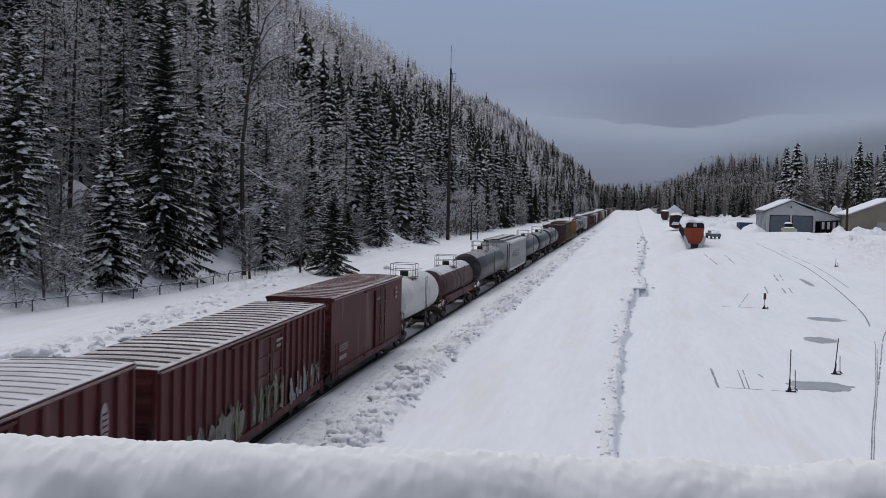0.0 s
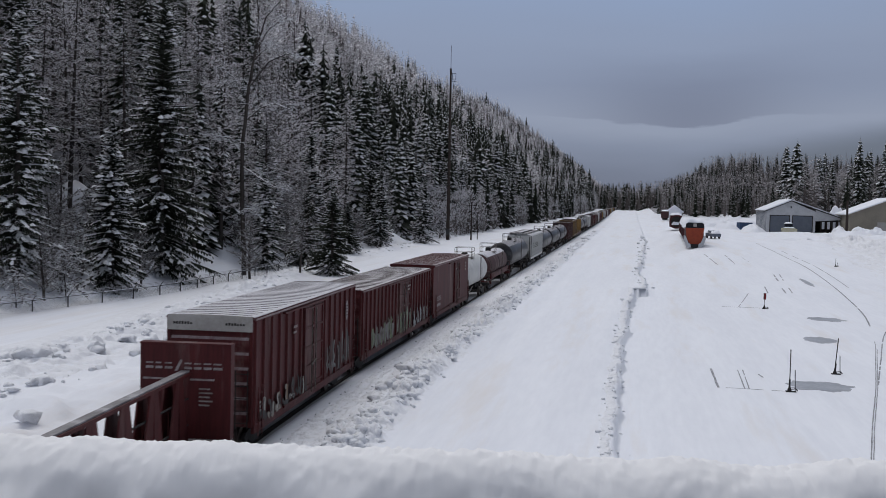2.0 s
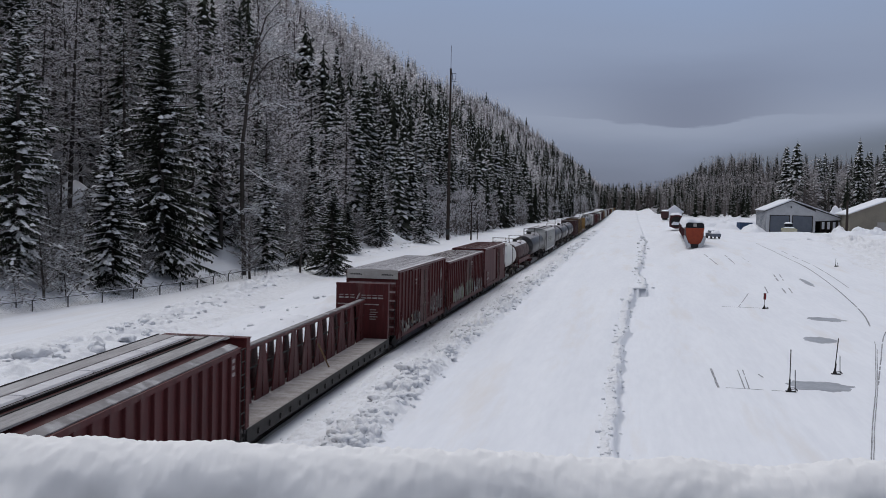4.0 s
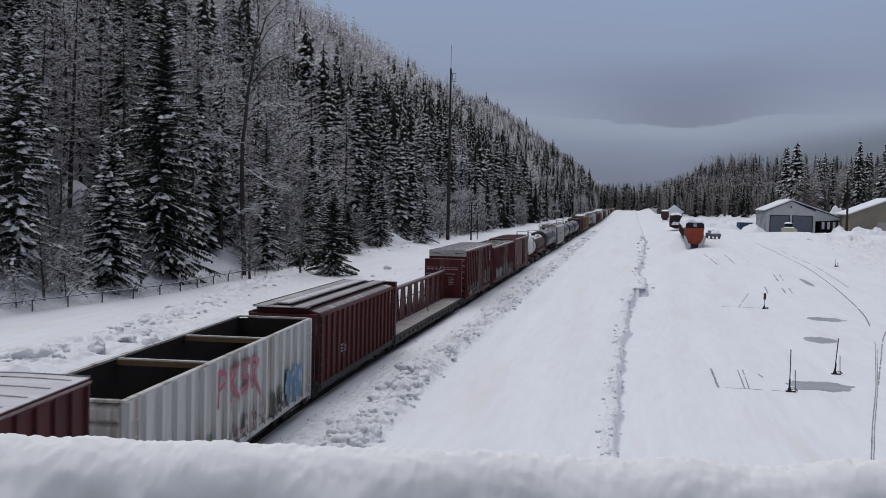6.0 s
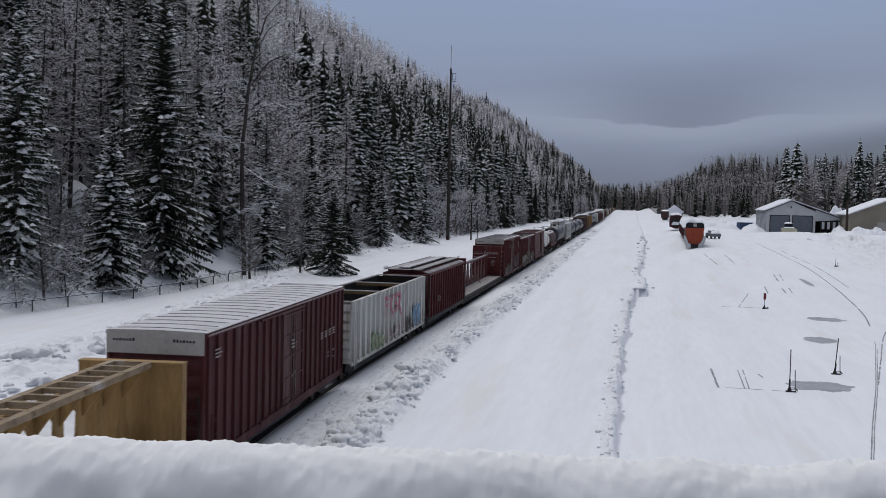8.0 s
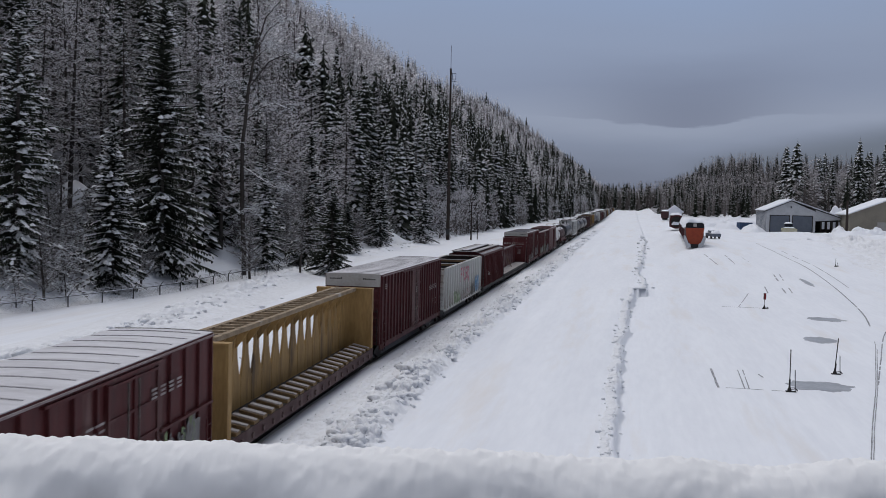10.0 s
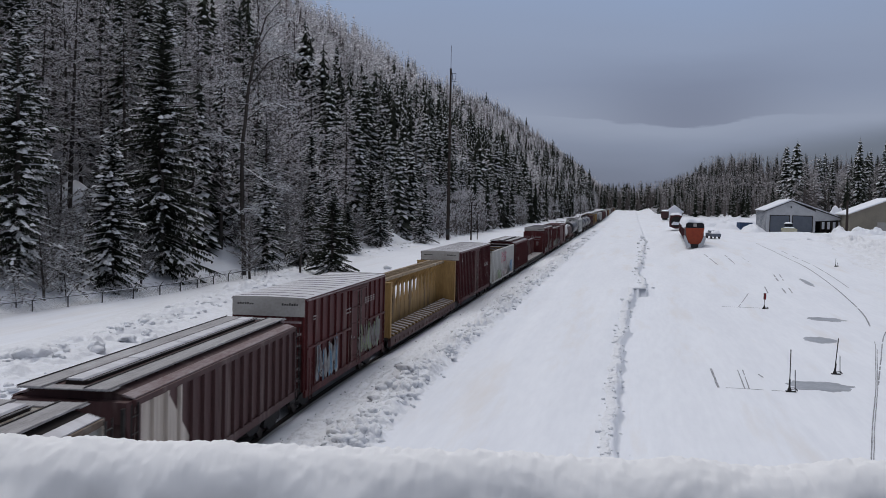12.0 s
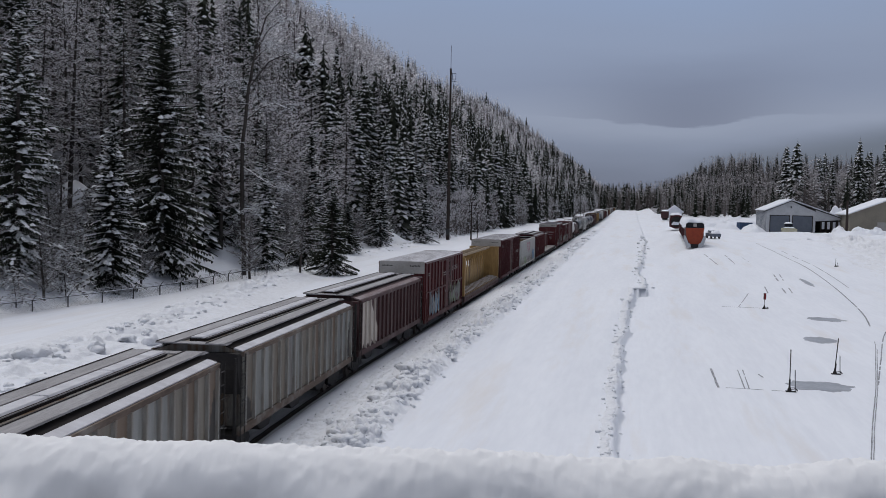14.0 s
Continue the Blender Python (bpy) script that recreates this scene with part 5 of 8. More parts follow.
def frosted_crown(height, radius, seed, limbs=46, leafy=7, up=0.35, base=0.22, wood=0.02, droop=0.25):
    """Bare larch or aspen: thin limbs with many fine twigs, rimed with snow on their upper side."""
    rnd, S = random.Random(seed), Soup()

    def sliver(p, q, w, mi):
        d = q - p
        s = d.cross(Vector((rnd.uniform(-1, 1), rnd.uniform(-1, 1), rnd.uniform(-0.4, 0.4))))
        s = s.normalized() * w if s.length > 1e-4 else Vector((w, 0, 0))
        S.poly((p - s, p + s, q), mi)
    for k in range(limbs):
        t = base + (1 - base) * (k + rnd.random()) / limbs
        L = radius * (1.05 - 0.75 * ((t - base) / (1 - base)) ** 1.3) * rnd.uniform(0.55, 1.15)
        az = k * 2.4 + rnd.uniform(-0.5, 0.5)
        out = Vector((math.cos(az), math.sin(az), 0))
        p = UP * (t * height * 0.98)
        el = up + rnd.uniform(-0.25, 0.3)
        prev = p
        for j in range(3):
            s = (j + 1) / 3
            q = p + out * (L * s) + UP * (L * (el * s - droop * s * s)) + Vector((rnd.uniform(-1, 1), rnd.uniform(-1, 1), rnd.uniform(-1, 1))) * 0.06 * L
            sliver(prev, q + (q - prev) * 0.15, wood * (1.9 - 0.5 * j), 0)
            sliver(prev + UP * 0.04, q + UP * 0.04, wood * 1.7, 1)
            for m in range(leafy):
                b = prev.lerp(q, rnd.random())
                d = Vector((rnd.uniform(-1, 1), rnd.uniform(-1, 1), rnd.uniform(-0.55, 0.75))) + out * 0.5
                d = d.normalized() * L * rnd.uniform(0.10, 0.30) * (1.2 - 0.3 * j)
                sliver(b, b + d, wood * 1.5, 1 if rnd.random() < 0.58 else 0)
            prev = q
    return S


def bough_spruce(H, R, seed, tiers, per=7, fingers=1, snow=0.75):
    """A spruce on the slope: whorls of drooping fans, a pad of snow on the outer half of most of them."""
    rnd, S = random.Random(seed), Soup()
    for k in range(4):
        a0, a1 = 1.571 * k + seed, 1.571 * (k + 1) + seed
        S.poly((Vector((math.cos(a0), math.sin(a0), 0)) * R * 0.5 + UP * H * 0.06, Vector((math.cos(a1), math.sin(a1), 0)) * R * 0.5 + UP * H * 0.06, UP * H * 0.95), 0)
    for k in range(tiers):
        t = 0.04 + 0.93 * (k / tiers) ** 0.93
        env = R * (1 - t) ** 0.80 + 0.16
        n = per if t < 0.75 else max(4, per - 2)
        ph = rnd.uniform(0, 6.283)
        gap = H * 0.93 / tiers
        for i in range(n):
            a = ph + 6.283 * (i + rnd.uniform(-0.3, 0.3)) / n
            o = Vector((math.cos(a), math.sin(a), 0))
            side = Vector((-o.y, o.x, 0))
            lump = noise.noise((1.5 * o.x + seed * 3, 1.5 * o.y, t * H * 0.35))
            L = env * rnd.uniform(0.72, 1.12) * (1 + 0.40 * lump)
            z = t * H + gap * rnd.uniform(-0.35, 0.35)
            fall = (0.42 - 0.30 * t) * rnd.uniform(0.7, 1.3)
            load = snow * (0.45 + 0.9 * smooth01(-0.3, 0.35, noise.noise((2.2 * o.x + seed, 2.2 * o.y, t * H * 0.5 + 5))))
            sprays = [(0.0, 1.0)] if not fingers else [(0.0, 1.0), (-0.55, 0.72), (0.55, 0.72)]
            for turn, share in sprays:
                d = (o * math.cos(turn) + side * math.sin(turn))
                sd = Vector((-d.y, d.x, 0))
                ln = L * share
                w = ln * rnd.uniform(0.20, 0.32) * (1.5 if not fingers else 1.0) + 0.08
                root = UP * (z + gap * 0.45)
                tip = d * ln + UP * (z - fall * ln)
                mid = d * (ln * 0.66) + UP * (z - fall * ln * 0.42 + 0.02)
                drop = UP * (0.12 + 0.22 * w)
                S.poly((root, mid - sd * w - drop, tip), 0)
                S.poly((root, tip, mid + sd * w - drop), 0)
                if rnd.random() < load:
                    f = rnd.uniform(0.35, 0.62)
                    a0 = root.lerp(tip, f) + UP * (0.10 + 0.05 * ln)
                    a1 = tip * rnd.uniform(0.93, 1.02) + UP * 0.07
                    a1.z = tip.z + 0.05
                    c = a0.lerp(a1, 0.6) + UP * (0.10 + 0.03 * ln)
                    ww = sd * (w * rnd.uniform(0.45, 0.85))
                    S.poly((a0, c - ww - UP * 0.10, a1, c), 1)
                    S.poly((a0, c, a1, c + ww - UP * 0.10), 1)
    S.poly((Vector((-0.10, 0, H * 0.9)), Vector((0.10, 0, H * 0.9)), UP * (H + 0.4)), 0)
    S.poly((Vector((0, -0.10, H * 0.9)), Vector((0, 0.10, H * 0.9)), UP * (H + 0.4)), 1)
    return S


def crown_object(name, S, mats):
    return mesh_from(name, S.v, S.f, mats, S.m)


def tree_kind(name, crown_me, trunk_bm, label, category):
    t = empty(name)
    part("trunk", trunk_bm, BARK, t)
    c = new("crown", crown_me)
    c.parent = t
    return tagged(t, label, category)


SPRUCE, FROSTED = [], []
for k, (H, R, gp, per) in enumerate(((18, 3.5, 0.52, 11), (14.5, 3.3, 0.46, 11), (25, 4.4, 0.62, 11), (21, 3.4, 0.60, 10), (9.5, 3.0, 0.36, 12))):
    S = fir_crown(H, R, 20 + k, gp, per, bare=(0.08, 0.03, 0.03, 0.05, 0.02)[k], snow=(0.85, 0.95, 0.7, 0.55, 0.4)[k])
    SPRUCE.append((H, tree_kind("spruce_tree", crown_object("crown", S, [NEEDLE, TREESNOW, TWIG]), trunk_mesh(H, 0.16 + H * 0.007, random.Random(k), 0.15), "dark green spruce with snow lying on its boughs", "tree")))
for k, (H, R, lm, lf, upw) in enumerate(((22, 3.4, 95, 16, 0.0), (17, 3.2, 80, 16, 0.05), (14, 3.8, 50, 18, 0.6), (25, 5.2, 48, 20, 0.55), (7, 2.4, 44, 14, 0.8))):
    S = frosted_crown(H, R, 50 + k, lm, lf, upw, 0.12 if H < 10 else 0.2, 0.028)
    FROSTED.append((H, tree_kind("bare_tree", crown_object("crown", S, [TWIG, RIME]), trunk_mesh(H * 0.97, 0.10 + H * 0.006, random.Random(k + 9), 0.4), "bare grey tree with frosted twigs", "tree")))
CROWD_S, CROWD_F = [], []
for k, (H, R) in enumerate(((17, 3.1), (14, 2.9), (22, 3.7), (20, 3.1))):
    S = bough_spruce(H, R, 120 + k, int(H * 1.35), 9, 1, (0.85, 0.6, 0.75, 0.55)[k])
    CROWD_S.append((H, tree_kind("spruce_tree", crown_object("crown", S, [NEEDLE, TREESNOW]), trunk_mesh(H, 0.16 + H * 0.007, random.Random(k + 40), 0.15), "dark spruce flecked with snow on the slope", "tree")))
for k, (H, R, upw) in enumerate(((21, 3.2, 0.0), (17, 3.1, 0.05), (13, 3.6, 0.6), (23, 4.6, 0.5))):
    S = frosted_crown(H, R, 150 + k, 66, 12, upw, 0.15, 0.036)
    CROWD_F.append((H, tree_kind("bare_tree", crown_object("crown", S, [TWIG, LARCH]), trunk_mesh(H * 0.97, 0.10 + H * 0.006, random.Random(k + 49), 0.4), "bare larch with rimed twigs on the slope", "tree")))
FIRST = set()


def plant(kinds, k, x, y, height, turn, group):
    H, proto = kinds[k]
    sc = height / H
    m = Matrix.Translation((x, y, land(x, y) - 0.1)) @ Matrix.Rotation(turn, 4, "Z")
    if proto.name not in FIRST:
        FIRST.add(proto.name)
        ob = proto
        ob.matrix_basis = m @ Matrix.Scale(sc, 4)
    else:
        old = proto.scale.copy()
        proto.scale = (sc, sc, sc)
        ob = copy_thing(proto, m)
        proto.scale = old
    return tagged(ob, group=group)


# trees that stand out one by one: kind, x, y, height
NEAR = [("s", 0, -43.0, 70.5, 19), ("s", 1, -40.6, 80, 13.6), ("s", 2, -41.8, 92, 27), ("s", 4, -30.3, 108, 8.8), ("s", 0, -38.6, 165, 13.5), ("s", 1, -36.0, 187, 11.5), ("s", 3, -41.0, 168, 17),
        ("b", 3, -49.0, 108, 27), ("b", 2, -32.5, 104, 9), ("b", 4, -35.5, 98, 6), ("b", 0, -47.0, 96, 24), ("b", 0, -49.0, 76, 27), ("s", 2, -52.0, 84, 28), ("b", 4, -39.8, 84, 5), ("b", 4, -40.5, 70, 5.5),
        ("s", 1, -44.5, 128, 15), ("s", 0, -41.5, 137, 16), ("b", 1, -42.0, 122, 17), ("s", 3, -43.5, 150, 19), ("b", 0, -47.0, 112, 22), ("s", 4, -37.5, 141, 7), ("b", 2, -39.5, 128, 11), ("s", 4, -36.2, 118, 8.5), ("s", 1, -39.5, 113, 12), ("b", 4, -46, 75, 6), ("b", 4, -45.5, 80, 6.5), ("b", 4, -47.5, 84, 7), ("b", 4, -44.8, 87, 5.5), ("b", 4, -47, 71, 7)]
for i, (kind, k, x, y, h) in enumerate(NEAR):
    plant(SPRUCE if kind == "s" else FROSTED, k, x, y, h, 1.7 * i, "trees along the fence")


def old_tree(x, y):
    """A tall crooked broadleaf with long arching limbs, snow along each limb."""
    rnd, t = random.Random(8), empty("bare_tree")
    S, bm = Soup(), bmesh.new()

    def tube(pts, r0, r1, mi=0):
        n, rings = 6, []
        for k, p in enumerate(pts):
            d = (pts[min(k + 1, len(pts) - 1)] - pts[max(k - 1, 0)]).normalized()
            a = d.cross(Vector((0.3, 1, 0.1))).normalized()
            b = d.cross(a)
            r = r0 + (r1 - r0) * k / (len(pts) - 1)
            rings.append([p + (a * math.cos(6.283 * i / n) + b * math.sin(6.283 * i / n)) * r for i in range(n)])
        return rings

    def limb(path, r0, r1, twigs=26):
        pts = []
        path = [(a, b, c * 1.28) for a, b, c in path]
        for a, b in zip(path, path[1:]):
            for k in range(5):
                pts.append(Vector(a).lerp(Vector(b), k / 5) + Vector((rnd.uniform(-1, 1), rnd.uniform(-1, 1), rnd.uniform(-1, 1))) * 0.05)
        pts.append(Vector(path[-1]))
        rings = tube(pts, r0, r1)
        for a, b in zip(rings, rings[1:]):
            for i in range(6):
                S.poly((a[i], a[(i + 1) % 6], b[(i + 1) % 6], b[i]), 0)
        for k, (p, q) in enumerate(zip(pts, pts[1:])):
            r = r0 + (r1 - r0) * k / len(pts)
            flat = 1 - abs((q - p).normalized().z) ** 2
            if flat > 0.25:
                sd = (q - p).cross(UP).normalized() * (r * 0.8 + 0.01)
                up = UP * (r * 0.75 + 0.03)
                S.poly((p - sd + up * 0.5, q - sd + up * 0.5, q + up * 1.4, p + up * 1.4), 1)
                S.poly((p + up * 1.4, q + up * 1.4, q + sd + up * 0.5, p + sd + up * 0.5), 1)
        for k in range(twigs):
            j = rnd.randrange(len(pts) // 4, len(pts))
            p = pts[j]
            d = (Vector((rnd.uniform(-1, 1), rnd.uniform(-1, 1), rnd.uniform(-0.5, 0.7)))).normalized()
            prev, ln = p, rnd.uniform(0.7, 2.4)
            for m in range(4):
                q = prev + d * (ln / 4)
                d = (d + Vector((rnd.uniform(-1, 1), rnd.uniform(-1, 1), rnd.uniform(-0.7, 0.4))) * 0.35).normalized()
                S.poly((prev - UP * 0.022, q - UP * 0.018, q + UP * 0.008, prev + UP * 0.01), 0)
                S.poly((prev + UP * 0.012, q + UP * 0.010, q + UP * 0.045, prev + UP * 0.05), 1)
                for w in range(2):
                    e = prev.lerp(q, rnd.random())
                    S.poly((e - UP * 0.018, e + UP * 0.022, e + Vector((rnd.uniform(-1, 1), rnd.uniform(-1, 1), rnd.uniform(-0.7, 0.4))) * ln * 0.25), 1)
                prev = q
    trunk = [(0.1, 0, -0.6), (-0.2, 0, 5.5), (-0.35, 0, 10.0), (0.15, 0, 14.2), (0.9, 0, 17.5)]
    S.v, S.f, S.m = [], [], []
    limb(trunk, 0.27, 0.13, 0)
    stem = S
    S = Soup()
    limb([(0.9, 0, 17.5), (2.0, 0.4, 19.2), (3.7, 0.2, 20.1), (4.6, 0, 20.0)], 0.11, 0.03)
    limb([(0.9, 0, 17.5), (2.2, -0.5, 20.2), (3.4, -0.3, 21.3), (4.7, 0, 23.2)], 0.10, 0.02)
    limb([(0.9, 0, 17.5), (1.1, 0.3, 20.5), (0.6, 0.3, 23.5)], 0.08, 0.02)
    limb([(0.3, 0, 14.8), (2.2, 0.5, 16.8), (3.9, 0.4, 17.4), (5.9, 0, 17.1), (7.2, 0, 16.2)], 0.10, 0.02, 34)
    limb([(0.7, 0, 16.8), (2.2, -0.5, 17.8), (3.6, -0.8, 18.0)], 0.07, 0.02)
    limb([(-0.1, 0, 13.9), (-1.2, 0.4, 15.3), (-2.9, 0.3, 16.5)], 0.08, 0.02)
    limb([(0.1, 0, 12.2), (1.4, 0.3, 13.2), (3.0, 0.2, 13.5), (4.8, 0, 13.0)], 0.09, 0.02, 34)
    limb([(-0.3, 0, 8.6), (1.2, -0.6, 7.9), (3.2, -0.5, 7.0), (4.6, -0.4, 6.8)], 0.08, 0.02, 34)
    limb([(-0.3, 0, 9.6), (-1.6, -0.4, 10.8), (-3.4, -0.4, 11.0)], 0.07, 0.02)
    limb([(-0.2, 0, 5.2), (1.0, -0.7, 5.2), (2.6, -0.9, 4.2)], 0.06, 0.02)
    tk = new("trunk", crown_object("trunk", stem, [BARK, TREESNOW]))
    tk.parent = t
    cr = new("crown", crown_object("crown", S, [BARK, TREESNOW]))
    cr.parent = t
    t.location = (x, y, land(x, y))
    tagged(t, "tall bare crooked tree with snow along its limbs", "tree", "trees along the fence")


old_tree(-38.4, 104.0)
rnd = random.Random(77)
taken = [(x, y) for _, _, x, y, _ in NEAR]


def free(x, y, d):
    for a, b in taken:
        if (a - x) ** 2 + (b - y) ** 2 < d * d:
            return False
    taken.append((x, y))
    return True


count = 0
while count < 250:
    y = rnd.uniform(56, 330) if count < 170 else rnd.uniform(54, 150)
    x = hill_foot(y) - 2.5 - 36 * rnd.random() ** (1.2 if y < 110 else 1.8)
    if x < -0.70 * y - 8 or (y < 100 and x > hill_foot(y) - 10) or not free(x, y, 3.0):
        continue
    if rnd.random() < ((0.25 if y < 175 else 0.9) if x > hill_foot(y) - 13 else 0.34 if y < 84 else 0.12):
        k = rnd.choice((0, 1, 2, 3, 3))
        plant(CROWD_S if y > 96 else SPRUCE, k, x, y, rnd.uniform(13, 25) * (1 if x < hill_foot(y) - 9 else 0.8), rnd.uniform(0, 6.28), "trees of the slope")
    else:
        k = rnd.choice((0, 0, 1, 2, 3))
        plant(CROWD_F, k, x, y, rnd.uniform(14, 24), rnd.uniform(0, 6.28), "trees of the slope")
    count += 1


# the darker fringe of spruces along the foot of the slope
for k in range(120):
    y = rnd.uniform(172, 430)
    x = hill_foot(y) - 0.5 - 13 * rnd.random()
    if free(x, y, 2.0):
        plant(CROWD_S, rnd.randrange(4), x, y, rnd.uniform(12, 17) if x > hill_foot(y) - 4 else rnd.uniform(15, 26), rnd.uniform(0, 6.28), "trees of the slope")


BUSH = []
for k, (H, R) in enumerate(((9, 3.4), (6, 3.0), (13, 3.6))):
    S = frosted_crown(H, R, 80 + k, 46, 16, 0.75, 0.08, 0.035)
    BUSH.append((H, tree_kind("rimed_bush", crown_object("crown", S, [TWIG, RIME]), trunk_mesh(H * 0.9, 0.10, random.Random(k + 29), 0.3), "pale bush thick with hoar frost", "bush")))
for k in range(95):
    y = 118 + 520 * rnd.random() ** 1.2 if k > 40 else rnd.uniform(58, 118)
    x = hill_foot(y) + 3.5 - 13 * rnd.random() - (2 if y < 200 else 0) if k > 40 else hill_foot(y) - 3 - 9 * rnd.random()
    if not free(x, y, 1.8):
        continue
    tall, turn = rnd.uniform(2.5, 5.5) if k <= 40 else rnd.uniform(3, 6) if k % 3 < 2 else rnd.uniform(7, 11), rnd.uniform(0, 6.28)
    if y > 88:
        plant(BUSH, k % 3, x, y, tall, turn, "frosted bushes at the forest edge")


# low undergrowth bowed down by snow just behind the fence
UNDER = []
for k, (H, R) in enumerate(((3.2, 2.4), (2.4, 2.2), (4.2, 2.8))):
    S = frosted_crown(H, R, 280 + k, 34, 11, 0.75, 0.06, 0.035, 0.95)
    UNDER.append((H, tree_kind("snowy_shrub", crown_object("crown", S, [TWIG, TREESNOW]), trunk_mesh(H * 0.7, 0.06, random.Random(k + 69), 0.3), "low shrub bowed down under clinging snow", "shrub")))
hosts = [(x, y) for kind, _, x, y, _ in NEAR if y < 150]
for k in range(110):
    hx_, hy_ = hosts[k % len(hosts)]
    y, x = hy_ + rnd.gauss(0, 2.4), hx_ + rnd.uniform(-3.5, 2.0)
    if x < -40.2 and free(x, y, 0.7):
        plant(UNDER, k % 3, x, y, rnd.uniform(1.4, 4.2), rnd.uniform(0, 6.28), "snowy undergrowth along the fence")


def forest(name, spots, variants, mats, label):
    """One mesh of many far trees: each spot is x, y, height, variant."""
    V, F, M, base = [], [], [], 0
    r2 = np.random.RandomState(3)
    for x, y, h, k in spots:
        H, (v, f, m) = variants[k]
        a, s = r2.uniform(0, 6.28), h / H
        c, sn = math.cos(a) * s, math.sin(a) * s
        w = np.empty_like(v)
        w[:, 0], w[:, 1], w[:, 2] = v[:, 0] * c - v[:, 1] * sn + x, v[:, 0] * sn + v[:, 1] * c + y, v[:, 2] * s + land(x, y) - 0.3
        V.append(w)
        F.append(f + base)
        M.append(m)
        base += len(v)
    V, F, M = np.concatenate(V), np.concatenate(F), np.concatenate(M)
    me = bpy.data.meshes.new(name)
    me.vertices.add(len(V))
    me.vertices.foreach_set("co", V.ravel())
    me.loops.add(F.size)
    me.loops.foreach_set("vertex_index", F.ravel())
    me.polygons.add(len(F))
    me.polygons.foreach_set("loop_start", np.arange(0, F.size, 3, dtype=np.int32))
    me.polygons.foreach_set("material_index", M)
    for mm in mats:
        me.materials.append(mm)
    me.update()
    me.validate()
    return tagged(new(name, me), label, "forest", kind="stuff")


def far_larch(H, R, seed, n=80, pale=0.92, fat=1.15):
    """A far larch: a dark stem, a core coloured as inner shade, in a soft cone of rimed sprays."""
    rnd, S = random.Random(seed), Soup()
    S.poly((Vector((-0.13, 0, -0.5)), Vector((0.13, 0, -0.5)), UP * H * 0.78), 0)
    S.poly((Vector((0, -0.13, -0.5)), Vector((0, 0.13, -0.5)), UP * H * 0.78), 0)
    ph = rnd.uniform(0, 6)
    for k in range(3):
        a0, a1 = ph + 2.094 * k, ph + 2.094 * (k + 1)
        S.poly((Vector((math.cos(a0), math.sin(a0), 0)) * R * 0.36 + UP * H * 0.08, Vector((math.cos(a1), math.sin(a1), 0)) * R * 0.36 + UP * H * 0.08, UP * H * 0.7), 0)
    for k in range(n):
        t = 0.10 + 0.89 * ((k + rnd.random()) / n) ** 0.90
        r = R * (min(1.0, (1.05 - t) * 2.0) ** 0.8) * rnd.uniform(0.5, 1.15)
        a = rnd.uniform(0, 6.283)
        o = Vector((math.cos(a), math.sin(a), 0))
        side = (Vector((-o.y, o.x, 0)) * rnd.uniform(0.4, 1) + UP * rnd.uniform(-0.8, 0.8)).normalized()
        q = UP * (t * H) + o * r + UP * (r * rnd.uniform(-0.1, 0.6))
        p = q.lerp(UP * (t * H), rnd.uniform(0.55, 0.85) if t < 0.7 else 1.0)
        m = p.lerp(q, rnd.uniform(0.4, 0.65))
        w = side * (fat * rnd.uniform(0.10, 0.21) * (0.45 + 0.55 * r / R) * (R / 2.2))
        # fewer pale sprays low down: shade at the base put into the colour
        S.poly((p, m - w, q, m + w), 1 if rnd.random() < pale + 0.15 - 0.45 * (1 - t) else 0)
    S.poly((UP * H * 0.86 + Vector((-0.12, 0.05, 0)), UP * H * 0.86 + Vector((0.12, -0.05, 0)), UP * H), 1)
    return H, S.arrays()


def rimed_thicket(H, R, seed, n=170):
    """A far hoar-frosted bush: short pale sprays all through a rounded crown."""
    rnd, S = random.Random(seed), Soup()
    for k in range(n):
        a, h = rnd.uniform(0, 6.283), rnd.random() ** 0.8
        rr = R * math.sqrt(max(0.05, 1 - (1.7 * h - 0.7) ** 2)) * rnd.uniform(0.25, 1.0) ** 0.6
        c = Vector((math.cos(a) * rr, math.sin(a) * rr, 0.04 * H + h * H * 0.92))
        d = (Vector((c.x, c.y, 0)) * (0.5 / R) + UP * rnd.uniform(0.1, 0.9) + Vector((rnd.uniform(-1, 1), rnd.uniform(-1, 1), 0)) * 0.6).normalized()
        sd = d.cross(Vector((rnd.uniform(-1, 1), rnd.uniform(-1, 1), 0.2))).normalized() * rnd.uniform(0.07, 0.15)
        ln = rnd.uniform(0.45, 1.0)
        S.poly((c - d * ln * 0.5, c - sd, c + d * ln * 0.6, c + sd), 1 if rnd.random() < 0.45 + 0.4 * h else 0)
    for k in range(3):
        a = rnd.uniform(0, 6.283)
        o = Vector((math.cos(a), math.sin(a), 0))
        S.poly((Vector((-0.08, 0, -0.4)), Vector((0.08, 0, -0.4)), o * R * 0.4 + UP * H * 0.85), 0)
    return H, S.arrays()


def far_spruce(H, R, seed, tiers, snow=0.7):
    return H, bough_spruce(H, R, seed, tiers, 6, 0, snow).arrays()


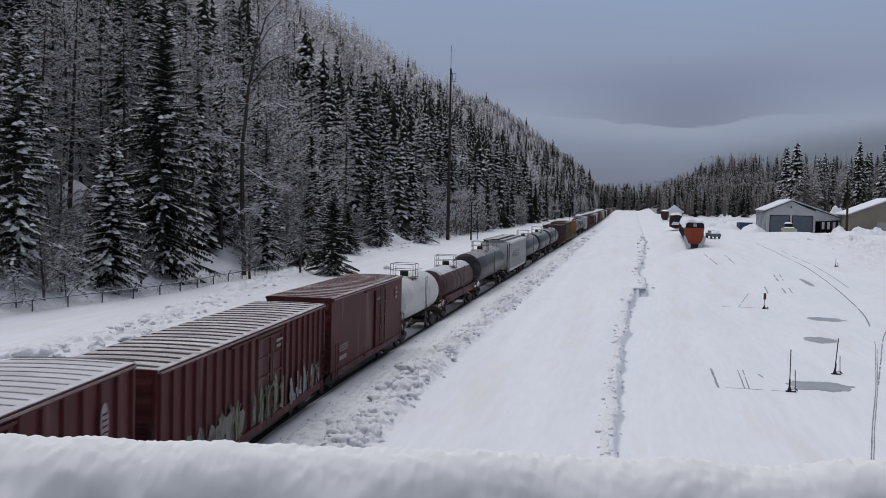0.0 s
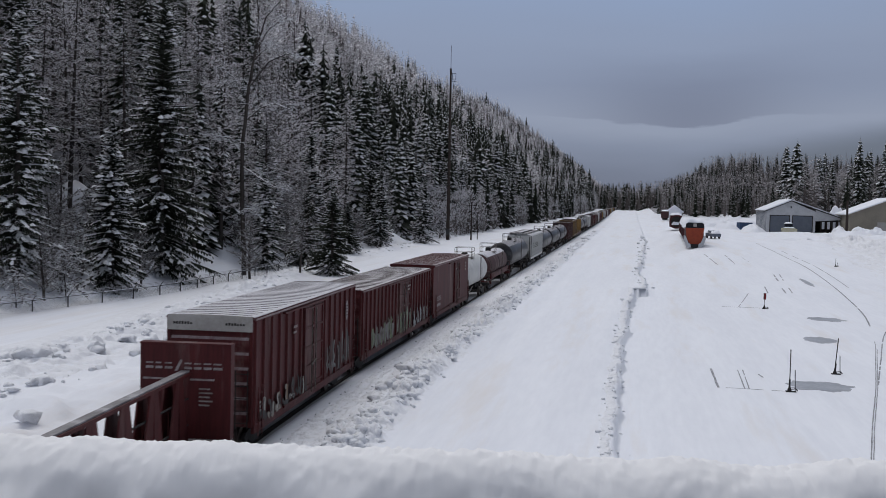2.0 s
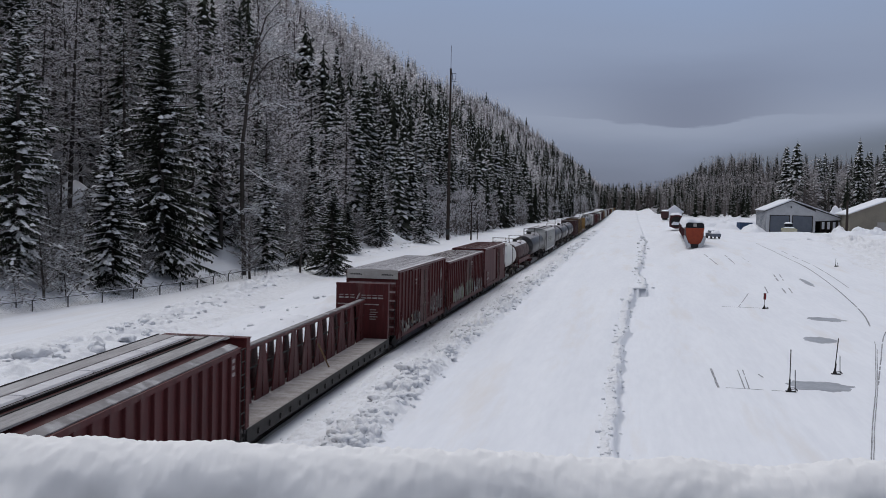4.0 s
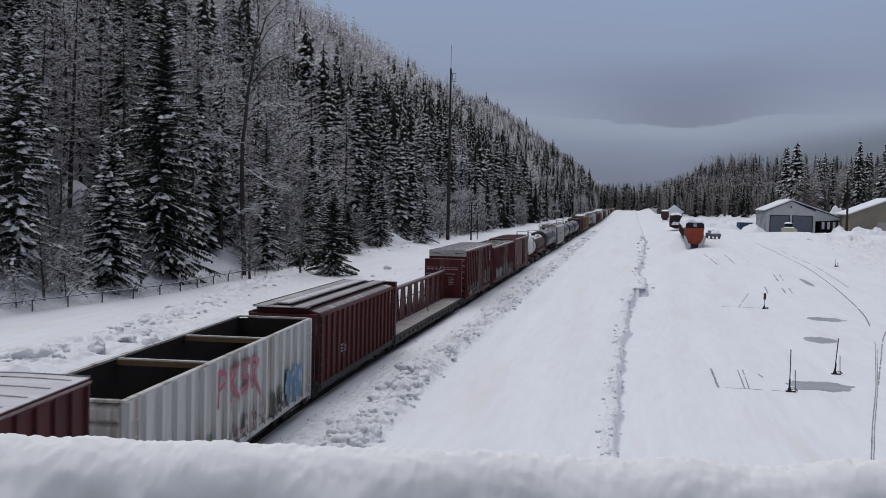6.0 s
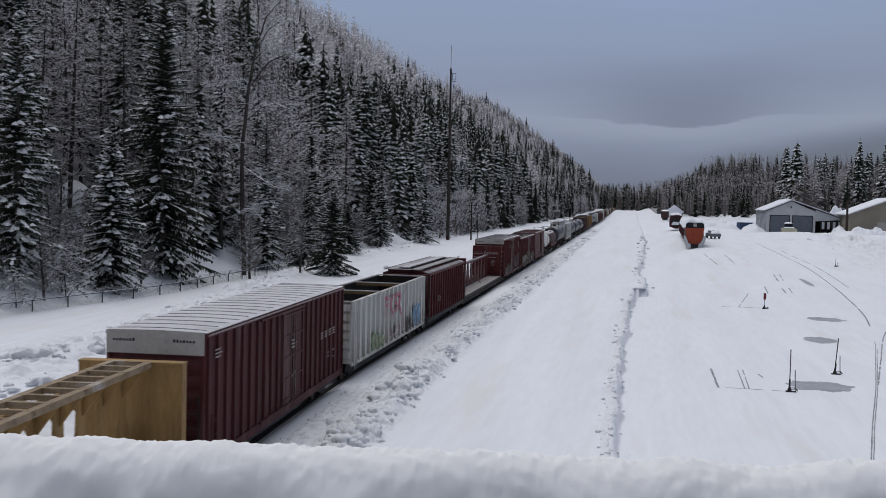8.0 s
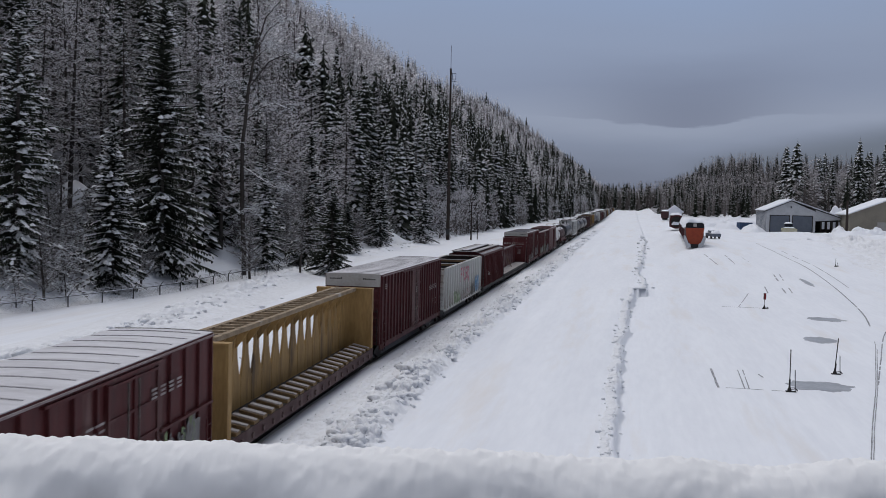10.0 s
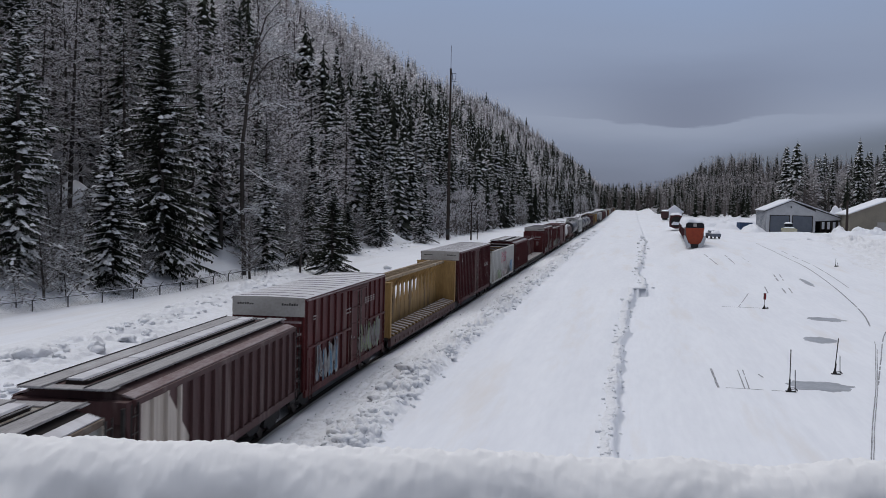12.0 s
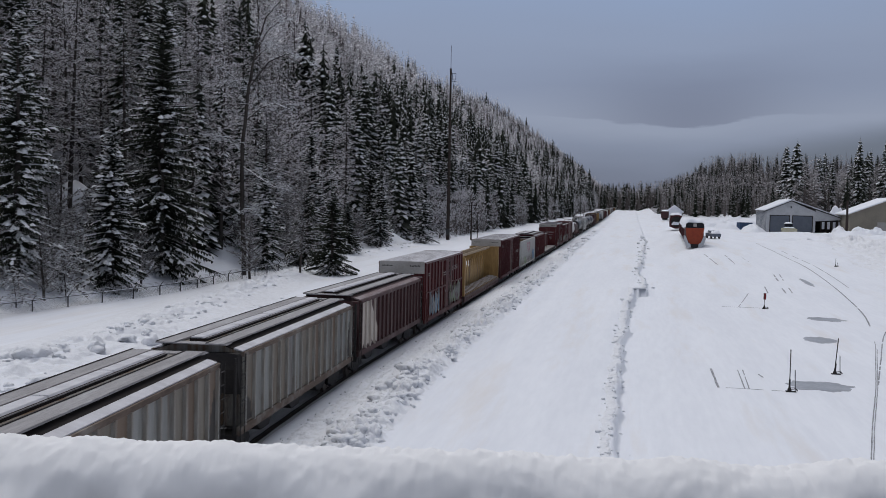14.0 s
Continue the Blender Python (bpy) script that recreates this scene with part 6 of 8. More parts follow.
spr = [far_spruce(18, 2.9, 1, 15), far_spruce(22, 3.2, 2, 17), far_spruce(14, 2.7, 3, 13), far_spruce(25, 3.3, 4, 18, 0.5)]
bushy = [rimed_thicket(9, 2.7, 15), rimed_thicket(7, 2.6, 16), rimed_thicket(11, 2.7, 17, 200), rimed_thicket(13, 2.8, 18, 210)]
lar = [far_larch(20, 2.4, 5), far_larch(17, 2.5, 6), far_larch(23, 2.5, 7, 88), far_larch(14, 2.6, 8, 72)]
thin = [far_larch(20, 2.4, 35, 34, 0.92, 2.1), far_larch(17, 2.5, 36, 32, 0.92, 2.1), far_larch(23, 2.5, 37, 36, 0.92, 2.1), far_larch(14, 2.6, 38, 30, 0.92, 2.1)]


def scatter(count, ys, depth, seed, keep):
    rnd, out = random.Random(seed), []
    while len(out) < count:
        y = ys[0] * (ys[1] / ys[0]) ** rnd.random()
        x = hill_foot(y) - 4 - depth * rnd.random()
        if x > -0.66 * y - 10 and keep(x, y, rnd):
            out.append((x, y, rnd))
    return out


# the slope's forest, thinning in detail with distance
pts = scatter(2500, (110, 620), 300, 11, lambda x, y, r: x < hill_foot(y) - (34 if y < 330 else 4))
pts += scatter(3200, (500, 2600), 330, 12, lambda x, y, r: True)
sp, la, fl = [], [], []
for x, y, r in pts:
    clump = noise.noise((x * 0.02, y * 0.012, 7)) + 0.25 * r.uniform(-1, 1)
    low = smooth01(75, 10, hill_foot(y) - x)
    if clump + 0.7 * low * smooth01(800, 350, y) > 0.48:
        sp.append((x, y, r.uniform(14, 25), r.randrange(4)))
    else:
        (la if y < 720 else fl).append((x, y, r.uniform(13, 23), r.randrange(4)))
forest("slope_spruces", sp, spr, [NEEDLE, TREESNOW], "dark snow-flecked spruces covering the mountainside")
forest("slope_larches", la, lar, [TWIG, LARCH], "frosted grey larches covering the mountainside")
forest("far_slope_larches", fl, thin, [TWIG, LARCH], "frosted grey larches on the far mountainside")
# the frosted fringe that crowds the line further on
sp, la, th = [], [], []
rnd = random.Random(61)
for k in range(900):
    y = 215 * (1050 / 215) ** rnd.random()
    back = rnd.random()
    x = hill_foot(y) + 3.5 - 34 * back ** 1.3
    tall = 1 + 0.3 * smooth01(650, 850, y)
    pick = noise.noise((x * 0.05, y * 0.02, 44)) + rnd.uniform(-0.35, 0.35)
    if x > hill_foot(y) - 4 and pick < 0.12:
        th.append((x, y, rnd.uniform(5, 12) * tall, rnd.randrange(4)))
    elif pick > -0.10:
        sp.append((x, y, (rnd.uniform(10, 18) if x > hill_foot(y) - 5 else rnd.uniform(15, 27)) * tall, rnd.randrange(4)))
    else:
        la.append((x, y, rnd.uniform(13, 23) * tall, rnd.randrange(4)))
forest("edge_spruces", sp, spr, [NEEDLE, TREESNOW], "snow-laden spruces crowding the foot of the slope")
forest("edge_larches", la, lar, [TWIG, LARCH], "frosted larches crowding the foot of the slope")
forest("edge_thickets", th, bushy, [TWIG, FROST], "hoar-frosted bushes and young trees beside the line")
# woods across the far end and the right side of the yard; mostly greyish larches, their colour standing in for distance
# haze
rnd = random.Random(21)
sp, la = [], []
for k in range(2100):
    y = rnd.uniform(640, 1300) if k % 4 else rnd.uniform(640, 760)
    x = rnd.uniform(-36, 0.29 * y) if k % 3 else rnd.uniform(-36, 140)
    if x < 26 and y < 900:
        continue
    (sp if rnd.random() < 0.16 else la).append((x, y, rnd.uniform(16, 25), rnd.randrange(4)))
for k in range(620):
    y = rnd.uniform(430, 640)
    x = rnd.uniform(0.115 * y + 8, 0.42 * y)
    (sp if rnd.random() < (0.25 if x > 0.14 * y else 0.12) else la).append((x, y, rnd.uniform(18, 27) if x > 0.15 * y else rnd.uniform(13, 19), rnd.randrange(4)))
for k in range(40):
    y = rnd.uniform(440, 600)
    x = (0.140 + 0.16 * (k / 40)) * y + rnd.uniform(-3, 3)
    plant(CROWD_S, rnd.randrange(4), x, y, rnd.uniform(25, 36), rnd.uniform(0, 6.28), "tall spruces behind the sheds")
for k in range(900):
    y = rnd.uniform(560, 700)
    x = rnd.uniform(16, 0.4 * y)
    (la if k % 3 else sp).append((x, y, rnd.uniform(10, 20), rnd.choice((1, 2, 3))))
for k in range(300):
    y = rnd.uniform(880, 1080)
    (sp if k % 2 else la).append((rnd.uniform(-34, 70), y, rnd.uniform(14, 25), rnd.randrange(4)))
forest("yard_spruces", sp, spr, [NEEDLE, MOUNTSNOW], "dark spruce wood behind the railway yard")
forest("yard_larches", [q for q in la if q[1] < 640], lar, [TWIG, DULLRIME], "frosted larches behind the railway yard")
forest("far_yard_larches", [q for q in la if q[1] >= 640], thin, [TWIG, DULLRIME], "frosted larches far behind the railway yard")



# ---- track ----
RAILM = mat("rail_steel", (0.10, 0.085, 0.075), (0.05, 0.04, 0.035), 0.5, metal=0.5, scale=2)


def rail_line(path, name, label, width=0.07, height=0.16, material=None):
    """A rail swept along (x, y, z) points of its head."""
    S = Soup()
    sect = ((-0.5, -1), (-0.5, 0), (0.5, 0), (0.5, -1))
    rings = []
    for i, p in enumerate(path):
        a, b = Vector(path[max(0, i - 1)]), Vector(path[min(len(path) - 1, i + 1)])
        d = (b - a).normalized()
        s = Vector((d.y, -d.x, 0)).normalized()
        rings.append([Vector(p) + s * (u * width) + UP * (w * height) for u, w in sect])
    for r0, r1 in zip(rings, rings[1:]):
        for k in range(3):
            S.poly((r0[k], r1[k], r1[k + 1], r0[k + 1]), 0)
    S.poly(rings[0], 0)
    S.poly(rings[-1][::-1], 0)
    ob = new(name, mesh_from(name, S.v, S.f, [material or RAILM]))
    return tagged(ob, label, "rail", kind="structure")


for s in (-0.75, 0.75):
    ys = [-60 + 3 * k for k in range(60)] + [120 + 20 * k for k in range(70)]
    rail_line([(track_x(y) + s, y, rail_z(y)) for y in ys], "main_rail", "worn steel rail of the main line")

def snowed_track():
    """The bed between and beside the rails: grimy packed snow with the train's shade in its grey, and a dark strip
    along each rail.
    """
    prof = [(-1.34, 0.03, 0), (-1.06, 0.0, 0), (-0.90, -0.03, 0), (-0.86, -0.13, 1), (-0.60, -0.13, 1), (-0.56, -0.07, 0), (-0.2, -0.04, 0), (0.2, -0.04, 0), (0.56, -0.07, 0), (0.60, -0.13, 1), (0.86, -0.13, 1), (0.90, -0.03, 0), (1.06, 0.0, 0), (1.34, 0.03, 0)]
    ys, y = [], -60.0
    while y < 1500:
        ys.append(y)
        y += 0.5 if 20 < y < 120 else 2.5 if y < 300 else 15
    g = []
    for y in ys:
        for u, z, _ in prof:
            wob = 0.05 * noise.noise((u * 3, y * 0.8, 2)) + 0.03 * noise.noise((u * 5, y * 2.7, 6))
            g.append((track_x(y) + u + (wob if 0.8 < abs(u) < 1.0 else 0), y, rail_z(y) + z + (0.5 * wob if abs(z) < 0.1 else 0)))
    w = len(prof)
    f, idx = [], []
    for j in range(len(ys) - 1):
        for i in range(w - 1):
            f.append((j * w + i, j * w + i + 1, (j + 1) * w + i + 1, (j + 1) * w + i))
            idx.append(1 if prof[i][2] or prof[i + 1][2] else 0)
    tagged(new("track_bed", mesh_from("track_bed", g, f, [TRACKSNOW, BED], idx)), "grimy packed snow between the main line's rails, train shade in its colour", "track", kind="structure")


snowed_track()


def bend(points, n=60):
    """A smooth line through plan points."""
    pts, out = [Vector((*p, 0)) for p in points], []
    for i in range(len(pts) - 1):
        p0, p1, p2, p3 = pts[max(0, i - 1)], pts[i], pts[i + 1], pts[min(len(pts) - 1, i + 2)]
        for k in range(n):
            t = k / n
            q = 0.5 * ((2 * p1) + (p2 - p0) * t + (2 * p0 - 5 * p1 + 4 * p2 - p3) * t * t + (3 * p1 - p0 - 3 * p2 + p3) * t ** 3)
            out.append((q.x, q.y))
    return out + [points[-1]]


GROOVE = mat("wet_rail_groove", (0.10, 0.10, 0.11), (0.42, 0.42, 0.45), 0.5, scale=1.1)
lead = bend([(8.0, 37.0), (9.9, 45.9), (12.2, 56.2), (14.4, 66.7), (16.3, 76.0), (19.2, 93.4), (20.8, 109.3), (22.2, 130.0), (22.9, 152.0), (22.9, 176.0), (24.4, 224.0)])


def lay(path, a, b, off, name="yard_rail", proud=0.03, width=0.07, broken=True):
    """Rail along part of a path, showing through the snow in stretches."""
    pts = path[int(a * (len(path) - 1)):int(b * (len(path) - 1)) + 1]
    out = []
    for i, (x, y) in enumerate(pts):
        x2, y2 = pts[min(len(pts) - 1, i + 1)]
        x1, y1 = pts[max(0, i - 1)]
        d = Vector((x2 - x1, y2 - y1, 0)).normalized()
        px, py = x + d.y * off, y - d.x * off
        wob = 0.012 * noise.noise((px * 2, py * 0.8, 1))
        show = noise.noise((px * 0.9, py * 0.55, off + 3)) + 0.5 * noise.noise((px * 3, py * 2.3, 2))
        if broken and show < -0.42:
            if len(out) > 1:
                rail_line(out, name, "dark rail just clear of the snow", width, 0.12, GROOVE)
            out = []
        else:
            out.append((px + wob, py, land(px, py) + proud * (0.6 + 0.4 * show)))
    if len(out) > 1:
        rail_line(out, name, "dark rail just clear of the snow", width, 0.12, GROOVE)


lay(lead, 0.0, 0.40, 0.0, width=0.045, broken=False)
lay(lead, 0.0, 0.36, 0.085, width=0.035, broken=False)
lay(lead, 0.46, 0.985, 0.0, width=0.11)
lay(lead, 0.66, 0.92, 1.44, width=0.08)
fork = bend([(12.6, 57.5), (14.7, 66.7), (18.3, 82.0), (22.5, 95.0)])
lay(fork, 0, 1, 0.0, width=0.07)
for (x0, y0), (x1, y1), wd in (((4.53, 60.3), (4.45, 54.1), 0.11), ((5.93, 60.2), (5.70, 54.1), 0.05), ((6.2, 60.3), (5.92, 54.2), 0.05), ((11.7, 111.0), (9.5, 97.5), 0.07),
                               ((11.4, 173.0), (11.6, 149.0), 0.12), ((14.1, 168.0), (13.9, 149.0), 0.12), ((16.2, 165.0), (16.2, 152.0), 0.08), ((17.2, 136.0), (16.6, 127.0), 0.16), ((17.9, 136.0), (17.3, 128.0), 0.12),
                               ((15.9, 118.5), (15.5, 112.5), 0.14), ((16.6, 118.5), (16.2, 113.0), 0.12), ((14.2, 119.0), (13.7, 112.0), 0.12), ((6.9, 59.0), (7.0, 58.0), 0.08)):
    lay(bend([(x0, y0), (x1, y1)], 24), 0, 1, 0, "rail_stub", 0.025, wd)
# throw rods across to the stands
for (x0, x1, y) in ((4.8, 7.7, 53.9), (8.0, 11.6, 97.0)):
    lay(bend([(x0, y + 0.2), (x1, y)], 20), 0, 1, 0, "throw_rod", 0.02, 0.035)

# half-melted patches of grey slush
SLUSH = mat("grey_slush", (0.24, 0.25, 0.275), (0.40, 0.41, 0.44), 0.35, scale=0.8)
for k, (cx, cy, rx, ry) in enumerate(((9.5, 56.0, 1.6, 1.5), (12.75, 75.6, 1.05, 1.7), (15.5, 89.8, 1.4, 1.5), (19.6, 126.0, 0.35, 5.0))):
    n, S = 46, Soup()
    rim = []
    for i in range(n):
        a = 2 * math.pi * i / n
        r = 1 + 0.32 * noise.noise((math.cos(a) * 2.2 + 9 * k, math.sin(a) * 2.2, 2)) + 0.22 * noise.noise((math.cos(a) * 7 + 9 * k, math.sin(a) * 7, 5))
        x, y = cx + rx * r * math.cos(a), cy + ry * r * math.sin(a)
        rim.append(Vector((x, y, land(x, y) + 0.012)))
    mid = [Vector((cx + (p.x - cx) * 0.5, cy + (p.y - cy) * 0.5, land(cx + (p.x - cx) * 0.5, cy + (p.y - cy) * 0.5) + 0.02)) for p in rim]
    c = Vector((cx, cy, land(cx, cy) + 0.02))
    for i in range(n):
        j = (i + 1) % n
        S.poly((rim[i], rim[j], mid[j], mid[i]), 0)
        S.poly((mid[i], mid[j], c), 0)
        S.poly((rim[j], rim[i], rim[i] - UP * 0.06, rim[j] - UP * 0.06), 0)
    tagged(new("slush_patch", mesh_from("slush_patch", S.v, S.f, [SLUSH], smooth=True)), "half-melted patch of grey slush on the snow", "slush", "slush patches")


# ---- clods of ploughed snow ----
def clods(name, spots, label, detail=1):
    V, F, base = [], [], 0
    bm = bmesh.new()
    bmesh.ops.create_icosphere(bm, subdivisions=detail, radius=1)
    v0 = np.array([v.co for v in bm.verts])
    f0 = np.array([[v.index for v in f.verts] for f in bm.faces])
    bm.free()
    r = np.random.RandomState(8)
    shapes = []
    for k in range(6):
        w = v0.copy()
        for i in range(len(w)):
            w[i] *= 1 + 0.75 * noise.noise(Vector(v0[i]) * 1.7 + Vector((7 * k, 0, 0))) + 0.45 * noise.noise(Vector(v0[i]) * 3.6 + Vector((0, 7 * k, 0)))
        shapes.append(w)
    for x, y, s in spots:
        a = r.uniform(0, 6.28)
        w = shapes[r.randint(6)] * s * r.uniform(0.75, 1.25, 3) * np.array((1, 1, 0.7))
        c, sn = math.cos(a), math.sin(a)
        w = np.stack([w[:, 0] * c - w[:, 1] * sn + x, w[:, 0] * sn + w[:, 1] * c + y, w[:, 2] + land(x, y) + s * (0.10 if s < 0.25 else 0.30)], 1)
        V.append(w)
        F.append(f0 + base)
        base += len(w)
    me = mesh_from(name, np.concatenate(V).tolist(), np.concatenate(F).tolist(), [CLOD], None, True)
    return tagged(new(name, me), label, "snow", kind="stuff")


def crust(name, ys, us, line, depth, label, rim=0.9):
    """A strip of churned snow: rounded lumps with creases between, sunk into the ground at its rims."""
    g = []
    for y in ys:
        for u in us:
            x = line(y) + u
            edge = smooth01(us[0], us[0] + rim, u) * (1 - smooth01(us[-1] - rim, us[-1], u)) * smooth01(ys[0], ys[0] + 2, y) * (1 - smooth01(ys[-1] - 8, ys[-1], y))
            core, strip = depth(u)
            patch = 0.55 + 0.9 * noise.noise((x * 0.35, y * 0.22, 51))
            p = Vector((x, y, 0))
            p += Vector((noise.noise(p * 1.1), noise.noise(p * 1.1 + Vector((9, 0, 0))), 0)) * 0.35
            lump = 0.55 * abs(noise.noise(p * 1.5)) + 0.40 * abs(noise.noise(p * 3.3 + Vector((4, 0, 0)))) + 0.22 * abs(noise.noise(p * 7.5)) - 0.22
            fine = 0.9 * abs(noise.noise((u * 5.5, y * 0.30, 3))) + 0.3 * abs(noise.noise((x * 9, y * 5, 7))) - 0.25
            h = core * max(0.0, patch) * lump * 1.45 + strip * fine * 0.22
            g.append((x, y, land(x, y) + 0.03 * edge + edge * h - 0.06 * (1 - edge)))
    w = len(us)
    f = [(j * w + i, j * w + i + 1, (j + 1) * w + i + 1, (j + 1) * w + i) for j in range(len(ys) - 1) for i in range(w - 1)]
    tagged(new(name, mesh_from(name, g, f, [CLOD], smooth=True)), label, "snow", kind="structure")


def steps(y0, y1, a, b):
    out = [y0]
    while out[-1] < y1:
        out.append(out[-1] + a + b * (out[-1] - y0))
    return out


crust("windrow", steps(31.0, 190.0, 0.09, 0.0024), list(np.arange(1.55, 6.2, 0.085)), track_x,
      lambda u: (smooth01(3.3, 4.3, u) * (1 - smooth01(5.0, 5.7, u)), smooth01(1.6, 2.2, u) * (1 - smooth01(5.0, 5.6, u))), "ridge of churned snow ploughed up beside the track")
crust("berm", steps(40.0, 150.0, 0.12, 0.0026), list(np.arange(-5.0, 4.6, 0.13)), berm_x,
      lambda u: (0.62 * smooth01(-2.2, -0.7, u) * (1 - smooth01(0.6, 1.9, u)), 0.05), "ridge of churned snow thrown towards the fence")
crust("cut_bank_crust", steps(32.0, 230.0, 0.09, 0.003), list(np.arange(-0.62, -0.03, 0.05)), edge_x,
      lambda u: (0.38 * smooth01(-0.5, -0.15, u), 0.12), "crumbling rim of the cut snow bank", 0.12)
crust("churned_yard_snow", steps(125.0, 285.0, 0.35, 0.004), list(np.arange(0.0, 30.0, 0.33)), lambda y: 27.0 + 0.10 * (y - 125),
      lambda u: (2.0 * smooth01(2, 6, u), 2.4), "churned and rutted snow before the sheds", 3.0)
rnd = random.Random(31)
spots = []
while len(spots) < 3000:
    y = 33 * (330 / 33) ** (rnd.random() ** 1.2)
    core = rnd.random() < 0.6
    u = rnd.gauss(4.5, 0.42) if core else rnd.uniform(1.8, 5.2)
    x = track_x(y) + u
    heap = noise.noise((x * 0.5, y * 0.28, 11))
    if heap > -0.12 and u > 1.9:
        spots.append((x, y, 0.04 + (0.16 + 0.12 * smooth01(0.0, 0.3, heap)) * rnd.random() ** 2.2 if core else 0.025 + 0.07 * rnd.random() ** 2))
while len(spots) < 3260:
    y = 34 * (200 / 34) ** (rnd.random() ** 1.2)
    u = rnd.gauss(4.75, 0.30)
    if noise.noise((y * 0.16, 2.0, 71)) > 0.02:
        spots.append((track_x(y) + u, y, rnd.uniform(0.12, 0.27)))
clods("windrow_clods", [q for q in spots if q[2] > 0.10], "large broken clods of ploughed snow beside the track", 2)
clods("windrow_crumbs", [q for q in spots if q[2] <= 0.10], "broken clods of ploughed snow beside the track")
spots = []
while len(spots) < 2300:
    y = 36 * (330 / 36) ** (rnd.random() ** 1.1)
    u = -rnd.gauss(8.2, 1.9)
    x = track_x(y) + u if rnd.random() < 0.15 else berm_x(y) + rnd.gauss(0.1, 0.95)
    u = x - track_x(y)
    if u < -2.2 and noise.noise((x * 0.3, y * 0.2, 15)) > 0.0:
        spots.append((x, y, 0.03 + 0.17 * rnd.random() ** 3.5 + (0.14 if rnd.random() < 0.008 else 0)))
for x, y, s in ((-27.4, 46.4, 0.62), (-26.9, 46.1, 0.5), (-27.9, 46.6, 0.45), (-28.3, 45.4, 0.4), (-26.0, 49.8, 0.5), (-25.7, 49.3, 0.38), (-23.3, 45.1, 0.42), (-23.6, 40.8, 0.36), (-23.9, 40.6, 0.3), (-20.5, 34.4, 0.34),
                (-25.9, 53.0, 0.42), (-24.6, 53.0, 0.5), (-24.3, 54.6, 0.4), (-23.8, 49.5, 0.28)):
    spots.append((x, y, s))
clods("bank_clods", [q for q in spots if q[2] > 0.10], "large clods of snow thrown from the track", 2)
clods("bank_crumbs", [q for q in spots if q[2] <= 0.10], "scattered clods of snow thrown from the track")
spots = [(edge_x(y) + rnd.gauss(-0.28, 0.20 + 0.0014 * y), y, 0.02 + (0.06 + 0.0014 * y) * rnd.random() ** 3) for y in [34 * (280 / 34) ** rnd.random() for _ in range(480)]]
clods("edge_clods", spots, "crumbs of snow along the cut bank")



# ---- fence and masts beside the forest ----
GALV = mat("grey_galvanised_steel", (0.085, 0.085, 0.09), (0.05, 0.05, 0.053), 0.5, metal=0.4, scale=3)
WIRESNOW = mat("snow_coated_wire", (0.5, 0.5, 0.52), (0.25, 0.25, 0.26), 0.7, scale=2)
POLEWOOD = mat("dark_pole_wood", (0.055, 0.042, 0.036), (0.035, 0.028, 0.025), 0.85, scale=2, stretch=(1, 1, 0.15))


def fence_x(y):
    return -39.6 + 3.0 * smooth01(62, 84, y)


def build_fence():
    f = tagged(empty("chain_link_fence"), "grey chain-link fence with barbed wire in deep snow", "fence")
    ys = [52.0]
    while ys[-1] < 128:
        ys.append(ys[-1] + 3.6)
    top = 0.75
    bm = bmesh.new()
    bar(bm, (0, 0, -0.3), (0, 0, top + 0.05), 0.045, sides=6)
    bar(bm, (0, 0, top), (0.28, 0, top + 0.36), 0.03, sides=6)
    p = part("post", bm, GALV)
    for y in ys:
        piece("post", p.data, f, (fence_x(y), y, land(fence_x(y), y)))
    bpy.data.objects.remove(p)

    def g(y, h, dx=0.0):
        return (fence_x(y) + dx, y, land(fence_x(y), y) + h)
    for a, b in zip(ys, ys[1:]):
        bm = bmesh.new()
        bar(bm, g(a, top), g(b, top), 0.032)
        part("top_rail", bm, GALV, f)
        bm = bmesh.new()
        bar(bm, g(a, top + 0.045), g(b, top + 0.045), 0.022)
        part("rail_snow", bm, SNOW, f, "thin line of snow on the rail")
        for dx, h in ((0.10, 0.13), (0.19, 0.25), (0.28, 0.36)):
            bm = bmesh.new()
            m = [(u + v) / 2 for u, v in zip(g(a, top + h - 0.05, dx), g(b, top + h - 0.05, dx))]
            bar(bm, g(a, top + h, dx), m, 0.016, sides=3)
            bar(bm, m, g(b, top + h, dx), 0.016, sides=3)
            part("barbed_wire", bm, WIRESNOW, f, "barbed wire coated with snow")
        bm = bmesh.new()
        n = 22 if a < 130 else 8
        for k in range(n):
            t0, t1 = k / n, min(1, (k + 7) / n)
            for s in (0, 1):
                y0, y1 = a + (b - a) * t0, a + (b - a) * t1
                bar(bm, g(y0, top if s else -0.1), g(y1, -0.1 if s else top), 0.0035, sides=3)
        tagged(part("wire_mesh", bm, GALV, f), kind="stuff")


build_fence()


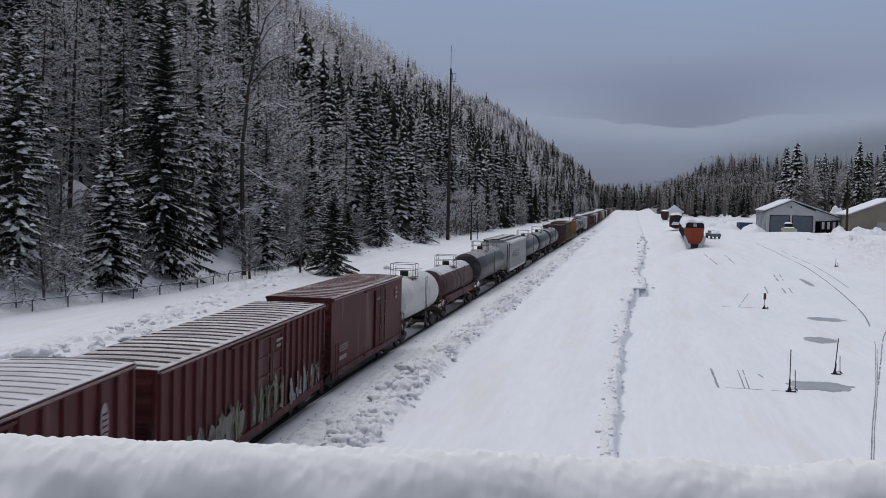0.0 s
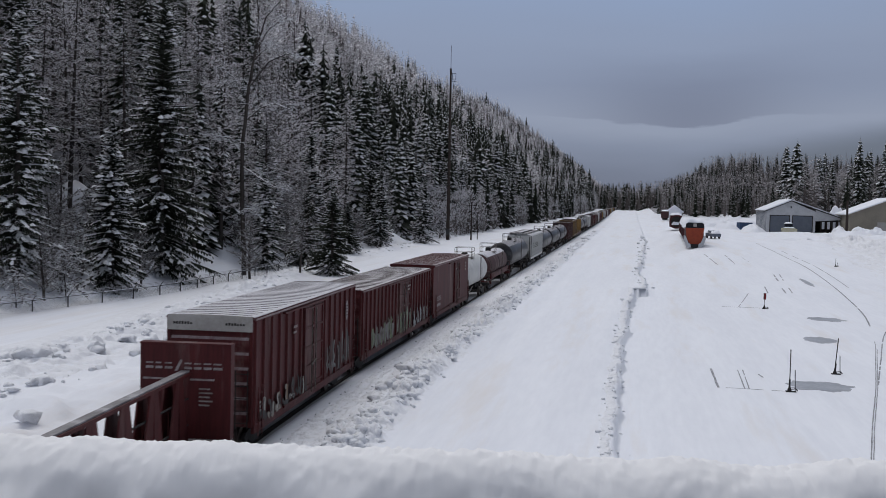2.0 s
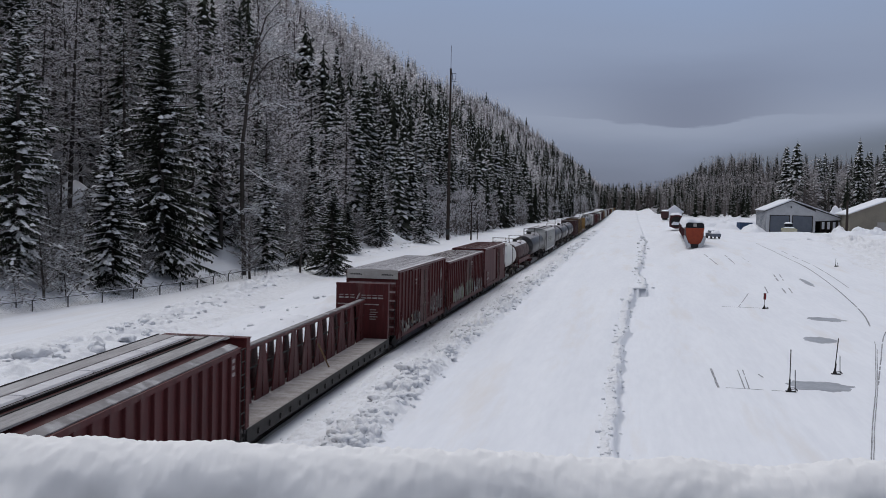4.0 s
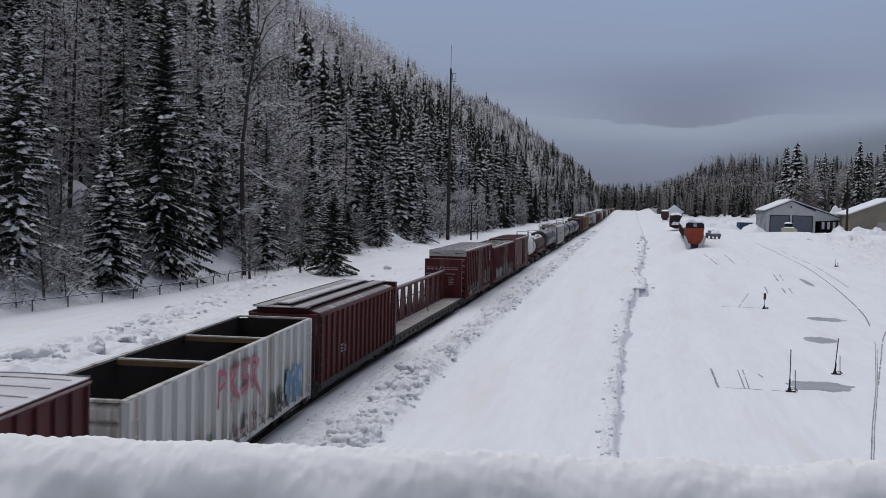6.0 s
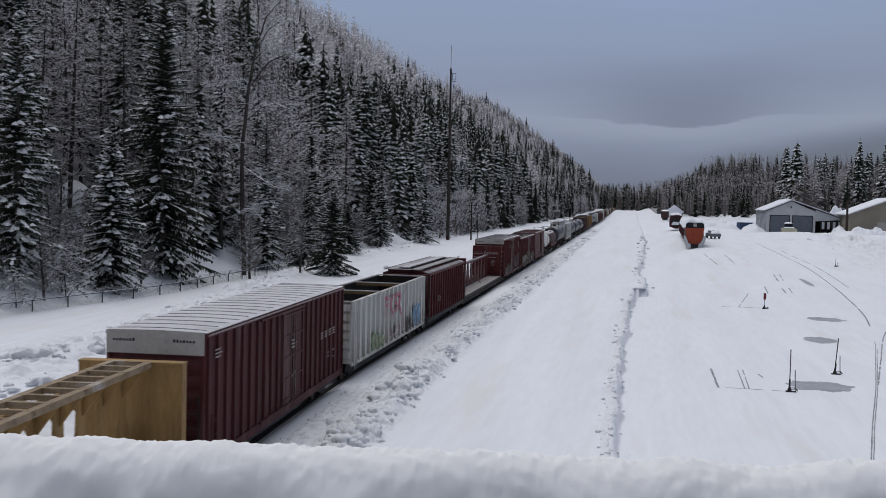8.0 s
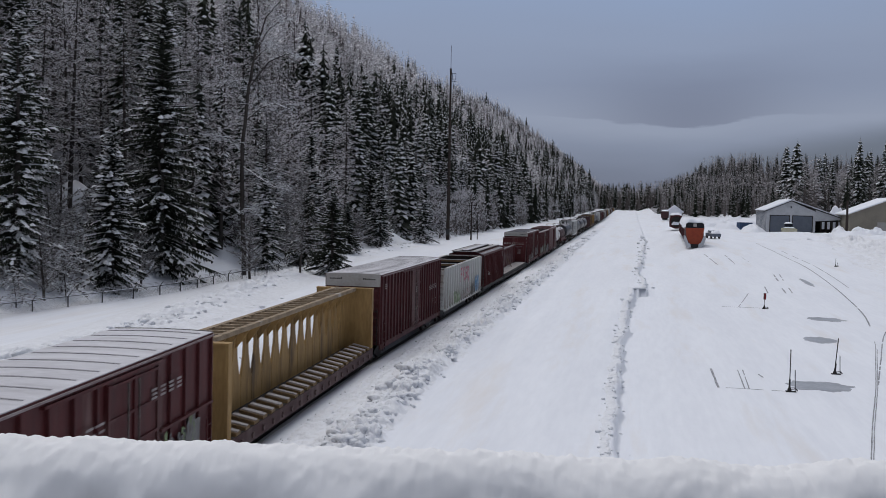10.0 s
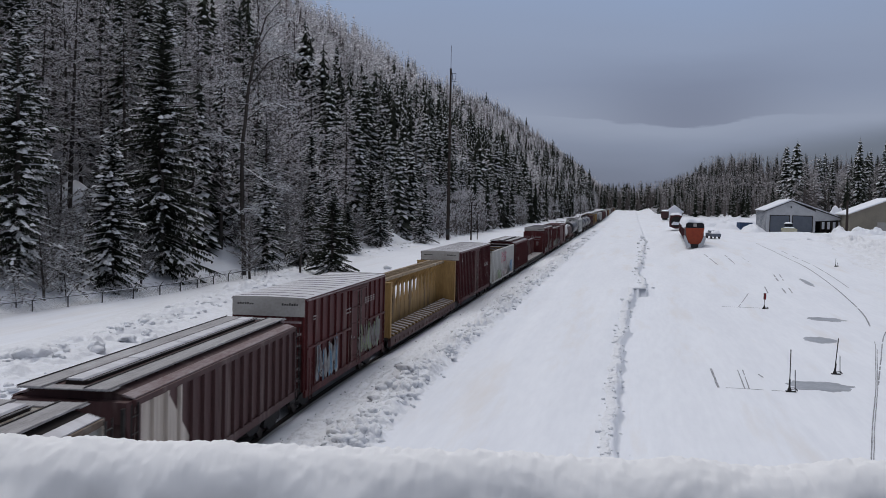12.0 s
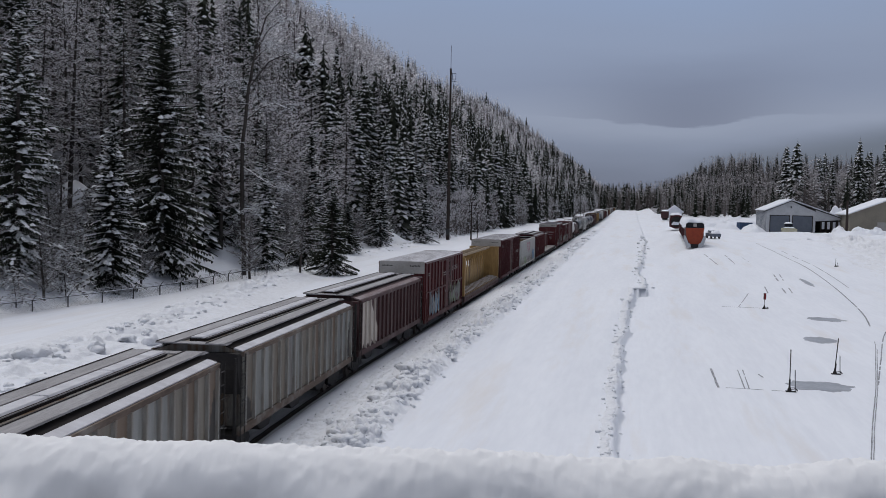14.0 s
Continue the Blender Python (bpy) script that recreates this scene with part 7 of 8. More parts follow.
def radio_mast(x, y, h):
    z = land(x, y)
    m = tagged(empty("radio_mast"), "tall dark wooden pole with a whip aerial and small loop", "mast")
    m.matrix_basis = Matrix.Translation((x, y, z)) @ Matrix.Rotation(radians(-0.3), 4, "Y")
    bm = bmesh.new()
    lathe(bm, [(-0.5, 0.36), (h * 0.5, 0.27), (h, 0.18)], 2, 12)
    part("pole", bm, POLEWOOD, m)
    bm = bmesh.new()
    lathe(bm, [(h - 0.3, 0.05), (h + 4.4, 0.035)], 2, 6)
    part("whip_aerial", bm, DARK, m)
    bm = bmesh.new()
    for a, b in (((0.15, -1.0), (1.0, -1.0)), ((1.0, -1.0), (1.0, -2.2)), ((1.0, -2.2), (0.15, -2.2)), ((0.35, -1.0), (0.35, -2.2)), ((0.1, -2.5), (1.0, -2.5))):
        bar(bm, (a[0], 0, h + a[1]), (b[0], 0, h + b[1]), 0.05)
    part("loop_aerial", bm, DARK, m)
    bm = bmesh.new()
    box(bm, -0.3, 0.3, -0.45, -0.2, 1.0, 2.2)
    part("cabinet", bm, GALV, m)


radio_mast(-35.3, 209, 33.4)


def line_pole(x, y, h, arm=True, r=0.16, name="line_pole"):
    m = tagged(empty(name), "weathered dark wooden pole with a cross-arm" if arm else "plain dark wooden pole standing in snow", "pole", "poles")
    m.matrix_basis = Matrix.Translation((x, y, land(x, y)))
    bm = bmesh.new()
    lathe(bm, [(-0.5, r), (h, r * 0.75)], 2, 10)
    part("pole", bm, POLEWOOD, m)
    if arm:
        bm = bmesh.new()
        box(bm, -1.1, 1.1, -0.06, 0.06, h - 0.75, h - 0.63)
        part("cross_arm", bm, POLEWOOD, m)
    return m


line_pole(-31.3, 213, 7.6)
line_pole(-30.6, 217, 4.5, False, 0.1)


# ---- switch stands and markers in the yard ----
TARGET_RED = mat("faded_red_target", (0.22, 0.03, 0.03), (0.14, 0.02, 0.025), 0.5, scale=5)


def switch_stand(x, y, h, target, lean=0.0):
    m = tagged(empty("switch_stand"), "black switch stand with a red target blade" if target else "black switch stand with a tall thin marker rod", "switch stand", "switch stands")
    m.matrix_basis = Matrix.Translation((x, y, land(x, y)))
    bm = bmesh.new()
    box(bm, -0.12, 0.36, -0.10, 0.10, -0.05, 0.05)
    part("base_plate", bm, DARK, m)
    bm = bmesh.new()
    lathe(bm, [(0.05, 0.11), (0.14, 0.09), (0.22, 0.05), (0.34, 0.04)], 2, 10, (0.05, 0, 0))
    part("pedestal", bm, DARK, m)
    bm = bmesh.new()
    bar(bm, (0.05, 0, 0.3), (0.05 + lean, 0, h), 0.026, sides=6)
    part("mast", bm, DARK, m)
    bm = bmesh.new()
    bar(bm, (0.08, 0, 0.12), (0.34, 0.05, 0.15), 0.022, sides=6)
    bar(bm, (0.34, 0.05, 0.15), (0.44, 0.05, 0.05), 0.03, sides=6)
    part("throw_lever", bm, DARK, m)
    bm = bmesh.new()
    if target:
        box(bm, -0.03, 0.19, -0.015, 0.015, h - 0.55, h)
        part("target", bm, TARGET_RED, m, "faded red target")
    else:
        bar(bm, (0.32, 0.0, 0.05), (0.28, 0.0, h * 0.52), 0.022, sides=6)
        part("marker_rod", bm, GALV, m)
        bm = bmesh.new()
        bar(bm, (0.05 + lean * 0.1, 0, 0.15), (0.05 + lean * 0.3, 0, h * 0.30), 0.045, sides=6)
        part("sleeve", bm, DARK, m)


switch_stand(7.7, 53.8, 2.05, False)
switch_stand(10.95, 60.4, 1.95, False, 0.12)
switch_stand(11.5, 96.6, 1.35, True)
switch_stand(27.0, 151.0, 1.1, False)


# ---- machines and buildings at the far end ----
ORANGE = mat("faded_orange_paint", (0.33, 0.066, 0.032), (0.23, 0.046, 0.025), 0.55, scale=1.5, dirt=(0.2, 0.1, 0.08), dirt_amount=0.3)
SIDING = mat("pale_grey_siding", (0.52, 0.53, 0.55), (0.40, 0.41, 0.43), 0.6, scale=0.6)
DOORG = mat("slate_grey_door", (0.15, 0.17, 0.205), (0.12, 0.135, 0.165), 0.55, scale=0.8)
BEIGE = mat("beige_siding", (0.26, 0.235, 0.19), (0.20, 0.18, 0.15), 0.7, scale=0.5)
BLUEM = mat("blue_steel_skip", (0.05, 0.09, 0.17), (0.04, 0.06, 0.11), 0.6, scale=1.5)
MACHINE_CREAM = mat("cream_machine_paint", (0.52, 0.50, 0.36), (0.42, 0.40, 0.30), 0.5, scale=1.5)
GLASS = mat("dark_window_glass", (0.012, 0.014, 0.018), (0.02, 0.022, 0.026), 0.1, scale=1)


def snow_cap(parent, x0, x1, y0, y1, z, h, seed, name="snow_cover", nx=10, ny=14):
    """A soft pillow of snow over a rectangle."""
    S, g = Soup(), []
    for j in range(ny + 1):
        for i in range(nx + 1):
            a, b = i / nx, j / ny
            e = min(1, 5 * min(a, 1 - a)) ** 0.5 * min(1, 6 * min(b, 1 - b)) ** 0.5
            x, y = x0 + (x1 - x0) * a, y0 + (y1 - y0) * b
            g.append(Vector((x, y, z + h * e * (0.8 + 0.5 * noise.noise((x * 0.7 + seed, y * 0.5, 0))))))
    w = nx + 1
    f = [(j * w + i, j * w + i + 1, (j + 1) * w + i + 1, (j + 1) * w + i) for j in range(ny) for i in range(nx)]
    ob = new(name, mesh_from(name, [tuple(v) for v in g], f, [SNOW], smooth=True))
    ob.parent = parent
    return tagged(ob, "deep soft snow on top")


def snow_plough(x, y, turn):
    c = tagged(empty("snow_plough"), "orange-nosed railway snow plough under deep snow", "snow plough")
    c.matrix_basis = Matrix.Translation((x, y, land(x, y))) @ Matrix.Rotation(turn, 4, "Z")
    bm = bmesh.new()
    box(bm, -1.55, 1.55, 1.6, 13.0, 0.9, 3.6)
    box(bm, -1.45, 1.45, 0.9, 3.8, 3.6, 4.3)
    part("body", bm, BROWN, c)
    bm = bmesh.new()
    prism(bm, [(-1.6, 3.55), (1.6, 3.55), (1.3, 1.5), (0.6, 0.55), (-0.6, 0.55), (-1.3, 1.5)], 1, 0.55, 1.62)
    part("nose", bm, ORANGE, c, "faded orange nose plate")
    for s in (-1, 1):
        bm = bmesh.new()
        prism(bm, [(s * 0.62, 0.12), (s * 1.38, 0.12), (s * 1.90, 1.75), (s * 1.88, 2.3), (s * 1.52, 2.1), (s * 1.05, 0.95), (s * 0.70, 0.75)], 1, 0.0, 0.7)
        part("wing", bm, SIDING, c, "grey snow-dusted plough wing")
    bm = bmesh.new()
    box(bm, -0.75, 0.75, 0.15, 0.85, 0.1, 0.75)
    part("coupler_pocket", bm, DARK, c)
    bm = bmesh.new()
    prism(bm, [(-1.6, 3.57), (1.6, 3.57), (1.55, 4.2), (1.2, 4.5), (-1.2, 4.5), (-1.55, 4.2)], 1, 0.75, 1.59)
    part("cab_front", bm, GLASS, c, "dark cab windows")
    bm = bmesh.new()
    box(bm, -0.28, 0.28, 0.70, 0.748, 3.75, 4.35)
    part("headlight", bm, BANDW, c, "white headlight box")
    snow_cap(c, -1.65, 1.65, 0.85, 4.2, 4.3, 0.95, 1)
    snow_cap(c, -1.75, 1.75, 3.6, 13.0, 3.6, 1.1, 2)
    for yy in (3.0, 11.0):
        bm = bmesh.new()
        for a in (-0.9, 0.9):
            lathe(bm, [(-0.9, 0.45), (0.9, 0.45)], 0, 14, (0, yy + a, 0.46))
        part("truck", bm, DARK, c)
    return c


plough = snow_plough(11.0, 193.0, radians(-1.5))


def work_car(x, y, turn, length, top, paint, label, heap):
    c = tagged(empty("work_car"), label, "railway car", "parked work train")
    c.matrix_basis = Matrix.Translation((x, y, land(x, y))) @ Matrix.Rotation(turn, 4, "Z")
    bm = bmesh.new()
    box(bm, -1.5, 1.5, 0, length, 0.95, top)
    part("body", bm, paint, c)
    bm = bmesh.new()
    prism(bm, [(-0.08, 0), (-0.05, 0.08), (0.05, 0.08), (0.08, 0)], 2, 1.0, top)
    bmesh.ops.rotate(bm, verts=bm.verts, cent=(0, 0, 0), matrix=Matrix.Rotation(-math.pi / 2, 3, "Z"))
    rb = part("rib", bm, paint)
    for s in (-1, 1):
        for k in range(9):
            piece("rib", rb.data, c, (s * 1.5, 0.3 + k * (length - 0.6) / 8, 0), (0, 0, 0 if s > 0 else math.pi))
    bpy.data.objects.remove(rb)
    snow_cap(c, -1.55, 1.55, 0, length, top, heap, x)
    bm = bmesh.new()
    box(bm, -1.1, 1.1, 0.8, length - 0.8, 0.3, 0.95)
    part("running_gear", bm, DARK, c)


work_car(11.4, 208.0, radians(-1.5), 13, 3.0, RED2, "maroon work car heaped with snow", 1.3)
work_car(11.8, 223.0, radians(-1.5), 14, 2.8, BROWN, "brown flat work car heaped with snow", 1.5)
work_car(12.2, 238.5, radians(-1.5), 14, 2.9, RED2, "maroon work car heaped with snow", 1.2)
work_car(12.6, 254.0, radians(-1.5), 14, 2.9, BROWN, "brown flat work car heaped with snow", 1.4)
work_car(14.0, 470.0, radians(-2), 14, 3.9, BROWN, "dark brown car parked under snow", 0.6)
work_car(14.6, 486.0, radians(-2), 14, 3.6, RED2, "maroon car parked under snow", 0.6)


def rotary_plough(x, y):
    c = tagged(empty("rotary_plough"), "round-mouthed rotary snow plough, dark red, snow covered", "snow plough")
    c.matrix_basis = Matrix.Translation((x, y, land(x, y)))
    bm = bmesh.new()
    box(bm, -1.5, 1.5, 1.2, 12, 0.9, 4.2)
    part("body", bm, RED2, c)
    bm = bmesh.new()
    lathe(bm, [(1.25, 1.3), (0.9, 1.85), (0.0, 1.95), (-0.06, 1.93), (-0.06, 1.58), (0.35, 1.5)], 1, 32, (0, 0, 2.5))
    part("hood", bm, RED2, c, "round fan hood")
    bm = bmesh.new()
    lathe(bm, [(0.30, 0.3), (0.30, 1.45), (0.34, 1.48)], 1, 28, (0, 0, 2.5))
    part("fan", bm, DARK, c)
    snow_cap(c, -1.35, 1.35, -0.02, 0.28, 1.6, 0.9, 6)
    snow_cap(c, -1.5, 1.5, 1.2, 12, 4.2, 0.7, 4)


rotary_plough(12.3, 305.0)


def shed():
    c = tagged(empty("engine_shed"), "pale grey metal shed with two closed doors and snowy roof", "shed")
    y0, x0, x1 = 312.0, 37.0, 50.1
    z = land(45, y0) - 0.3
    c.matrix_basis = Matrix.Translation((0, 0, z))
    xm, ev, ap, L = 43.6, 6.3, 9.1, 25.0
    t = 0.18
    doors = [(38.1, 43.1), (44.1, 49.2)]
    # front wall with door openings
    bm = bmesh.new()
    zt = 5.0
    xs = [x0, doors[0][0], doors[0][1], doors[1][0], doors[1][1], x1]
    for a, b in ((0, 1), (2, 3), (4, 5)):
        box(bm, xs[a], xs[b], y0, y0 + t, 0, zt)
    prism(bm, [(x0, zt), (x0, ev), (xm, ap), (x1, ap - (x1 - xm) * (ap - ev) / (xm - x0)), (x1, zt)], 1, y0, y0 + t)
    part("front_wall", bm, SIDING, c)
    for k, (a, b) in enumerate(doors):
        d = slab("door", c, DOORG, a, b, y0 + 0.06, y0 + 0.12, 0, zt)
        tagged(d, "closed slate-grey overhead door")
        n = 6
        for i in range(n):
            slab("door_panel", d, DOORG, a + 0.1, b - 0.1, y0 + 0.03, y0 + 0.06, 0.06 + i * zt / n, (i + 1) * zt / n - 0.04)
        bm = bmesh.new()
        box(bm, a - 0.22, a, y0 - 0.08, y0 - 0.004, 0, zt + 0.2)
        part("door_jamb", bm, DARK, c)
        bm = bmesh.new()
        box(bm, b, b + 0.22, y0 - 0.08, y0 - 0.004, 0, zt + 0.2)
        part("door_jamb", bm, DARK, c)
        slab("door_header", c, DARK, a, b, y0 - 0.08, y0 - 0.004, zt, zt + 0.2)
    slab("side_wall", c, SIDING, x0, x0 + t, y0 + t, y0 + L, 0, ev)
    for i in range(12):
        slab("wall_rib", c, DOORG, x0 - 0.08, x0, y0 + 0.6 + i * 2.05, y0 + 0.9 + i * 2.05, 0, ev - 0.1)
    slab("side_wall", c, SIDING, x1 - t, x1, y0 + t, y0 + L, 0, 5.0)
    slab("back_wall", c, SIDING, x0, x1, y0 + L, y0 + L + t, 0, ev)
    sl = (ap - ev) / (xm - x0)
    bm = bmesh.new()
    prism(bm, [(x0 - 0.5, ev - 0.5 * sl), (xm, ap), (xm, ap + 0.22), (x0 - 0.5, ev - 0.5 * sl + 0.22)], 1, y0 - 0.5, y0 + L + 0.4)
    part("roof", bm, DARK, c)
    bm = bmesh.new()
    prism(bm, [(x0 - 0.45, ev - 0.45 * sl + 0.226), (xm, ap + 0.226), (xm, ap + 0.60), (x0 - 0.45, ev - 0.45 * sl + 0.5)], 1, y0 - 0.4, y0 + L + 0.3)
    part("roof_snow", bm, SNOW, c, "thick snow on the roof")
    # right-hand slope runs down over the open lean-to
    xr = 57.6
    zr = ap - (xr - xm) * sl * 0.80
    bm = bmesh.new()
    prism(bm, [(xm, ap), (xr, zr), (xr, zr + 0.22), (xm, ap + 0.22)], 1, y0 - 0.5, y0 + L + 0.4)
    part("roof", bm, DARK, c)
    bm = bmesh.new()
    prism(bm, [(xm, ap + 0.226), (xr, zr + 0.226), (xr, zr + 0.6), (xm, ap + 0.6)], 1, y0 + 0.6, y0 + L + 0.3)
    part("roof_snow", bm, SNOW, c, "thick snow on the roof")
    bm = bmesh.new()
    prism(bm, [(x1, zt - 1.3), (x1, ap - (x1 - xm) * sl * 0.80 - 0.02), (xr - 0.3, zr - 0.02 + 0.3 * sl * 0.80), (xr - 0.3, zr - 0.1)], 1, y0, y0 + t)
    part("gable_infill", bm, SIDING, c)
    for i in range(6):
        x = x1 + 1.4 + i * 1.45
        slab("lean_to_post", c, POLEWOOD, x, x + 0.22, y0 + 0.2, y0 + 0.42, 0, ap - (x - xm) * sl * 0.80 - 0.25)
    slab("back_wall", c, DARK, x1, xr - 0.2, y0 + 9.0, y0 + 9.2, 0, zr - 0.1)
    for i in range(4):
        slab("stored_sheet", c, SNOW, x1 + 1.9 + i * 1.45, x1 + 2.6 + i * 1.45, y0 + 1.0, y0 + 1.1, 1.6, 3.6)
    bm = bmesh.new()
    box(bm, xm - 0.25, xm + 0.1, y0 - 0.12, y0 - 0.01, 7.2, 7.7)
    part("lamp", bm, DARK, c)


shed()


def beige_house():
    c = tagged(empty("beige_building"), "beige metal building with snow sliding off its roof", "building")
    y0, x0, x1, L = 300.0, 56.8, 78.0, 18.0
    z = land(62, y0) - 0.4
    c.matrix_basis = Matrix.Translation((0, 0, z))
    xm, ev, ap = 67.4, 5.6, 9.8
    bm = bmesh.new()
    prism(bm, [(x0, 0), (x0, ev), (xm, ap), (x1, ev), (x1, 0)], 1, y0, y0 + L)
    part("wall", bm, BEIGE, c)
    sl = (ap - ev) / (xm - x0)
    for s, (a, b) in ((1, (x0 - 0.6, xm)), (-1, (x1 + 0.6, xm))):
        e = ev - 0.6 * sl
        bm = bmesh.new()
        prism(bm, [(a, e + 0.01), (b, ap + 0.01), (b, ap + 0.2), (a, e + 0.2)], 1, y0 - 0.5, y0 + L + 0.5)
        part("roof", bm, BEIGE, c)
        bm = bmesh.new()
        prism(bm, [(a, e + 0.206), (b, ap + 0.206), (b, ap + 0.55), (a, e + 0.5)], 1, y0 - 0.4, y0 + L + 0.4)
        part("roof_snow", bm, SNOW, c, "smooth snow on the roof")
    d = slab("door", c, BANDW, 63.8, 67.6, y0 - 0.06, y0 - 0.004, 0, 3.8)
    tagged(d, "closed white overhead door")


beige_house()
line_pole(53.5, 286, 8.4, False, 0.34, "utility_pole")


def snow_heap(x, y, rx, ry, h, seed):
    n, S, g = 28, Soup(), []
    for j in range(n + 1):
        for i in range(n + 1):
            a, b = 2 * i / n - 1, 2 * j / n - 1
            r = math.hypot(a, b)
            px, py = x + a * rx, y + b * ry
            e = max(0.0, 1 - r * r)
            g.append((px, py, land(px, py) - 0.12 + h * e ** 0.7 * (0.75 + 0.5 * noise.noise((px * 0.4 + seed, py * 0.3, 1)) + 0.2 * noise.noise((px * 1.4, py * 1.1, seed)))))
    w = n + 1
    f = [(j * w + i, j * w + i + 1, (j + 1) * w + i + 1, (j + 1) * w + i) for j in range(n) for i in range(n)]
    tagged(new("snow_mound", mesh_from("snow_mound", g, f, [SNOW], smooth=True)), "shovelled heap of snow in the yard", "snow heap", "snow heaps")


for k, (x, y, rx, ry, h) in enumerate(((33.6, 312, 3.6, 8, 2.3), (31, 345, 6, 9, 2.8), (58.4, 294, 3.2, 4, 2.4), (61.5, 290, 3.5, 4, 2.6), (54.6, 303, 1.9, 4, 3.0), (29, 380, 9, 10, 3.0), (36, 400, 9, 9, 3.6), (23, 372, 6, 7, 2.2),
                                       (70, 285, 6, 6, 3.0), (50, 262, 7, 6, 1.4), (36, 240, 6, 7, 1.0), (56, 240, 9, 8, 1.6), (61.5, 352, 6, 7, 7.8))):
    snow_heap(x, y, rx, ry, h, k * 3.1)


def snowcat(x, y):
    c = tagged(empty("snow_tractor"), "cream tracked machine with snow on its cab", "tractor")
    c.matrix_basis = Matrix.Translation((x, y, land(x, y)))
    for s in (-1, 1):
        bm = bmesh.new()
        prism(bm, [(-1.9, 0.3), (-1.5, 0.0), (1.5, 0.0), (1.9, 0.3), (1.7, 0.8), (-1.7, 0.8)], 0, s * 1.35 - 0.35, s * 1.35 + 0.35)
        part("track", bm, DARK, c)
    bm = bmesh.new()
    prism(bm, [(-2.0, 0.7), (2.0, 0.7), (2.0, 1.4), (-2.2, 1.5)], 0, -1.6, 1.6)
    part("body", bm, MACHINE_CREAM, c)
    bm = bmesh.new()
    prism(bm, [(-0.6, 1.5), (1.4, 1.5), (1.2, 2.7), (-0.4, 2.7)], 0, -1.0, 1.0)
    part("cab", bm, GLASS, c, "dark glazed cab")
    bm = bmesh.new()
    prism(bm, [(-2.5, 0.3), (-2.3, 0.3), (-2.25, 1.3), (-2.5, 1.35)], 0, -2.0, 2.0)
    part("blade", bm, MACHINE_CREAM, c)
    snow_cap(c, -1.6, 1.6, -2.1, -0.6, 1.5, 0.3, 3)
    snow_cap(c, -1.05, 1.05, -0.6, 1.4, 2.7, 0.4, 5)


snowcat(41.8, 303.5)


def buried_truck(x, y):
    c = tagged(empty("parked_pickup"), "parked pickup truck buried under snow", "truck")
    c.matrix_basis = Matrix.Translation((x, y, land(x, y))) @ Matrix.Rotation(radians(12), 4, "Z")
    bm = bmesh.new()
    prism(bm, [(-2.6, 0.5), (2.6, 0.5), (2.6, 1.15), (0.9, 1.2), (0.6, 1.75), (-0.9, 1.75), (-1.3, 1.2), (-2.6, 1.1)], 0, -0.95, 0.95)
    part("body", bm, DOORG, c)
    for s in (-1, 1):
        for yy in (-1.6, 1.6):
            bm = bmesh.new()
            lathe(bm, [(s * 0.75, 0.38), (s * 0.98, 0.38)], 0, 16, (0, yy, 0.38))
            part("wheel", bm, DARK, c)
    snow_cap(c, -1.0, 1.0, -2.65, 2.65, 1.15, 0.75, 8)


buried_truck(17.6, 241)


def skip(x, y):
    c = tagged(empty("steel_skip"), "open blue steel skip half sunk in snow", "skip")
    c.matrix_basis = Matrix.Translation((x, y, land(x, y))) @ Matrix.Rotation(radians(20), 4, "Z")
    bm = bmesh.new()
    for a, b in (((-2, -1.2), (2, -1.1)), ((-2, 1.1), (2, 1.2)), ((-2, -1.1), (-1.9, 1.1)), ((1.9, -1.1), (2, 1.1))):
        box(bm, a[0], b[0], a[1], b[1], 0, 2.2)
    box(bm, -1.9, 1.9, -1.1, 1.1, 0, 0.2)
    part("body", bm, BLUEM, c)
    slab("rim", c, BLUEM, -2.08, 2.08, -1.28, -1.2, 2.0, 2.2)
    snow_cap(c, -1.9, 1.9, -1.1, 1.1, 1.7, 0.7, 2)


skip(33.8, 338)


def far_hut(x, y):
    c = tagged(empty("section_hut"), "small hut buried in snow under a steep snowy roof", "hut")
    c.matrix_basis = Matrix.Translation((x, y, land(x, y)))
    bm = bmesh.new()
    prism(bm, [(-3.5, 0), (-3.5, 3), (0, 5.6), (3.5, 3), (3.5, 0)], 1, 0, 9)
    part("wall", bm, SNOW, c)
    for s in (-1, 1):
        bm = bmesh.new()
        prism(bm, [(s * 4.2, 2.55), (0, 5.65), (0, 6.3), (s * 4.2, 3.2)], 1, -0.5, 9.5)
        part("roof_snow", bm, SNOW, c, "deep roof snow")


far_hut(20.4, 530)


# ---- the bridge parapet before the lens ----
RIGHT, FWD = Vector((math.cos(YAW), math.sin(YAW), 0)), Vector((-math.sin(YAW), math.cos(YAW), 0))
CONCRETE = mat("weathered_concrete", (0.32, 0.31, 0.30), (0.24, 0.235, 0.23), 0.85, scale=2, bump=0.004)


def ledge_frame(d, z):
    m = Matrix.Identity(4)
    m.col[0][:3], m.col[1][:3], m.col[2][:3] = RIGHT, FWD, UP
    m.translation = Vector((EYE.x, EYE.y, z)) + FWD * d
    return m


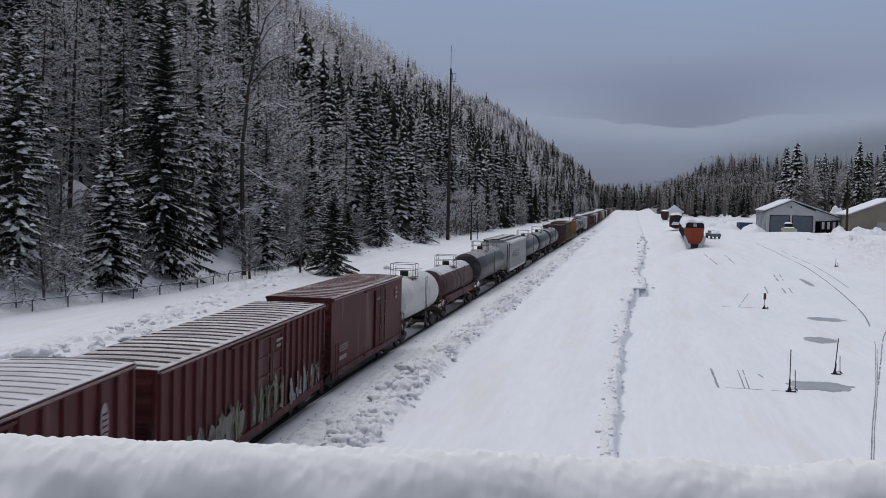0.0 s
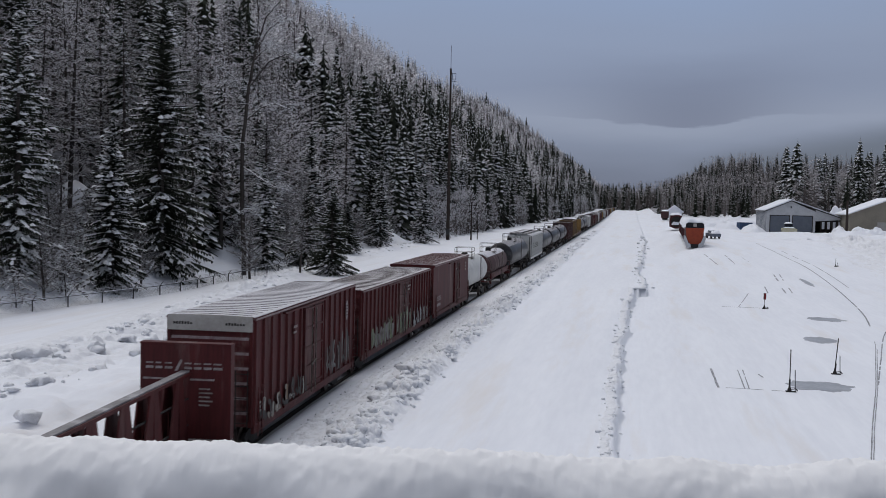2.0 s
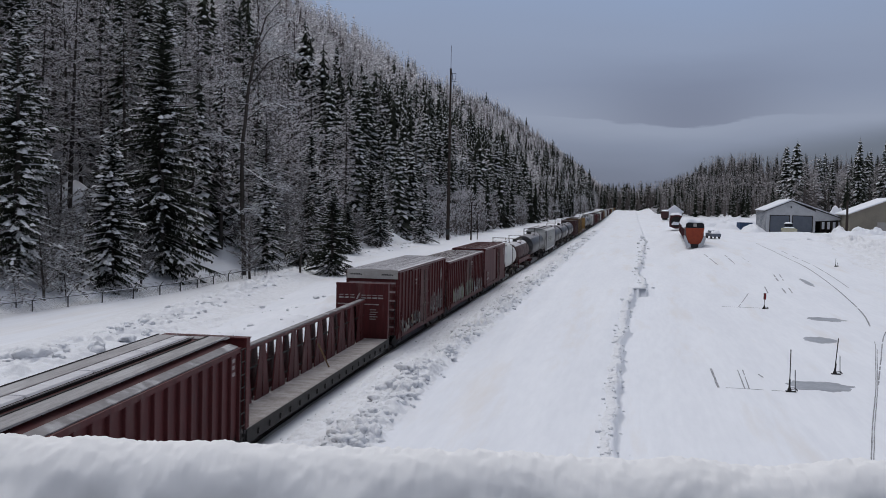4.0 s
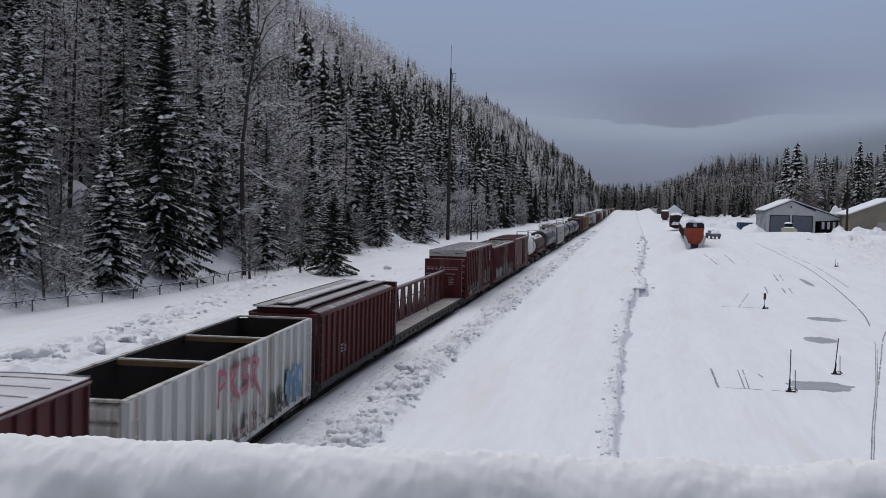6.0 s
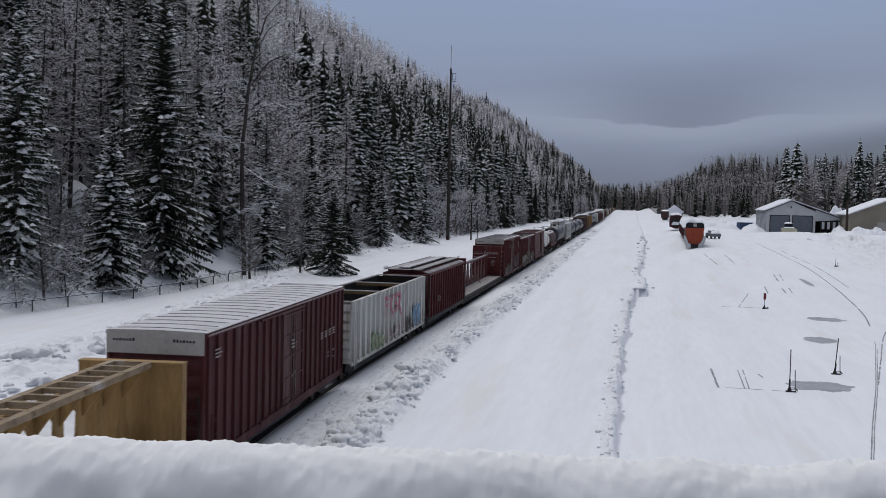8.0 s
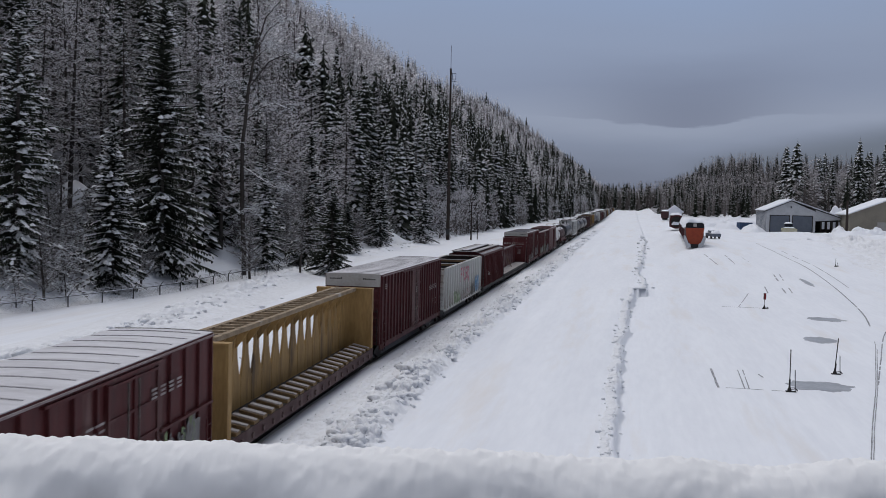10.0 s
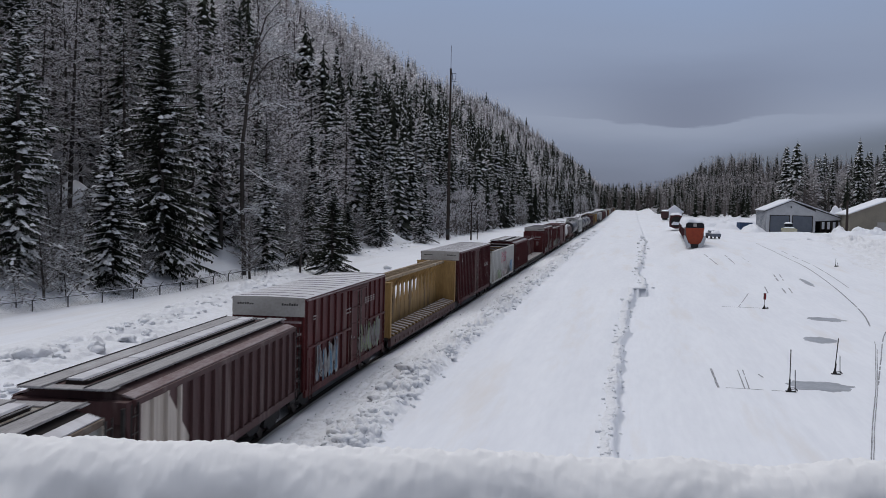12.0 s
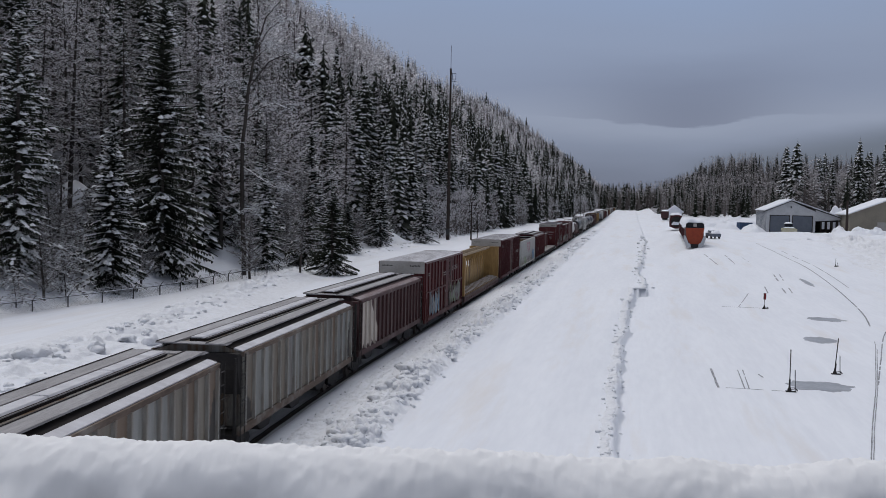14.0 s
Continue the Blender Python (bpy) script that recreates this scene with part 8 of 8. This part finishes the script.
def parapet_snow():
    g, ny = [], 46
    xs = list(np.arange(-14, -1.9, 0.08)) + list(np.arange(-1.9, -0.75, 0.02)) + list(np.linspace(-0.75, 0.75, 601)) + list(np.arange(0.77, 1.9, 0.02)) + list(np.arange(1.9, 14, 0.08))
    nx = len(xs) - 1
    for x in xs:
        top = 0.004 - 0.012 * (x / 1.0) + 0.011 * noise.noise((x * 2.2, 0, 4)) + 0.005 * noise.noise((x * 9, 0, 6))
        for j in range(ny + 1):
            a = math.pi * (j / ny)
            y, z = -0.085 * math.cos(a), 0.15 * math.sin(a) ** 0.7
            p = Vector((x, y, z))
            low = smooth01(0.145, 0.07, z)
            lump = (0.034 * noise.noise(p * 8 + Vector((3, 0, 0))) + 0.019 * noise.noise(p * 17) + 0.007 * noise.noise(p * 38)) * (0.12 + 0.88 * low) + (0.0022 * noise.noise(p * 60) + 0.0018 * noise.noise(p * 130)) * (1 - 0.8 * low)
            crumb = 0.0034 * noise.noise((x * 34, y * 40, 9)) + 0.0038 * abs(noise.noise((x * 70, y * 70, 3))) + 0.0026 * noise.noise((x * 120, y * 110, 13))
            rise = top * min(1, z / 0.1) + crumb * smooth01(0.140, 0.1495, z) * smooth01(-0.022, 0.004, y)
            g.append((x, y - lump * math.cos(a), z + rise + lump * math.sin(a) - 0.15))
    w = ny + 1
    f = [(i * w + j, (i + 1) * w + j, (i + 1) * w + j + 1, i * w + j + 1) for i in range(nx) for j in range(ny)]
    ob = new("parapet_snow", mesh_from("parapet_snow", g, f, [LEDGE], smooth=True))
    ob.matrix_basis = ledge_frame(1.30, LEDGE_TOP)
    tagged(ob, "thick lumpy snow lying along the bridge parapet", "snow", kind="structure")


LEDGE_TOP = 8.9 - 0.309
parapet_snow()
bm = bmesh.new()
box(bm, -14, 14, -0.125, 0.125, -1.35, -0.148)
ob = part("bridge_parapet", bm, CONCRETE)
ob.matrix_basis = ledge_frame(1.30, LEDGE_TOP)
tagged(ob, "weathered concrete parapet of the road bridge", "parapet", kind="structure")
bm = bmesh.new()
box(bm, -14, 14, -7.0, 0.16, -1.85, -1.35)
ob = part("bridge_deck", bm, CONCRETE)
ob.matrix_basis = ledge_frame(1.30, LEDGE_TOP)
tagged(ob, "concrete deck of the road bridge under the camera", "bridge", kind="structure")


# ---- motion ----
def gone(t):
    """How far the train has rolled since the start."""
    def g(u):
        return 13.16 * u + 0.025 * u * u + 0.0016 * u ** 3
    return g(t - 7) - g(-7)


def car_pose(s, half):
    y0, y1 = s - half, s + half
    a, b = Vector((track_x(y0), y0, rail_z(y0))), Vector((track_x(y1), y1, rail_z(y1)))
    d = b - a
    return Matrix.LocRotScale((a + b) / 2, Euler((math.asin(d.z / d.length), 0, -math.atan2(d.x, d.y))), None)


def motions():
    for car, s, half in TRAIN:
        walk(car, [(0.5 * k, car_pose(s + gone(0.5 * k), half)) for k in range(29)])
    # the wheels of the cars that pass nearest turn as they roll
    for car in (hop_grey, hop_grey2, hop_brown, hop_red, beam_y, tank_w, tank_b):
        for t in car.children:
            if t.name.startswith("truck"):
                for w in t.children:
                    at_y, spin = w.location.y, []
                    for k in range(421):
                        spin.append((k / 30, pose(0, at_y, 0.46, -math.degrees(gone(k / 30) / 0.46) % 360.0)))
                    walk(w, spin)


motions()
